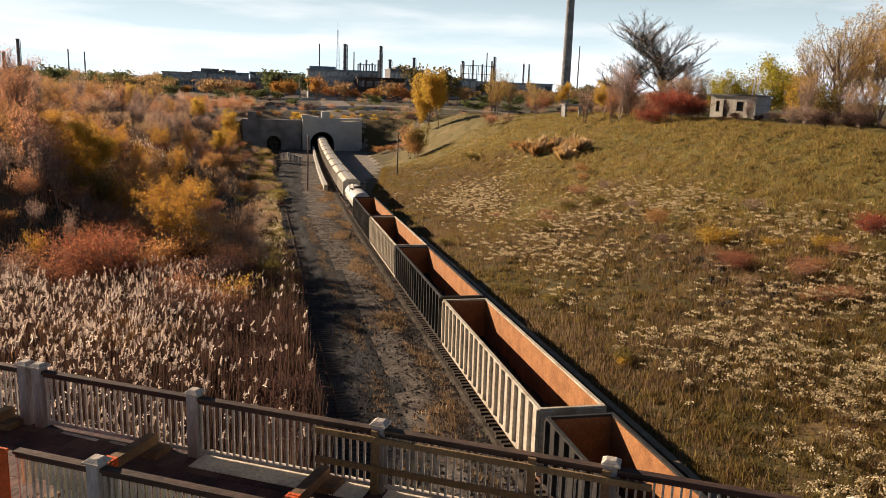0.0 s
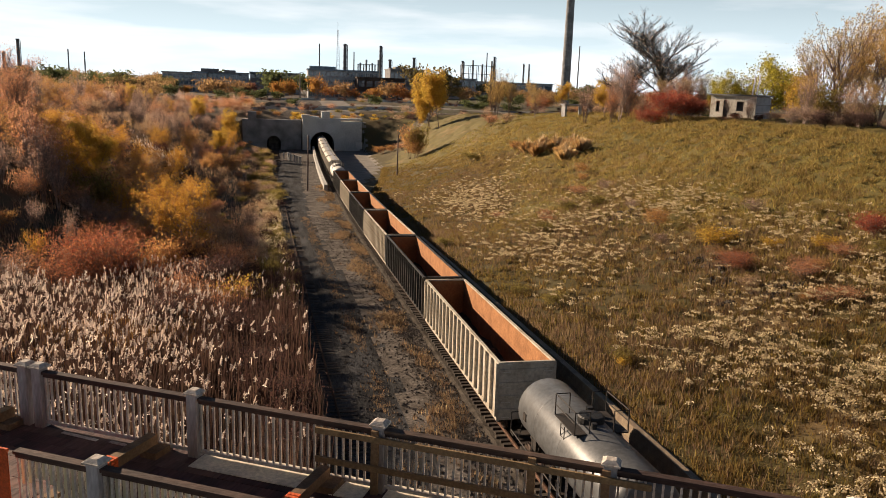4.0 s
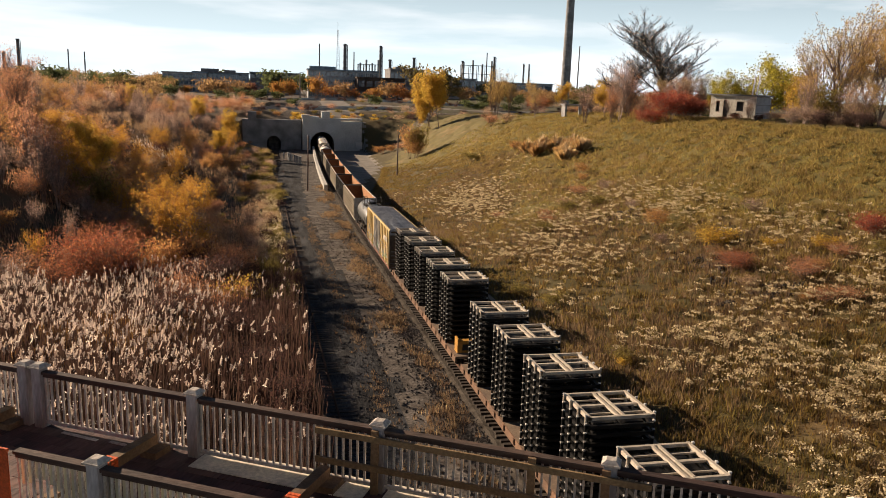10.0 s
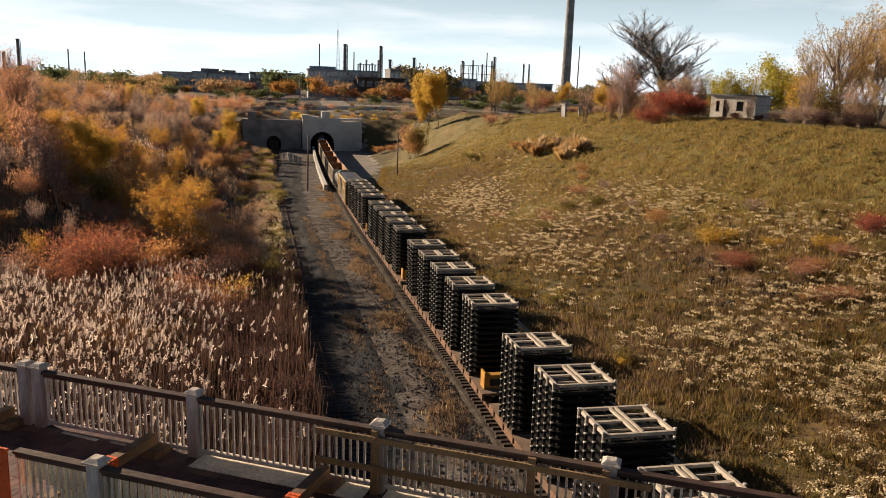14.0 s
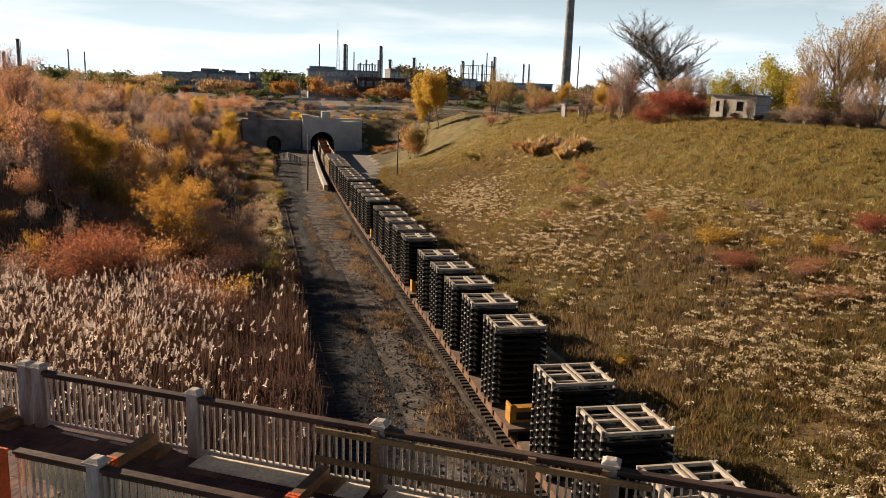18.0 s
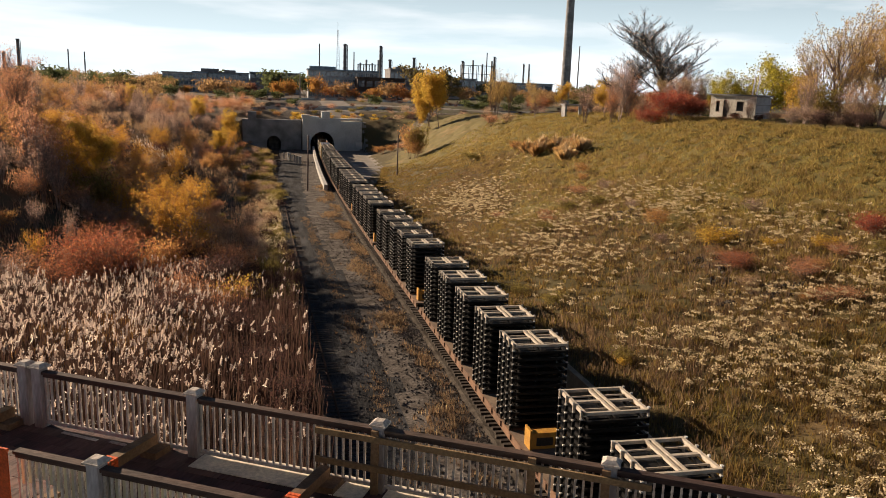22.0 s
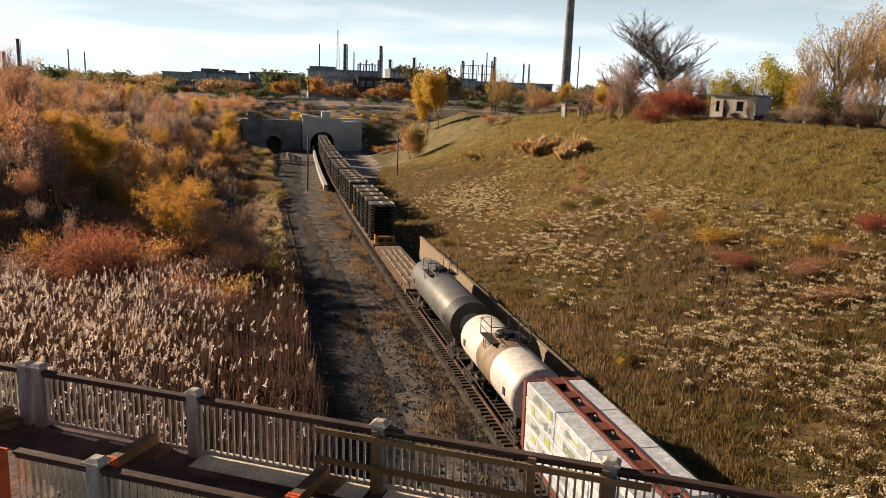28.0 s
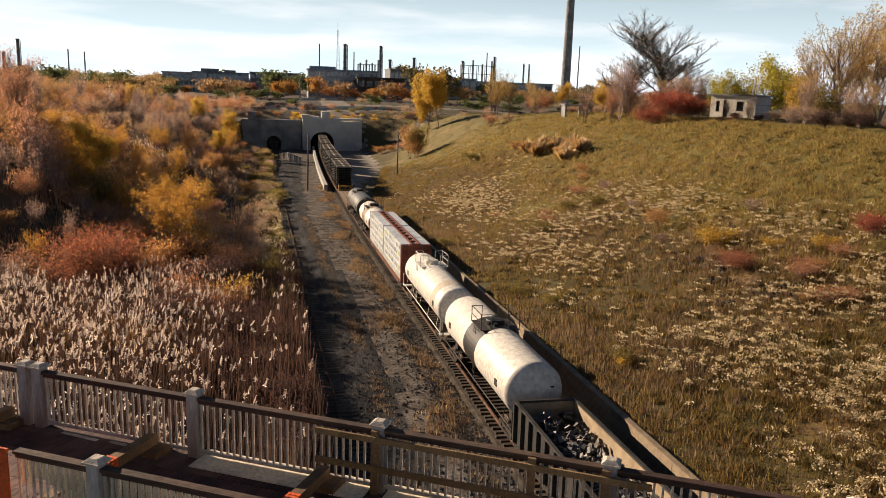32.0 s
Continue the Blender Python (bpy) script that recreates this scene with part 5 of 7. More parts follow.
def west_scrub():
    random.seed(42)
    # the standout trees and shrubs
    for key, x, y, s, ta in (
            ("orange_tree", -21.2, 77.5, 1.05, 1.12), ("orange_shrub", -20.6, 73.0, 1.3, 1.2), ("orange_shrub", -22.6, 73.5, 1.2, 1.1), ("rust_shrub", -18.2, 69.0, 0.9, 1.0), ("rust_shrub", -17.6, 74.0, 0.9, 1.0), ("twig_shrub", -16.6, 71.0, 0.7, 1.0), ("yellow_shrub", -15.6, 62.0, 0.95, 1.3), ("rust_shrub", -16.4, 66.0, 0.75, 1.0), ("brown_shrub", -18.6, 79.0, 0.9, 1.0), ("rust_shrub", -18.0, 84.0, 0.8, 1.0), ("brown_shrub", -18.6, 91.0, 0.8, 1.0), ("rust_shrub", -18.8, 98.0, 0.8, 1.0), ("gold_sapling", -37.0, 108.0, 1.0, 1.0), ("gold_sapling", -31.0, 118.0, 1.0, 1.0), ("gold_sapling", -28.0, 133.0, 1.0, 1.0), ("gold_sapling", -33.0, 150.0, 1.0, 1.0), ("gold_tree", -27.0, 205.0, 0.7, 0.9), ("gold_sapling", -24.0, 215.0, 1.2, 1.0), ("red_shrub", -26.4, 70.0, 1.05, 1.35), ("red_shrub", -27.5, 72.0, 1.1, 1.2), ("red_shrub", -25.0, 69.0, 0.9, 1.0), ("red_shrub", -22.8, 68.0, 0.8, 1.0), ("brown_shrub", -29.6, 73.5, 0.9, 0.9), ("rust_shrub", -32.5, 71.5, 0.9, 0.9), ("rust_shrub", -35.0, 73.5, 0.9, 1.0), ("red_shrub", -28.0, 68.5, 0.9, 1.1), ("rust_shrub", -31.5, 79.0, 0.6, 0.8), ("orange_shrub", -38.5, 82.0, 0.7, 0.9), ("twig_shrub", -18.6, 70.0, 0.66, 1.0), ("brown_shrub", -16.6, 72.0, 0.54, 1.0), ("rust_shrub", -18.0, 66.5, 0.48, 1.0),
            ("yellow_shrub", -16.6, 62.5, 0.51, 1.2), ("brown_shrub", -15.6, 60.0, 0.51, 1.0), ("twig_shrub", -17.5, 64.5, 0.54, 1.0), ("brown_shrub", -14.8, 68.0, 0.51, 1.0), ("rust_shrub", -15.4, 75.5, 0.54, 1.0), ("brown_shrub", -14.8, 82.0, 0.51, 1.0), ("twig_shrub", -15.2, 88.0, 0.54, 1.0), ("brown_shrub", -15.6, 95.0, 0.54, 1.0), ("rust_shrub", -15.8, 102.0, 0.51, 1.0), ("twig_shrub", -16.0, 110.0, 0.54, 1.0), ("brown_shrub", -16.2, 118.0, 0.54, 1.0), ("twig_shrub", -14.6, 54.0, 0.42, 1.0), ("amber_tree", -37.5, 114.0, 0.9, 1.0), ("orange_tree", -34.5, 107.0, 0.95, 1.0), ("orange_tree", -41.0, 113.0, 0.9, 0.9),
            ("tall_tree", -43.5, 106.0, 0.75, 1.0), ("tall_tree", -47.0, 112.0, 0.8, 1.0), ("gold_tree", -24.4, 258.0, 1.0, 1.0), ("amber_tree", -30.5, 112.0, 0.75, 0.9), ("amber_tree", -29.5, 125.0, 0.8, 0.9),
            ("orange_shrub", -31.5, 190.0, 1.2, 1.4), ("orange_shrub", -25.0, 172.0, 1.0, 1.3), ("orange_shrub", -22.0, 178.0, 1.1, 1.3), ("orange_shrub", -17.6, 150.0, 0.8, 1.0)):
        put_plant(key, x, y, s, ta)
    n = 0
    kinds = ["rust_shrub"] * 4 + ["brown_shrub"] * 4 + ["twig_shrub"] * 4 + ["sapling"] * 9 + ["rust_sapling"] * 6 + ["gold_sapling"] * 1 + ["red_shrub"] * 1 + ["olive_shrub"] * 1 + ["orange_shrub"] * 2 + ["amber_tree", "gold_tree"]
    taken = []
    while n < 190:
        y = 66 + 225 * random.random() ** 1.25
        x = -15.0 - 50.0 * random.random() - 3.0 * (y < 90)
        if (y < 77 and x > -33) or (y < 86 and x < -36) or (-39 < x < -28 and 126 < y < 158) or x < -15 - 0.35 * y:
            continue
        if any((x - a) ** 2 + (y - b) ** 2 < (1.6 + y * 0.006) ** 2 for a, b in taken):
            continue
        taken.append((x, y))
        k = random.choice(kinds)
        if x < -36 and y < 135 and k in ("amber_tree", "gold_tree"):
            k = "rust_shrub"
        if x > -19 and k in ("amber_tree", "gold_tree", "red_shrub", "gold_sapling"):
            k = "brown_shrub"
        if x > -27 and k.endswith(("sapling", "tree")):
            k = random.choice(("olive_shrub", "brown_shrub", "rust_shrub"))
        s = random.uniform(0.75, 1.2) * (0.42 if x > -21.5 else 0.55 if y < 104 else 0.62 if x > -30 else 1.0) * (0.8 if k.endswith("tree") else 1.0)
        put_plant(k, x, y, s, random.uniform(0.9, 1.2))
        n += 1
    # slender sunlit trees along the foot of the bank
    for key, x, y, s_, ta in (
            ("amber_tree", -30.5, 97.0, 0.72, 1.0), ("gold_tree", -33.5, 100.0, 0.62, 1.0), ("gold_tree", -36.0, 104.0, 0.7, 1.0), ("orange_tree", -35.2, 97.5, 0.72, 1.0), ("olive_shrub", -32.0, 94.0, 1.3, 1.4), ("gold_sapling", -29.0, 93.0, 0.8, 1.0),
            ("rust_sapling", -37.5, 93.0, 1.0, 1.1), ("rust_sapling", -38.6, 96.0, 1.1, 1.1), ("rust_sapling", -40.0, 99.0, 1.2, 1.1), ("sapling", -37.0, 91.0, 1.1, 1.1), ("rust_sapling", -39.5, 94.0, 1.1, 1.2), ("amber_tree", -41.5, 102.0, 0.8, 1.1), ("sapling", -35.5, 91.0, 0.9, 1.0), ("amber_tree", -27.5, 101.0, 0.6, 1.0), ("gold_sapling", -26.0, 108.0, 0.9, 1.0), ("rust_sapling", -24.5, 113.0, 0.8, 1.0), ("rust_sapling", -25.5, 96.0, 0.75, 1.0)):
        put_plant(key, x, y, s_, ta)
    # a lower thicket in the hollow behind the red shrubs
    for _ in range(34):
        x, y = random.uniform(-41, -25), random.uniform(84, 104)
        put_plant(random.choice(("rust_shrub", "brown_shrub", "twig_shrub", "rust_shrub", "red_shrub", "orange_shrub")), x, y, random.uniform(0.6, 0.85), random.uniform(0.8, 1.1))
    # dark brambles between the reeds and the siding, which shade the cinder road
    for k in range(26):
        y = 55 + 20 * k / 26 + random.uniform(-0.6, 0.6)
        put_plant(random.choice(("bramble", "bramble", "rust_shrub")), -14.4 - 6.2 * random.random(), y, random.uniform(0.6, 0.95), random.uniform(1.0, 1.4))
    for k in range(46):
        y = 34 + 40 * k / 46 + random.uniform(-0.5, 0.5)
        x = -11.3 - (1.2 + 3.4 * sm(38, 50, y)) * random.random() - 0.03 * (y - 34)
        put_plant("bramble", x, y, random.uniform(0.5, 0.72), random.uniform(0.9, 1.15))
    # low growth along the siding
    rows = []
    for _ in range(130):
        y = random.uniform(62, 265)
        x = side_x(y) - 2.1 - 4.2 * random.random() ** 1.4
        k = random.choice(("olive_shrub", "olive_shrub", "olive_shrub", "bramble", "twig_shrub", "brown_shrub", "bramble"))
        rows.append((k, x, y, random.uniform(0.45, 0.7) * (1.25 if k == "olive_shrub" else 0.85), random.uniform(0.8, 1.1)))
    joined("low_scrub", "low olive and brown growth along the disused siding", "scrub", rows)
    put_plant("maroon_tree", -71.0, 298.0, 1.0, 1.0)
    put_plant("maroon_tree", -33.0, 148.0, 0.42, 1.0)
    # plateau wood on the skyline
    rows = []
    for _ in range(320):
        y = random.uniform(190, 430)
        x = -60 - 150 * random.random()
        if x < -14 - 0.37 * y or (y < 260 and x > -66):
            continue
        rows.append((random.choice(("brown_shrub", "far_brown", "far_brown", "far_olive", "far_orange", "rust_shrub", "green_tree", "twig_shrub")), x, y, random.uniform(0.65, 1.0), random.uniform(0.8, 1.1)))
    for _ in range(120):
        x, y = random.uniform(-80, -21), random.uniform(296, 350)
        rows.append((random.choice(("sapling", "rust_sapling", "brown_shrub", "rust_shrub", "twig_shrub", "orange_shrub", "olive_shrub")), x, y, random.uniform(0.7, 1.1), random.uniform(0.8, 1.0)))
    joined("plateau_wood", "autumn woodland on the plateau above the cutting", "woods", rows)


def east_bank():
    random.seed(7)
    for key, x, y, s, ta in (
            ("orange_shrub", 22.8, 67.0, 0.55, 1.0), ("yellow_shrub", 23.2, 57.0, 0.8, 0.8), ("red_shrub", 20.6, 50.0, 0.46, 0.8), ("red_shrub", 21.6, 51.5, 0.35, 0.8), ("orange_shrub", 24.0, 45.5, 0.35, 0.8), ("rust_shrub", 22.5, 45.0, 0.45, 0.6), ("rust_shrub", 26.5, 46.5, 0.45, 0.6), ("orange_shrub", 20.5, 42.0, 0.22, 0.7), ("rust_shrub", 22.0, 40.0, 0.4, 0.55), ("brown_shrub", 19.5, 46.5, 0.35, 0.6), ("olive_shrub", 15.2, 77.0, 0.6, 0.55), ("rust_shrub", 17.5, 82.0, 0.45, 0.55), ("rust_shrub", 16.5, 98.0, 0.4, 0.55),
            ("crimson_shrub", 31.0, 48.8, 0.48, 1.0), ("yellow_shrub", 27.5, 49.5, 0.5, 0.9), ("olive_shrub", 28.0, 44.5, 0.6, 0.7), ("yellow_shrub", 25.6, 53.0, 0.42, 0.8), ("rust_shrub", 23.4, 46.0, 0.5, 0.6), ("rust_shrub", 21.0, 41.0, 0.4, 0.6),
            ("olive_shrub", 7.2, 52.0, 0.5, 0.6), ("olive_shrub", 7.0, 39.5, 0.42, 0.6), ("olive_shrub", 6.2, 57.0, 0.45, 0.6), ("yellow_shrub", 6.8, 38.8, 0.35, 0.6), ("olive_shrub", 4.9, 79.0, 0.45, 0.7),
            ("olive_shrub", 24.0, 84.0, 0.9, 0.55), ("olive_shrub", 21.0, 85.0, 0.8, 0.5), ("brown_shrub", 22.0, 88.0, 0.5, 0.6), ("rust_shrub", 18.5, 86.0, 0.4, 0.6), ("rust_shrub", 25.5, 93.0, 0.6, 0.6), ("orange_shrub", 31.0, 106.0, 0.55, 0.9), ("orange_shrub", 30.0, 103.0, 0.4, 0.8),
            ("twig_shrub", 27.5, 90.0, 0.4, 0.8), ("twig_shrub", 24.0, 75.0, 0.35, 0.7), ("twig_shrub", 21.0, 62.0, 0.35, 0.6), ("twig_shrub", 30.0, 62.0, 0.5, 0.6),
            ("orange_shrub", 34.5, 150.0, 0.7, 0.7), ("olive_shrub", 28.0, 158.0, 0.8, 0.8), ("orange_shrub", 22.0, 262.0, 1.0, 0.8), ("orange_shrub", 25.5, 258.0, 1.0, 0.7), ("rust_shrub", 28.0, 250.0, 0.9, 0.7),
            ("red_shrub", 55.5, 200.0, 1.0, 1.2), ("crimson_shrub", 55.0, 127.0, 1.5, 0.9), ("crimson_shrub", 58.0, 125.5, 1.1, 0.85), ("crimson_shrub", 52.0, 127.5, 0.9, 0.9), ("red_shrub", 59.5, 127.0, 0.8, 1.0), ("rust_shrub", 66.0, 127.0, 0.5, 0.6), ("bramble", 69.0, 128.5, 0.5, 0.6), ("bramble", 72.5, 126.5, 0.55, 0.6), ("brown_shrub", 60.0, 133.0, 1.3, 1.2), ("twig_shrub", 62.0, 136.0, 1.2, 1.2), ("sapling", 71.5, 128.0, 0.7, 0.9), ("twig_shrub", 74.5, 126.0, 0.5, 0.8), ("sapling", 67.0, 128.5, 0.6, 0.9), ("yellow_shrub", 78.5, 124.0, 1.5, 1.6), ("yellow_shrub", 80.5, 125.5, 1.3, 1.8), ("rust_sapling", 50.0, 140.0, 1.0, 1.0), ("sapling", 53.0, 145.0, 1.3, 1.1), ("sapling", 49.0, 150.0, 1.2, 1.0), ("orange_shrub", 57.0, 133.0, 0.9, 1.2), ("red_shrub", 60.0, 127.5, 0.8, 0.8),
            ("bare_tree", 64.3, 147.0, 1.12, 1.0), ("bare_tree", 57.5, 150.0, 0.72, 1.0), ("bare_tree", 67.0, 150.0, 0.75, 0.95), ("sapling", 52.5, 141.0, 1.5, 1.1), ("rust_sapling", 55.0, 143.0, 1.3, 1.0), ("sapling", 65.0, 140.0, 1.4, 1.0), ("sapling", 70.0, 142.0, 1.3, 1.0), ("thin_tree", 58.0, 155.0, 0.5, 0.9), ("willow", 100.0, 168.0, 1.0, 1.0), ("willow", 91.0, 170.0, 0.8, 0.9),
            ("gold_tree", 38.5, 262.0, 1.6, 1.05), ("gold_tree", 41.5, 258.0, 1.4, 1.1), ("gold_tree", 40.0, 266.0, 1.5, 1.0), ("gold_tree", 36.0, 266.0, 1.0, 1.1), ("orange_shrub", 25.3, 220.0, 1.5, 1.8), ("olive_shrub", 27.0, 219.0, 1.4, 2.4), ("orange_shrub", 26.6, 217.0, 1.1, 1.2),
            ("poplar", 47.5, 214.0, 0.85, 1.0), ("poplar", 50.0, 218.0, 0.8, 1.0), ("poplar", 53.0, 216.0, 0.7, 1.0), ("rust_shrub", 45.0, 206.0, 0.9, 0.9), ("brown_shrub", 48.0, 200.0, 0.8, 0.8),
            ("thin_tree", 82.0, 118.0, 1.0, 1.0), ("thin_tree", 79.0, 121.0, 0.9, 1.0), ("gold_tree", 79.5, 127.0, 0.75, 1.0), ("thin_tree", 88.0, 124.0, 1.1, 1.1), ("thin_tree", 86.0, 117.0, 1.05, 1.0), ("thin_tree", 84.0, 111.0, 0.6, 0.9), ("olive_shrub", 81.0, 113.0, 1.2, 1.2), ("thin_tree", 91.0, 119.0, 1.1, 1.05), ("gold_tree", 54.0, 152.0, 0.62, 0.9), ("gold_tree", 57.5, 160.0, 0.7, 0.9), ("thin_tree", 60.0, 138.0, 0.42, 1.0), ("thin_tree", 52.0, 190.0, 0.6, 1.0), ("gold_tree", 57.0, 186.0, 0.7, 0.9), ("thin_tree", 88.0, 113.0, 1.2, 1.05), ("thin_tree", 95.0, 121.0, 1.3, 1.0), ("thin_tree", 91.0, 107.0, 1.2, 1.1), ("thin_tree", 99.0, 112.0, 1.3, 1.1), ("thin_tree", 84.0, 106.0, 1.1, 1.1), ("brown_shrub", 78.0, 108.0, 1.2, 1.2), ("sapling", 82.0, 105.0, 1.4, 1.1), ("thin_tree", 80.0, 101.0, 0.7, 1.0), ("thin_tree", 92.0, 128.0, 1.1, 1.1), ("sapling", 74.0, 116.0, 1.2, 1.0), ("rust_sapling", 84.0, 122.0, 1.3, 1.0),
            ("olive_shrub", 77.5, 117.5, 1.6, 1.5), ("red_shrub", 66.5, 124.5, 0.35, 0.8), ("rust_shrub", 76.5, 127.0, 0.5, 0.7), ("twig_shrub", 60.0, 139.0, 1.2, 1.0), ("twig_shrub", 57.0, 148.0, 1.0, 0.9), ("brown_shrub", 59.0, 152.0, 1.2, 1.0)):
        put_plant(key, x, y, s, ta)
    for _ in range(60):
        y = random.uniform(88, 215)
        x = 62 + 26 * random.random()
        if (0.572 < (x + 12.5) / y < 0.715 and y < 165) or (66 < x < 92 and 128 < y < 165):
            continue
        put_plant(random.choice(("twig_shrub", "brown_shrub", "bramble", "olive_shrub", "twig_shrub", "bramble", "brown_shrub")), x, y, random.uniform(0.5, 0.95), random.uniform(0.6, 1.0))
    # thickets over the tunnel and on the terraces behind
    rows = []
    for _ in range(80):
        x = random.uniform(-26, 75)
        y = random.uniform(PORTAL_Y + 9, 330)
        if abs(y - 324) < 3:
            continue
        kinds = ("yellow_shrub", "yellow_shrub", "orange_shrub") if y < 310 and x < 26 else ("olive_shrub", "bramble", "brown_shrub", "olive_shrub", "rust_shrub", "bramble")
        rows.append((random.choice(kinds), x, y, random.uniform(0.5, 1.0), random.uniform(0.5, 0.9)))
    joined("terrace_thicket", "yellow and olive shrubs on the terraces above the tunnels", "scrub", rows)


def skyline():
    random.seed(19)
    # street trees in front of the offices, then the darker clumps behind them
    for key, x, y, size, tall in (
            ("far_brown", -46.0, 420, 0.95, 1.0), ("far_brown", -40.0, 414, 1.0, 1.0), ("far_brown", -34.0, 418, 1.0, 1.0), ("far_brown", -29.0, 410, 0.85, 1.05), ("maroon_tree", -24.5, 414, 0.75, 1.05),
            ("far_amber", -10.7, 412, 1.0, 1.2), ("far_amber", -3.0, 412, 1.2, 1.05), ("far_amber", 10.2, 412, 1.25, 1.25), ("far_orange", 16.0, 416, 0.9, 1.0), ("far_brown", 22.0, 414, 0.85, 1.15), ("far_orange", 27.0, 410, 0.8, 1.0),
            ("far_orange", 35.0, 408, 0.75, 0.9), ("far_amber", 40.0, 412, 0.9, 1.0), ("far_brown", 45.5, 412, 0.9, 1.2), ("far_orange", 51.0, 414, 1.1, 1.1), ("far_orange", 56.5, 410, 0.9, 0.95), ("far_orange", 66.0, 408, 0.8, 0.9), ("far_brown", 71.0, 410, 0.8, 0.9),
            ("green_tree", -16.0, 430, 1.2, 1.05), ("green_tree", -7.0, 434, 1.25, 1.0), ("green_tree", 4.0, 436, 1.1, 1.0), ("green_tree", -62.0, 430, 0.8, 1.0),
            ("far_olive", 66.0, 424, 1.7, 1.15), ("far_olive", 74.0, 428, 1.8, 1.1), ("far_olive", 81.0, 424, 1.5, 1.0), ("far_brown", 90.0, 420, 1.0, 1.0), ("far_amber", 100.0, 400, 1.0, 1.0), ("far_olive", 112.0, 420, 1.2, 1.0),
            ("far_amber", -57.0, 424, 0.8, 0.9), ("far_brown", -66.0, 420, 1.0, 0.9), ("far_brown", -76.0, 424, 1.0, 0.9), ("far_olive", -88.0, 428, 1.0, 0.9), ("far_brown", -99.0, 420, 1.0, 0.9)):
        put_plant(key, x, y, size, tall)
    rows = []
    for _ in range(150):
        x = random.uniform(-120, 190)
        rows.append((random.choice(("olive_shrub", "bramble", "brown_shrub", "bramble", "green_tree")), x, random.choice((338, 344, 366, 372, 388)) + random.uniform(-2, 2), random.uniform(0.45, 0.75), random.uniform(0.6, 0.9)))
    for _ in range(230):
        y = random.uniform(580, 760)
        x = random.uniform(-0.40 * y - 40, 0.66 * y)
        rows.append((random.choice(("green_tree", "far_brown", "far_brown", "far_olive")), x, y, random.uniform(1.0, 1.5), random.uniform(0.65, 0.95)))
    for _ in range(70):
        y = random.uniform(300, 480)
        x = random.uniform(0.30 * y, 0.75 * y)
        rows.append((random.choice(("far_brown", "far_olive", "twig_shrub", "brown_shrub", "far_orange")), x, y, random.uniform(0.7, 1.2), random.uniform(0.6, 0.9)))
    joined("far_woods", "distant autumn trees along the skyline", "woods", rows)


west_scrub()
east_bank()
skyline()


# ---- grasses, reeds and seed heads, too many to count ----
def blades(n, pts, h, w, lean, per):
    """Grass tufts: thin triangles fanning out of each point."""
    pts = np.repeat(pts, per, 0)
    m = len(pts)
    hh = h * rg.uniform(0.55, 1.25, m)
    ang = rg.uniform(0, 2 * np.pi, m)
    ln = rg.normal(0, lean, m) + lean
    side = np.stack([np.cos(ang + 1.57), np.sin(ang + 1.57), np.zeros(m)], 1) * (w * rg.uniform(0.6, 1.3, m))[:, None]
    base = pts + rg.normal(0, 0.10, (m, 3)) * np.array([1, 1, 0])
    tip = base + np.stack([np.cos(ang) * ln * hh, np.sin(ang) * ln * hh, hh], 1)
    v = np.stack([base - side, base + side, tip], 1).reshape(-1, 3)
    return v, np.arange(3 * m).reshape(-1, 3)


def stuff(name, label, category, v, f, material):
    ob = soup(name, v.tolist(), f.tolist(), material)
    return tagged(ob, label, category, kind="stuff")


def on_ground(x, y):
    return np.stack([x, y, ground_z(x, y) - 0.03], 1)


def patchy(x, y, k=0.16, seed=0.0):
    return 0.5 + 0.25 * np.sin(x * k * 2.1 + seed + 1.5 * np.sin(y * k)) + 0.25 * np.sin(y * k * 1.7 - seed + 1.3 * np.sin(x * k * 1.3))


def east_points(n, y0, y1, u0, u1, power=1.0):
    y = y0 + (y1 - y0) * rg.random(n) ** power
    u = u0 + (u1 - u0) * rg.random(n)
    start = 3.9 + 12.0 * sm(120, 230, y)
    x = np.maximum(u, start) + 4.7 * (np.maximum(0.0, y - 90.0) / 200.0) ** 1.7
    return x, y, u


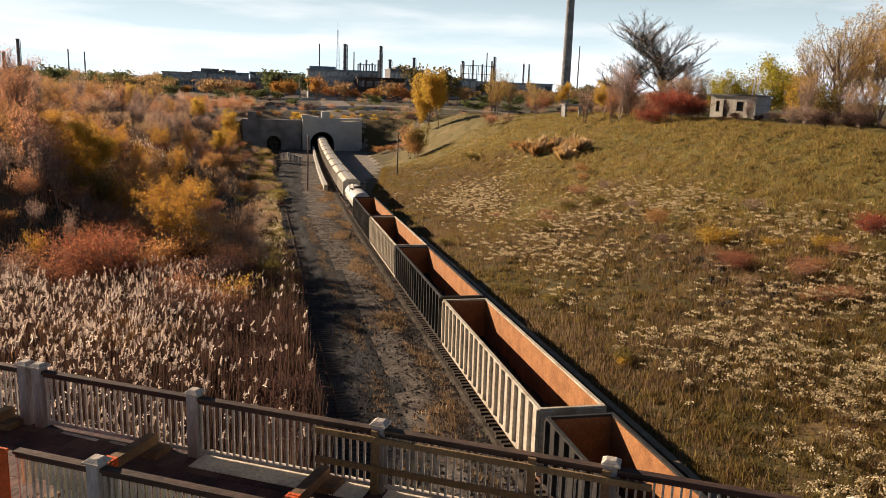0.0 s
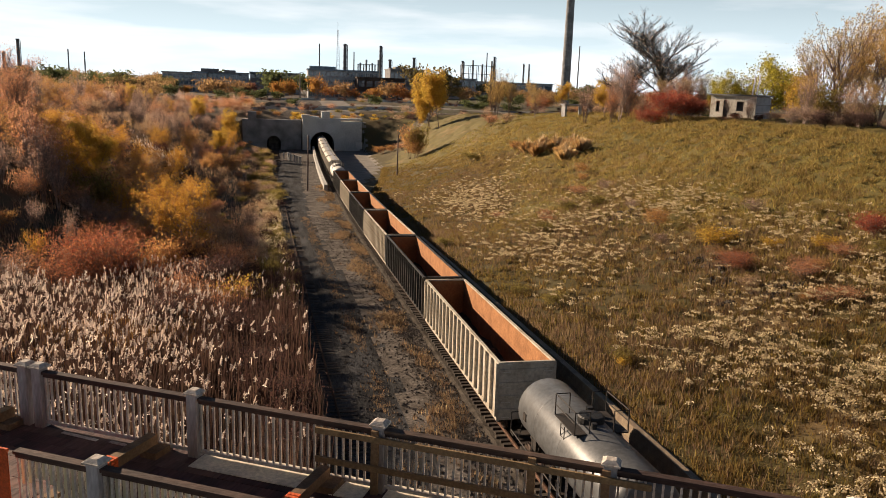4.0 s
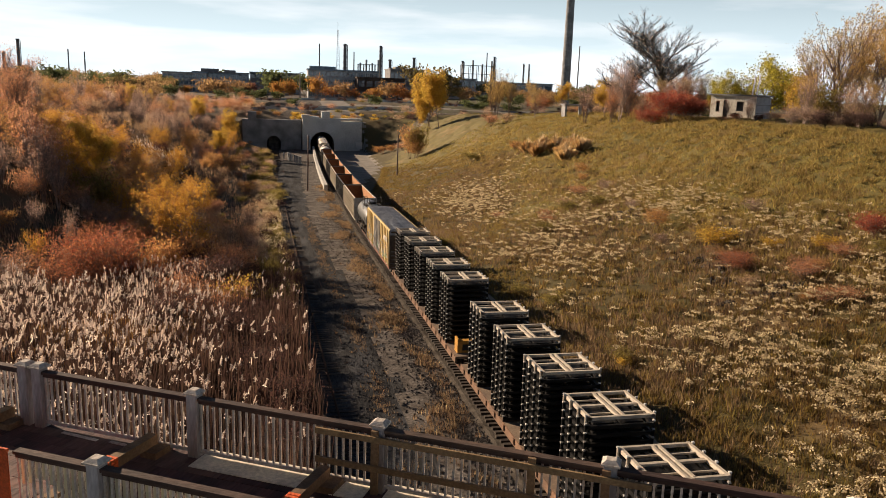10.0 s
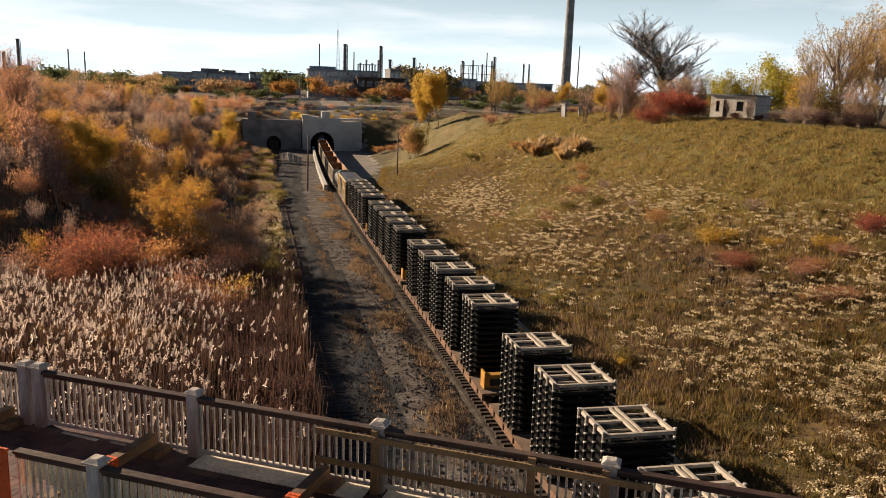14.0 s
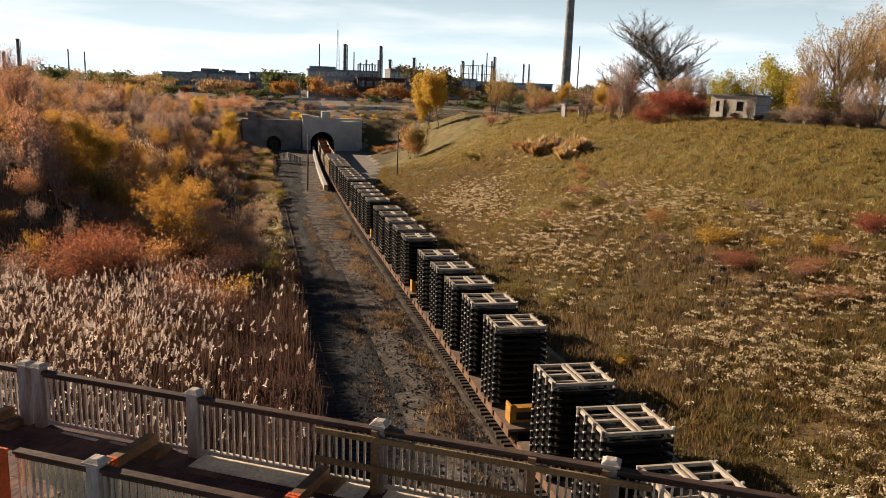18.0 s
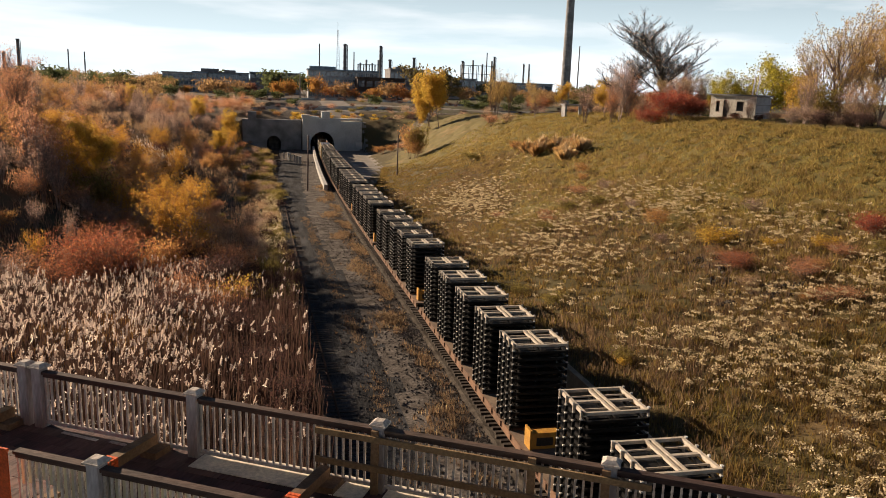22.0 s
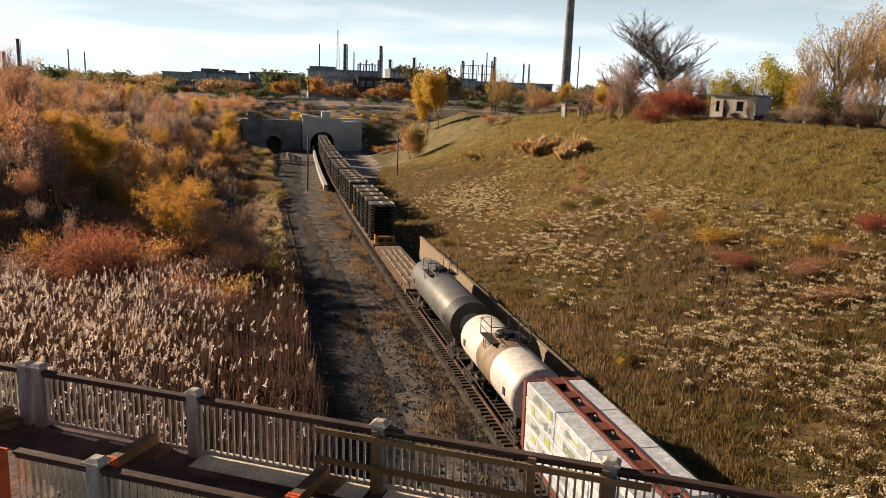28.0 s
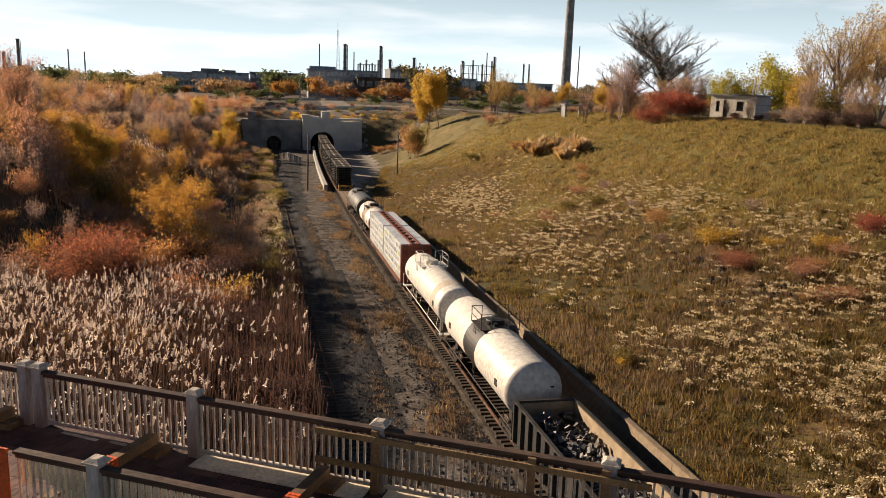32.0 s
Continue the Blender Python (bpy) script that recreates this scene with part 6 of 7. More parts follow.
def grasses():
    x, y, u = east_points(18000, 14, 215, 4, 64, 1.45)
    x, y = np.repeat(x, 5) + rg.normal(0, 0.40, 90000), np.repeat(y, 5) + rg.normal(0, 0.30, 90000)
    x = np.maximum(x, 3.9)
    up = x - 4.7 * (np.maximum(0.0, y - 90.0) / 200.0) ** 1.7 + rg.normal(0, 3.0, len(x)) > 25 + 8 * np.sin(y * 0.05)
    v, f = blades(0, on_ground(x[~up], y[~up]), 0.42, 0.030, 0.5, 5)
    stuff("bank_grass", "rough olive and tawny grass on the cutting slope", "grass", v, f, L_GRASS)
    v, f = blades(0, on_ground(x[up], y[up]), 0.36, 0.035, 0.7, 4)
    stuff("upper_bank_grass", "sunlit yellow-green grass on the upper slope", "grass", v, f, L_UPGRASS)
    x, y, u = east_points(60000, 14, 150, 4, 42, 1.5)
    keep = rg.random(len(x)) < patchy(x, y, 0.12, 2.0) * (1 - 0.8 * sm(26, 40, u))
    x, y = x[keep], y[keep]
    v, f = blades(0, on_ground(x, y), 0.58, 0.024, 0.38, 4)
    stuff("dry_weeds", "dry brown weed stalks on the lower slope", "weeds", v, f, L_WEED)
    # pale seed heads in drifts
    x, y, u = east_points(34000, 16, 165, 4.5, 36, 1.25)
    drift = 0.10 + patchy(x, y, 0.22, 0.7) * patchy(x, y, 0.075, 3.1) * 1.9
    keep = rg.random(len(x)) < np.clip(drift * sm(4.5, 9, u) * (1 - sm(22, 38, u)) * (0.75 + 0.25 * sm(24, 38, y)) * (1 - 0.78 * sm(60, 88, y)) - 0.08, 0, 1) * 0.62
    x, y = x[keep], y[keep]
    for cx, cy, sx, sy, m in ((15.5, 108.0, 2.6, 9.0, 420), (18.5, 118.0, 2.0, 6.0, 200), (26.5, 78.0, 2.5, 5.0, 130), (29.0, 56.0, 1.6, 2.5, 60)):
        x, y = np.concatenate([x, rg.normal(cx, sx, m)]), np.concatenate([y, rg.normal(cy, sy, m)])
    p = on_ground(x, y)
    top = p + np.stack([rg.normal(0, 0.12, len(x)), rg.normal(0, 0.12, len(x)), rg.uniform(0.7, 1.15, len(x))], 1)
    c = np.repeat(top, 20, 0) + rg.normal(size=(len(top) * 20, 3)) * np.array([0.13, 0.13, 0.04])
    v, f = leaf_soup(c, 0.066)
    stuff("seed_heads", "cream white fluffy seed heads of goldenrod on the slope", "wildflowers", v, f, L_SEED)
    v, f = blades(0, p, 0.95, 0.016, 0.06, 2)
    stuff("seed_stalks", "brown stalks under pale seed heads", "weeds", v, f, L_STEM_SHADE)
    # and thinner drifts along the siding
    y = 58 + 130 * rg.random(2600)
    x = np.array([side_x(b) for b in y]) - rg.uniform(2.0, 5.5, 2600)
    keep = rg.random(2600) < patchy(x, y, 0.3, 1.7) ** 1.3
    p = on_ground(x[keep], y[keep])
    top = p + np.stack([rg.normal(0, 0.1, len(p)), rg.normal(0, 0.1, len(p)), rg.uniform(0.9, 2.0, len(p))], 1)
    c = np.repeat(top, 8, 0) + rg.normal(size=(len(top) * 8, 3)) * np.array([0.13, 0.13, 0.10])
    v, f = leaf_soup(c, 0.08)
    stuff("siding_seed_heads", "pale seed heads in the growth beside the siding", "wildflowers", v, f, L_SEED)
    # tussocks combed over by the wind on the upper slope
    x, y, u = east_points(3600, 40, 190, 24, 62, 1.2)
    c = on_ground(np.repeat(x, 26) + rg.normal(0, 0.34, len(x) * 26), np.repeat(y, 26) + rg.normal(0, 0.20, len(x) * 26))
    v, f = blades(0, c, 0.62, 0.035, 0.7, 1)
    stuff("grass_tussocks", "tawny tussocks of long grass on the upper slope", "grass", v, f, L_TUSS)
    # tan plume grass clumps half way up
    cl = []
    lean = []
    for k, (cx, cy) in enumerate(((35.6, 137.0), (33.8, 139.5), (36.3, 131.5), (35.4, 125.0), (36.8, 121.5), (33.6, 133.0), (37.6, 126.5), (34.0, 120.5))):
        a = rg.uniform(0, 2 * np.pi, 190)
        q = np.sqrt(rg.random(190)) * 0.7
        base = on_ground(cx + np.cos(a) * q, cy + np.sin(a) * q)
        out = np.stack([np.cos(a) * q * 2.2, np.sin(a) * q * 2.2, rg.uniform(1.9, 2.9, 190) * (1.25 - 0.95 * q)], 1)
        mid = base + out * np.array([0.45, 0.45, 0.75])
        w = np.stack([np.sin(a), -np.cos(a), 0 * a], 1) * 0.05
        lean.append(np.stack([base - w * 0.5, base + w * 0.5, mid + w, base + out, mid - w], 1).reshape(-1, 3))
    v = np.concatenate(lean)
    stuff("plume_grass", "tan rounded clumps of tall plume grass on the slope", "grass", v, np.arange(len(v)).reshape(-1, 5), L_PLUMEGRASS)
    # weeds between the tracks
    y = 22 + 150 * rg.random(9000) ** 1.4
    x = -3.0 + 2.2 * rg.normal(0, 0.33, 9000) + 1.0 * np.sin(y * 0.3) + 4.7 * (np.maximum(0.0, y - 90.0) / 200.0) ** 1.7
    keep = (rg.random(9000) < patchy(x, y, 0.35, 1.0) ** 1.5 * 1.0 * (0.55 + 0.65 * sm(40, 70, y))) & (x < -1.9 + 4.7 * (np.maximum(0.0, y - 90.0) / 200.0) ** 1.7)
    v, f = blades(0, on_ground(x[keep], y[keep]), 0.40, 0.02, 0.5, 9)
    stuff("trackside_weeds", "brown dry weeds on the gravel between the tracks", "weeds", v, f, L_WEED)
    pick = np.where(keep)[0][::3]
    v, f = blades(0, on_ground(x[pick] + 0.2, y[pick]), 0.34, 0.02, 0.5, 7)
    stuff("trackside_straw", "straw-coloured tufts on the gravel between the tracks", "weeds", v, f, L_STRAW)
    y = 24 + 95 * rg.random(1500)
    x = side_line(y) + 1.9 + 0.35 * rg.normal(size=1500)
    keep = rg.random(1500) < patchy(x, y, 0.25, 2.6)
    v, f = blades(0, on_ground(x[keep], y[keep]), 0.26, 0.018, 0.6, 7)
    stuff("road_weeds", "thin brown weeds along the middle of the cinder road", "weeds", v, f, L_WEED)
    y = 22 + 210 * rg.random(6000) ** 1.3
    x = np.array([side_x(b) for b in y]) - 2.0 - np.abs(rg.normal(0, 1.0, 6000))
    v, f = blades(0, on_ground(x, y), 0.6, 0.025, 0.35, 5)
    stuff("siding_grass", "olive and straw grass along the disused siding", "grass", v, f, L_OLIVE)
    # woodland floor
    x, y = -13 - 52 * rg.random(26000), 30 + 230 * rg.random(26000) ** 1.4
    v, f = blades(0, on_ground(x, y), 0.9, 0.03, 0.3, 4)
    stuff("scrub_undergrowth", "dense brown undergrowth beneath the scrub", "undergrowth", v, f, L_BROWN)


def reeds():
    n = 40000
    y = 18 + 56 * rg.random(n)
    x = -9.8 - 36 * rg.random(n)
    edge = 73 + 0.35 * (x + 12) + 3 * np.sin(x * 0.5)
    lim = side_line(y) - 1.7 - 0.5 * np.abs(np.sin(y * 0.9))
    keep = (y < np.minimum(edge, 71)) & (x < lim) & (y > 19 - 0.1 * (x + 12))
    x, y = x[keep], y[keep]
    # thinner and lower towards the siding
    d = sm(-12, -20, x)
    keep = rg.random(len(x)) < 0.85 - 0.5 * sm(-17.5, -14.5, x)
    x, y, d = x[keep], y[keep], d[keep]
    ex, ey = rg.normal(-33.0, 2.4, 1500), rg.normal(145.0, 6.0, 1500)
    x, y, d = np.concatenate([x, ex]), np.concatenate([y, ey]), np.concatenate([d, np.ones(1500)])
    p = on_ground(x, y)
    h = rg.uniform(2.4, 3.7, len(x))
    sway = np.stack([rg.normal(0.15, 0.15, len(x)), rg.normal(-0.1, 0.15, len(x)), h], 1)
    top = p + sway
    m = len(x)
    w = np.array([0.018, 0.0, 0.0])
    sv = np.stack([p - w, p + w, top + w * 0.5, top - w * 0.5], 1).reshape(-1, 3)
    stuff("reed_stems", "dense brown stems of a reed bed", "reeds", sv, np.arange(4 * m).reshape(-1, 4), L_STEM_SHADE)
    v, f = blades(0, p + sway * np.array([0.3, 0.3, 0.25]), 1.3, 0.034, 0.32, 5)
    stuff("reed_leaves", "long dry reed leaves", "reeds", v, f, L_STEM_SHADE)
    # fewer pale plumes towards the siding stand in for the shade there
    has = rg.random(m) < 0.06 + 0.16 * sm(-13.5, -21, x)
    t2 = top[has]
    k = len(t2)
    # each plume a nodding spindle of five sides with a ragged skirt of fluff
    ln, wd, a0 = rg.uniform(0.34, 0.58, k), rg.uniform(0.03, 0.06, k), rg.uniform(0, 6.28, k)
    nod = np.stack([rg.normal(0.16, 0.16, k), rg.normal(-0.12, 0.16, k), np.ones(k)], 1)
    nod /= np.linalg.norm(nod, axis=1)[:, None]
    rings = []
    for s, wide in ((-0.45, 0.30), (-0.12, 1.0), (0.25, 0.75)):
        for i in range(5):
            a = a0 + i * 1.2566
            jag = rg.uniform(0.5, 1.5, k)
            rings.append(t2 + nod * (ln * (s + 0.45))[:, None] + np.stack([np.cos(a), np.sin(a), 0 * a], 1) * (wd * wide * jag)[:, None])
    rings.append(t2 + nod * (ln * 1.05)[:, None])
    v = np.stack(rings, 1).reshape(-1, 3)
    tri = []
    for q in (0, 5):
        for i in range(5):
            n = (i + 1) % 5
            tri += [(q + i, q + n, q + 5 + n), (q + i, q + 5 + n, q + 5 + i)]
    tri += [(10 + i, 10 + (i + 1) % 5, 15) for i in range(5)]
    f = (np.arange(k)[:, None, None] * 16 + np.array(tri)[None]).reshape(-1, 3)
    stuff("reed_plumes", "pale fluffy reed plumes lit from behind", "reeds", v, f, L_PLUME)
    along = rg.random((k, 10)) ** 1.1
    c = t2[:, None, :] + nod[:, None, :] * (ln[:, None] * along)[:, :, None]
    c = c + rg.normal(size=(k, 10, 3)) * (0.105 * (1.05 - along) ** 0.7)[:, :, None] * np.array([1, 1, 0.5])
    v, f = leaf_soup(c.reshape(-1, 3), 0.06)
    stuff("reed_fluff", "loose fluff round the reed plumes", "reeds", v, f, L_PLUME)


def golden_grass():
    x, y = rg.normal(-22.5, 2.6, 1500), rg.normal(53.5, 2.0, 1500)
    v, f = blades(0, on_ground(x, y) + np.array([0, 0, 1.2]), 1.1, 0.03, 0.3, 8)
    stuff("golden_reeds", "golden brown grass within the reed bed", "grass", v, f, L_GOLDGRASS)


def stones():
    """Loose ballast stones beside the main track and on the road's shoulder."""
    n = 11000
    y = 23 + 95 * rg.random(n) ** 1.5
    x = np.where(rg.random(n) < 0.6, rg.normal(-2.4, 0.8, n), rg.uniform(-8.2, -1.6, n))
    keep = (x < -1.62)
    x, y = x[keep], y[keep]
    # rubble lying on the slope
    for cx, cy, sx, sy, m in ((20.4, 54.0, 0.7, 2.0, 240), (19.2, 44.6, 1.3, 0.9, 280), (22.6, 74.3, 1.4, 1.2, 170), (18.6, 49.0, 0.6, 1.2, 90)):
        x, y = np.concatenate([x, rg.normal(cx, sx, m)]), np.concatenate([y, rg.normal(cy, sy, m)])
    c = on_ground(x, y) + np.array([0, 0, 0.05])
    k = len(c)
    s = rg.uniform(0.03, 0.11, (k, 1, 1)) * np.where(x > 10, 2.2, 1.0)[:, None, None] * rg.uniform(0.6, 1.3, (k, 6, 1))
    dirs = np.array([[1, 0, 0], [0, 1, 0], [-1, 0, 0], [0, -1, 0], [0, 0, 0.8], [0, 0, -0.8]])
    a = rg.uniform(0, 6.28, k)
    rot = np.stack([np.stack([np.cos(a), -np.sin(a), 0 * a], 1), np.stack([np.sin(a), np.cos(a), 0 * a], 1), np.stack([0 * a, 0 * a, 1 + 0 * a], 1)], 1)
    v = c[:, None, :] + np.einsum("kij,pj->kpi", rot, dirs) * s
    tri = np.array([[0, 1, 4], [1, 2, 4], [2, 3, 4], [3, 0, 4], [1, 0, 5], [2, 1, 5], [3, 2, 5], [0, 3, 5]])
    f = (np.arange(k)[:, None, None] * 6 + tri[None]).reshape(-1, 3)
    stuff("loose_stones", "loose grey and rust-stained ballast stones", "stones", v.reshape(-1, 3), f, M_STONE)


grasses()
reeds()
golden_grass()
stones()

# ---- the hut on the bank, poles, and the town and plant on the skyline ----
def far_ground(x, y):
    return gz(x, y) - 0.3


def hut():
    m = Matrix.Translation((82.0, 146.0, gz(83.0, 146.0) - 0.2)) @ Matrix.Diagonal((1, 1, 1.22, 1)) @ Matrix.Rotation(-1.0, 4, "Z")
    t = thing("derelict_hut", "derelict pale hut with broken wall openings and a flat roof", "hut", m)
    part("wall", boxes((-6.2, -5.0, -2.5, -2.3, 0, 4.0), (-4.2, -3.4, -2.5, -2.3, 0, 4.0), (-2.7, -0.6, -2.5, -2.3, 0, 4.0), (0.9, 3.4, -2.5, -2.3, 0, 4.0), (-5.0, -4.2, -2.5, -2.3, 3.1, 4.0), (-5.0, -4.2, -2.5, -2.3, 0, 1.3), (-3.4, -2.7, -2.5, -2.3, 3.3, 4.0), (-0.6, 0.9, -2.5, -2.3, 3.1, 4.0), (-0.6, 0.9, -2.5, -2.3, 0, 1.5)), M_SHED, t)
    part("wall", boxes((3.2, 3.4, -2.3, 4.6, 0, 3.9)), M_SHED_SHADE, t, "panelled end wall with blue-grey shade in its colour")
    for z in (1.3, 2.6):
        part("wall_joint", boxes((3.4, 3.43, -2.3, 4.6, z - 0.04, z + 0.04)), M_CONC_DARK, t)
    part("wall", boxes((-6.2, -6.0, -2.3, 4.6, 0, 4.0)), M_SHED, t)
    part("wall", boxes((-6.0, 3.2, 4.4, 4.6, 0, 4.0)), M_SHED, t)
    part("roof", boxes((-6.6, 3.8, -2.9, 5.0, 4.0, 4.25)), M_CONC_DARK, t)
    part("inner_wall", boxes((-6.0, 3.2, 0.4, 0.5, 0, 4.0)), M_CONC_DARK, t)
    for x in (2.0, 2.9):
        part("vent_pipe", tubes(((x, -1.5, 4.2), (x + 0.3, -1.5, 7.2), 0.16)), M_CHROME, t)
    s = thing("shelter", "small flat-roofed shelter with pale post on the slope", "shelter", Matrix.Translation((56.0, 171.0, gz(56.0, 171.0))))
    part("roof", boxes((-4, 3, -1.5, 1.5, 2.3, 2.6)), M_CONC_DARK, s)
    part("post", boxes((-0.4, 0.3, -1.0, -0.6, -0.2, 2.3)), M_CONC, s)
    part("wall", boxes((-3.8, -3.4, -1.2, 1.2, -0.3, 2.3), (2.4, 2.8, -1.2, 1.2, -0.3, 2.3)), M_CONC_DARK, s)


def utility_poles():
    for x, y, h in ((-6.0, 157.0, 11.4), (16.3, 184.6, 10.2)):
        t = thing("utility_pole", "dark wooden utility pole beside the tracks", "pole", Matrix.Translation((x, y, gz(x, y) - 0.4)))
        part("shaft", tubes(((0, 0, 0), (0.12, 0, h), 0.19, 0.13), seg=10), M_TRUNK, t)
        part("cap", tubes(((0.12, 0, h), (0.12, 0, h + 0.12), 0.15, 0.05), seg=8), M_ROOF, t)
    # concrete stubs near the old portal
    for k in range(7):
        x, y = -9.2 + 0.7 * k + random.uniform(-0.3, 0.3), 250 - 4.0 * k
        b = thing("bollard", "weathered pale concrete stub post", "bollard", spot(x, y, 1.0, 1.0, 0.2 * k), "stub posts")
        part("shaft", boxes((-0.28, 0.28, -0.28, 0.28, -0.2, 2.0)), M_CONC, b)
        part("top", boxes((-0.32, 0.32, -0.32, 0.32, 2.0, 2.15)), M_CONC, b)


def block_building(name, label, x, y, w, d, h, wall, floors, bays, band=None, roof_box=None, turn=0.0):
    z = far_ground(x, y)
    t = thing(name, label, "building", Matrix.Translation((x, y, z)) @ Matrix.Rotation(turn, 4, "Z"))
    part("wall", boxes((-w / 2, w / 2, -d / 2, d / 2, 0, h)), wall, t)
    part("roof", boxes((-w / 2 - 0.6, w / 2 + 0.6, -d / 2 - 0.6, d / 2 + 0.6, h, h + 0.8)), band or wall, t)
    pw, ph = w / bays, h / floors
    win = mesh_of(boxes((-pw * 0.36, pw * 0.36, -0.12, 0.0, -ph * 0.27, ph * 0.27)), "window", M_GLASS)
    for j in range(floors):
        for i in range(bays):
            part("window", win, None, t, at=Matrix.Translation((-w / 2 + pw * (i + 0.5), -d / 2, ph * (j + 0.52))))
    for bx0, bx1, bh in roof_box or ():
        part("roof_block", boxes((bx0, bx1, -d / 4, d / 4, h + 0.8, h + 0.8 + bh)), band or wall, t)
    return t


def town():
    block_building("flat_office", "low tan flat-roofed office wing", -74.0, 562, 20, 18, 12.0, M_WHITEBLD, 3, 6, M_CONC_DARK)
    block_building("office_building", "long low blue-grey glazed office block", -46.5, 560, 35, 20, 13.4, M_BLUECLAD, 3, 14, M_STEEL_FAR, ((-13, -2, 2.0), (2, 9, 1.4)))
    block_building("glazed_block", "pale glazed corner block", -59.5, 546, 9, 10, 12.6, M_WHITEBLD, 3, 4, M_BLUECLAD)
    block_building("office_building", "grey office block half hidden by trees", -11.0, 575, 34, 18, 14.5, M_STEEL_FAR, 3, 10, M_CONC_DARK)
    block_building("office_building", "pale office block with a long dark window band", 27.0, 470, 40, 18, 15.6, M_WHITEBLD, 4, 16, M_BLUECLAD, ((-19, -4, 1.6),))
    block_building("brick_block", "dark brick block behind orange trees", 47.0, 452, 27, 14, 12.0, M_BRICK, 2, 6)
    block_building("industrial_hall", "low grey industrial hall", 88, 620, 26, 30, 21.5, M_STEEL_FAR, 2, 8, M_CONC_DARK, ((-8, 0, 1.6),))
    block_building("industrial_hall", "low grey industrial hall", 126, 640, 44, 30, 16, M_WHITEBLD, 2, 8, None, ((-8, 4, 2.0),))
    block_building("industrial_hall", "low grey industrial hall", 195, 700, 80, 30, 15, M_WHITEBLD, 2, 10)
    # concrete barriers along the roads above the tunnels
    for y, x0, x1, h in ((397.0, -48.0, 98.0, 1.1), (339.0, -18.0, 36.0, 1.0), (327.2, -26.0, 30.0, 0.8)):
        t = thing("road_barrier", "pale concrete barrier along the road above the tunnels", "barrier", kind="structure")
        n = int((x1 - x0) / 4)
        for k in range(n):
            x = x0 + (k + 0.5) * (x1 - x0) / n
            bm = boxes((-(x1 - x0) / n / 2 + 0.02, (x1 - x0) / n / 2 - 0.02, -0.3, 0.3, -0.8, h))
            for v in bm.verts:
                if v.co.z > 0:
                    v.co.y *= 0.5
            part("barrier_block", bm, M_CONC, t, at=Matrix.Translation((x, y + 0.02 * (x - 20), gz(x, y + 0.02 * (x - 20)))))
    t = thing("lamp_post", "slim dark street lamp post", "lamp post", Matrix.Translation((0.6, 405.0, gz(0.6, 405.0))))
    part("shaft", tubes(((0, 0, -0.3), (0, 0, 13.5), 0.32, 0.2), seg=8), M_STEEL_FAR, t)
    part("arm", tubes(((0, 0, 13.3), (2.4, 0, 13.9), 0.14, 0.1), seg=6), M_STEEL_FAR, t)


def column(name, label, x, y, r0, r1, h, rings=5, mat_=None, stair=True):
    t = thing(name, label, "tower", Matrix.Translation((x, y, far_ground(x, y))))
    n = 4 if r0 > 2 else 1
    for k in range(n):
        a, b = r0 + (r1 - r0) * k / n, r0 + (r1 - r0) * (k + 1) / n
        part("shaft_section", tubes(((0, 0, h * k / n), (0, 0, h * (k + 1) / n), a, b), seg=16), mat_ or M_STEEL_FAR, t)
    for k in range(rings):
        z = h * (0.35 + 0.62 * k / max(1, rings - 1))
        part("gallery", tubes(((0, 0, z), (0, 0, z + 0.5), r1 * 1.55), seg=12), M_STEEL_FAR, t)
        part("gallery_rail", tubes(((0, 0, z + 1.5), (0, 0, z + 1.65), r1 * 1.6), seg=12), M_STEEL_FAR, t)
    if stair:
        part("riser_pipe", tubes(((r0 * 1.25, 0, 0), (r0 * 1.25, 0, h * 0.97), r0 * 0.22), seg=6), M_STEEL_FAR, t)
    return t


def lattice_mast(x, y, h, w):
    t = thing("lattice_mast", "thin red-white steel lattice mast", "mast", Matrix.Translation((x, y, far_ground(x, y))))
    bm = bmesh.new()
    for a in (0, 2.094, 4.189):
        tube(bm, (w * math.cos(a), w * math.sin(a), 0), (w * 0.3 * math.cos(a), w * 0.3 * math.sin(a), h), 0.16, 0.10, seg=4)
    part("legs", bm, M_CONC_DARK, t)
    bm = bmesh.new()
    n = 16
    for k in range(n):
        for i in range(3):
            a, b = i * 2.094, ((i + 1) % 3) * 2.094
            k0, k1 = k / n, (k + 1) / n
            w0, w1 = w * (1 - 0.7 * k0), w * (1 - 0.7 * k1)
            tube(bm, (w0 * math.cos(a), w0 * math.sin(a), h * k0), (w1 * math.cos(b), w1 * math.sin(b), h * k1), 0.09, seg=3, caps=False)
    part("bracing", bm, M_CONC_DARK, t)
    part("aerial", tubes(((0, 0, h), (0, 0, h * 1.12), 0.08), seg=5), M_CONC_DARK, t)


def rack(x, y, w, h, label):
    t = thing("process_rack", label, "industrial plant", Matrix.Translation((x, y, far_ground(x, y))))
    for i in range(5):
        for j in (0, 1):
            part("column", boxes((-w / 2 + i * w / 4 - 0.35, -w / 2 + i * w / 4 + 0.35, j * 8 - 0.35, j * 8 + 0.35, 0, h)), M_STEEL_FAR, t)
    for z in (0.45, 0.72, 1.0):
        part("platform", boxes((-w / 2 - 1, w / 2 + 1, -1, 9, h * z - 0.5, h * z)), M_STEEL_FAR, t)
    for k in range(4):
        xx = -w / 2 + 3 + k * (w - 6) / 3
        part("vessel", tubes(((xx, 4, h * 0.45), (xx, 4, h * (1.05 + 0.12 * (k % 2))), 1.3), seg=12), M_WHITEBLD, t)


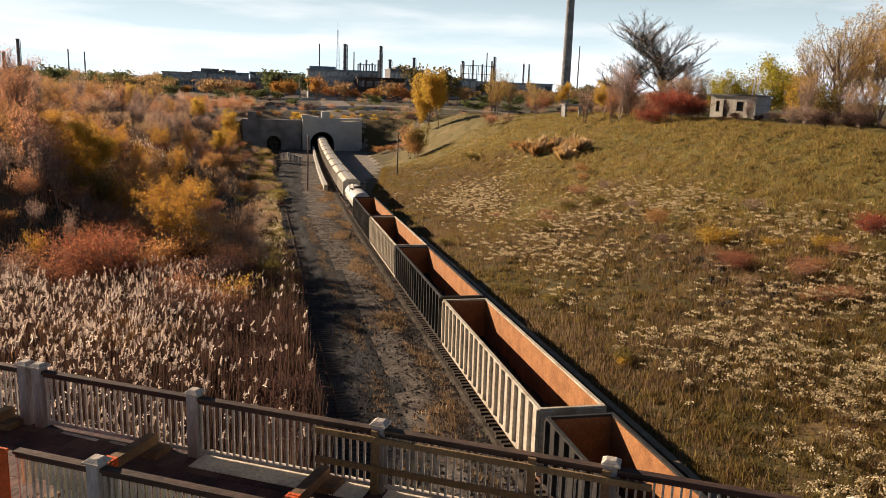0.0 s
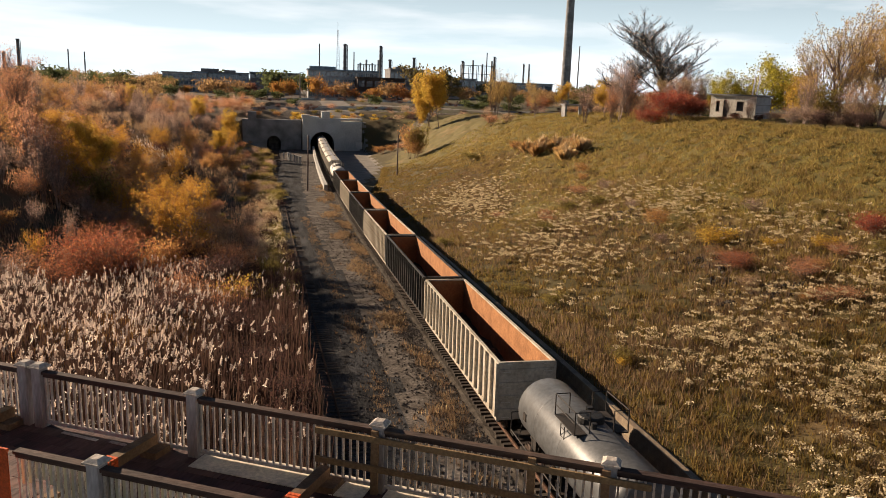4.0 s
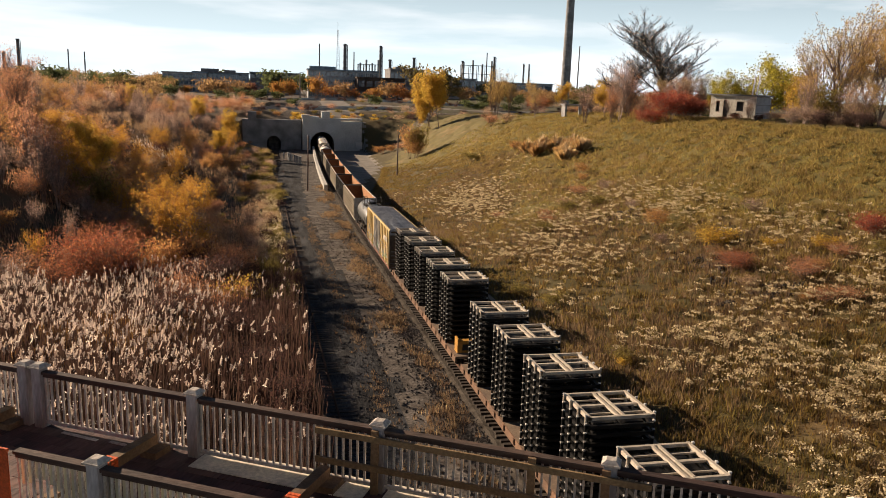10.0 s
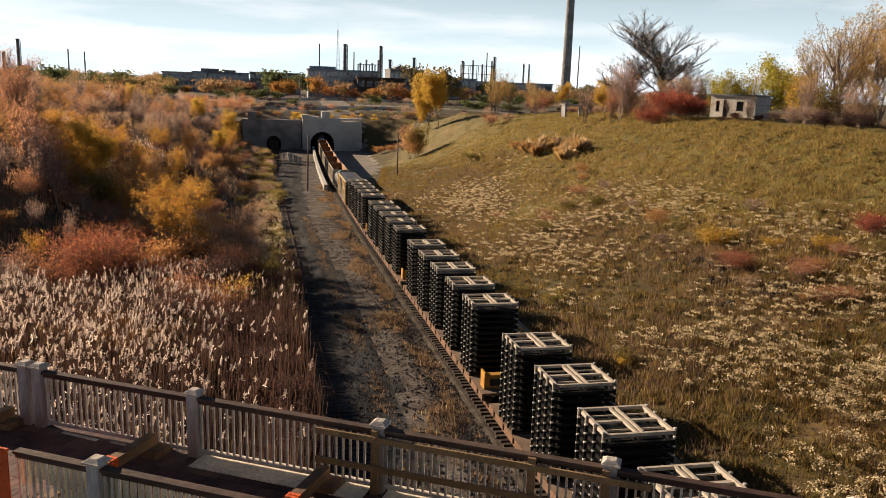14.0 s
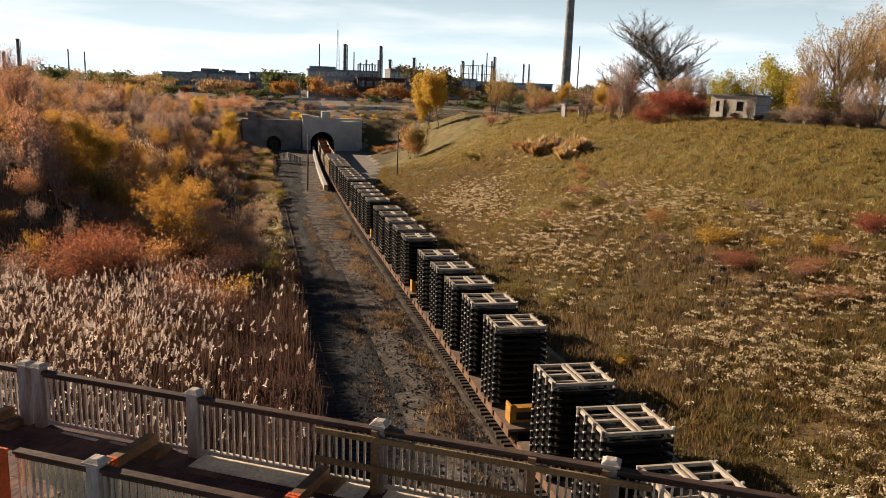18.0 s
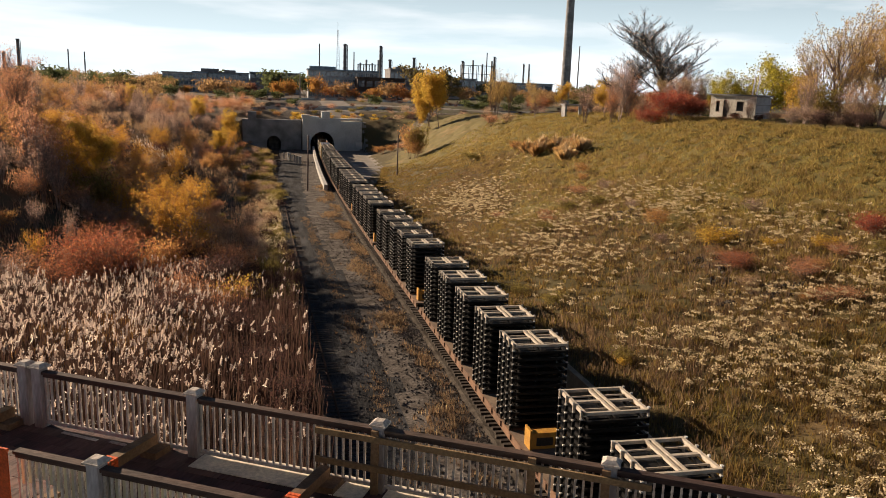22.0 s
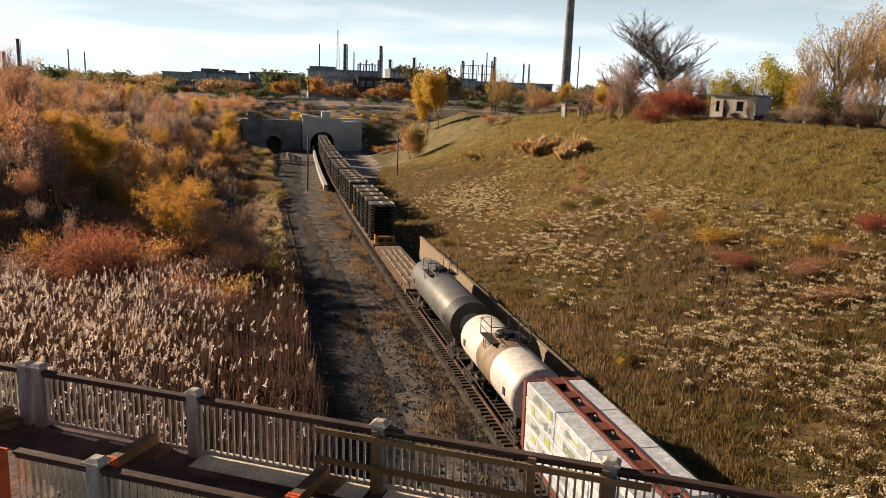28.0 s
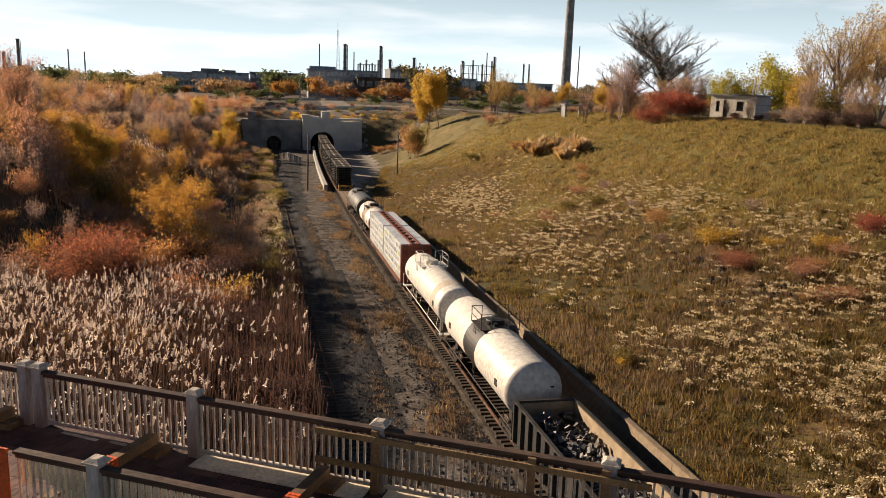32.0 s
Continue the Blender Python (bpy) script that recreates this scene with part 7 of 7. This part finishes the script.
def plant_works():
    column("chimney_stack", "tall grey concrete chimney stack", 163.0, 463.0, 2.9, 2.2, 78.0, 0, M_CONC_DARK, False)
    # far processing columns, at about 1100 m
    for px, r, h, rg_ in ((-320, 3.6, 49, 3), (-337, 3.2, 33, 3), (82, 4.2, 62, 6), (130, 3.4, 61, 7), (143, 3.6, 43, 3), (176, 3.6, 47, 3), (244.5, 3.2, 46, 4), (290, 3.0, 53, 4), (333, 1.8, 46, 2), (341, 1.8, 46, 2)):
        column("distillation_column", "slender steel process column with galleries", px, 1080.0, r * 0.62, r * 0.5, h, rg_)
    for px, h in ((-263, 40), (-244, 37), (48, 60), (94, 52), (279, 58), (415, 73)):
        column("flare_stack", "thin steel flare stack on the skyline", px, 1080.0, 1.0, 0.7, h, 0, None, False)
    lattice_mast(37.7, 640.0, 50.0, 2.2)
    rack(113, 1060, 30, 36, "pipe rack with vessels on the skyline")
    rack(262, 1060, 46, 40, "pipe rack with vessels on the skyline")
    rack(160, 1060, 40, 30, "pipe rack with vessels on the skyline")


hut()
utility_poles()
town()
plant_works()


# ---- timbers and boards on the footbridge ----
def bridge_clutter():
    for s, n0, n1 in ((-0.83, -2.45, -0.06), (2.52, -2.45, -0.06), (-4.0, -2.3, -0.06)):
        a, b = B0 + BD * (s - 0.08) + BN * n0, B0 + BD * s + BN * n1
        d = b - a
        t = thing("timber_brace", "brown squared timber lying across the deck", "timber", Matrix.Translation((a.x, a.y, DECK_Z + 0.10)) @ Matrix.Rotation(math.atan2(d.y, d.x), 4, "Z"))
        part("beam", boxes((0, d.length, -0.09, 0.09, 0.02, 0.20)), M_WOOD_NEW, t)
        part("end_block", boxes((d.length - 0.35, d.length + 0.12, -0.32, 0.0, -0.10, 0.02)), M_WOOD_NEW, t)
        for off in (-0.10, 0.02, 0.10):
            part("orange_tape", boxes((d.length * 0.52 + off, d.length * 0.52 + off + 0.06, -0.105, 0.105, 0.005, 0.215)), M_ORANGE, t)
        part("tape_tail", boxes((d.length * 0.52, d.length * 0.52 + 0.12, -0.13, -0.105, -0.12, 0.14)), M_ORANGE, t)
    for s0, s1, n0, n1 in ((0.14, 2.36, -0.42, 0.24), (2.75, 3.3, -0.42, 0.24), (3.6, 6.6, -0.42, 0.24)):
        bm = boxes((0, s1 - s0, n0, n1, 0.008, 0.026))
        t = part("plywood_sheet", bm, M_PLY, None, at=bridge_m(s0, 0))
        tagged(t, "pale plywood sheet laid on the deck", "board")
    for s, L in ((-2.75, 0.8), (-1.7, 0.35)):
        t = part("broken_slat", boxes((0, L, -0.16, -0.09, 0.006, 0.02)), M_BALUSTER, None, at=bridge_m(s, 0) @ Matrix.Rotation(-0.05, 4, "Z"))
        tagged(t, "pale loose slat on the planks", "board")
    # repair rails of new lumber on the far railing
    t = thing("repair_railing", "raw lumber repair rails fixed along the footbridge railing", "railing", kind="structure")
    for s in (3.42, 5.95, 7.05):
        part("repair_post", boxes((-0.06, 0.06, -0.16, -0.105, -0.02, 1.10)), M_WOOD_NEW, t, at=bridge_m(s, 0))
    for z in (0.92, 0.42):
        part("repair_rail", boxes((-0.9, 4.4, -0.20, -0.16, z, z + 0.10)), M_WOOD_NEW, t, at=bridge_m(3.3, 0))
    # boards behind the near railing, and the orange barrier
    t = thing("side_boards", "pale olive upright boards close behind the near railing", "boards")
    rnd = random.Random(2)
    for k in range(74):
        a = -1.25 + k * 0.128
        low = 0.46 + 0.16 * math.sin(k * 0.6) + rnd.uniform(-0.03, 0.03) if a < 0.15 else 0.02
        part("board", boxes((0.004, 0.098, -0.012, 0.012, low, 0.95 + rnd.uniform(-0.02, 0.01))), M_BOARD, t, at=bridge_m(a, -2.50))
    part("rail", boxes((0.0, 9.4, -0.03, 0.012, 0.86, 0.95)), M_WOOD_RAIL, t, at=bridge_m(-1.25, -2.47))
    d = thing("diagonal_brace", "pale sawn timber leaning behind the near railing", "timber", bridge_m(-0.95, -2.40, DECK_Z + 0.02) @ Matrix.Rotation(-0.62, 4, "Y"))
    part("brace", boxes((0.0, 1.25, -0.03, 0.03, 0.0, 0.09)), M_PLY, d)
    b = thing("barrier_mesh", "orange plastic barrier sheet at the near railing", "barrier", bridge_m(-1.2, -2.78))
    part("sheet", boxes((-1.6, 0.0, -0.012, 0.012, -0.6, 1.16)), M_ORANGE, b)
    part("hem", boxes((-1.6, 0.01, -0.02, 0.02, 1.13, 1.18)), M_ORANGE, b)


bridge_clutter()

motions()
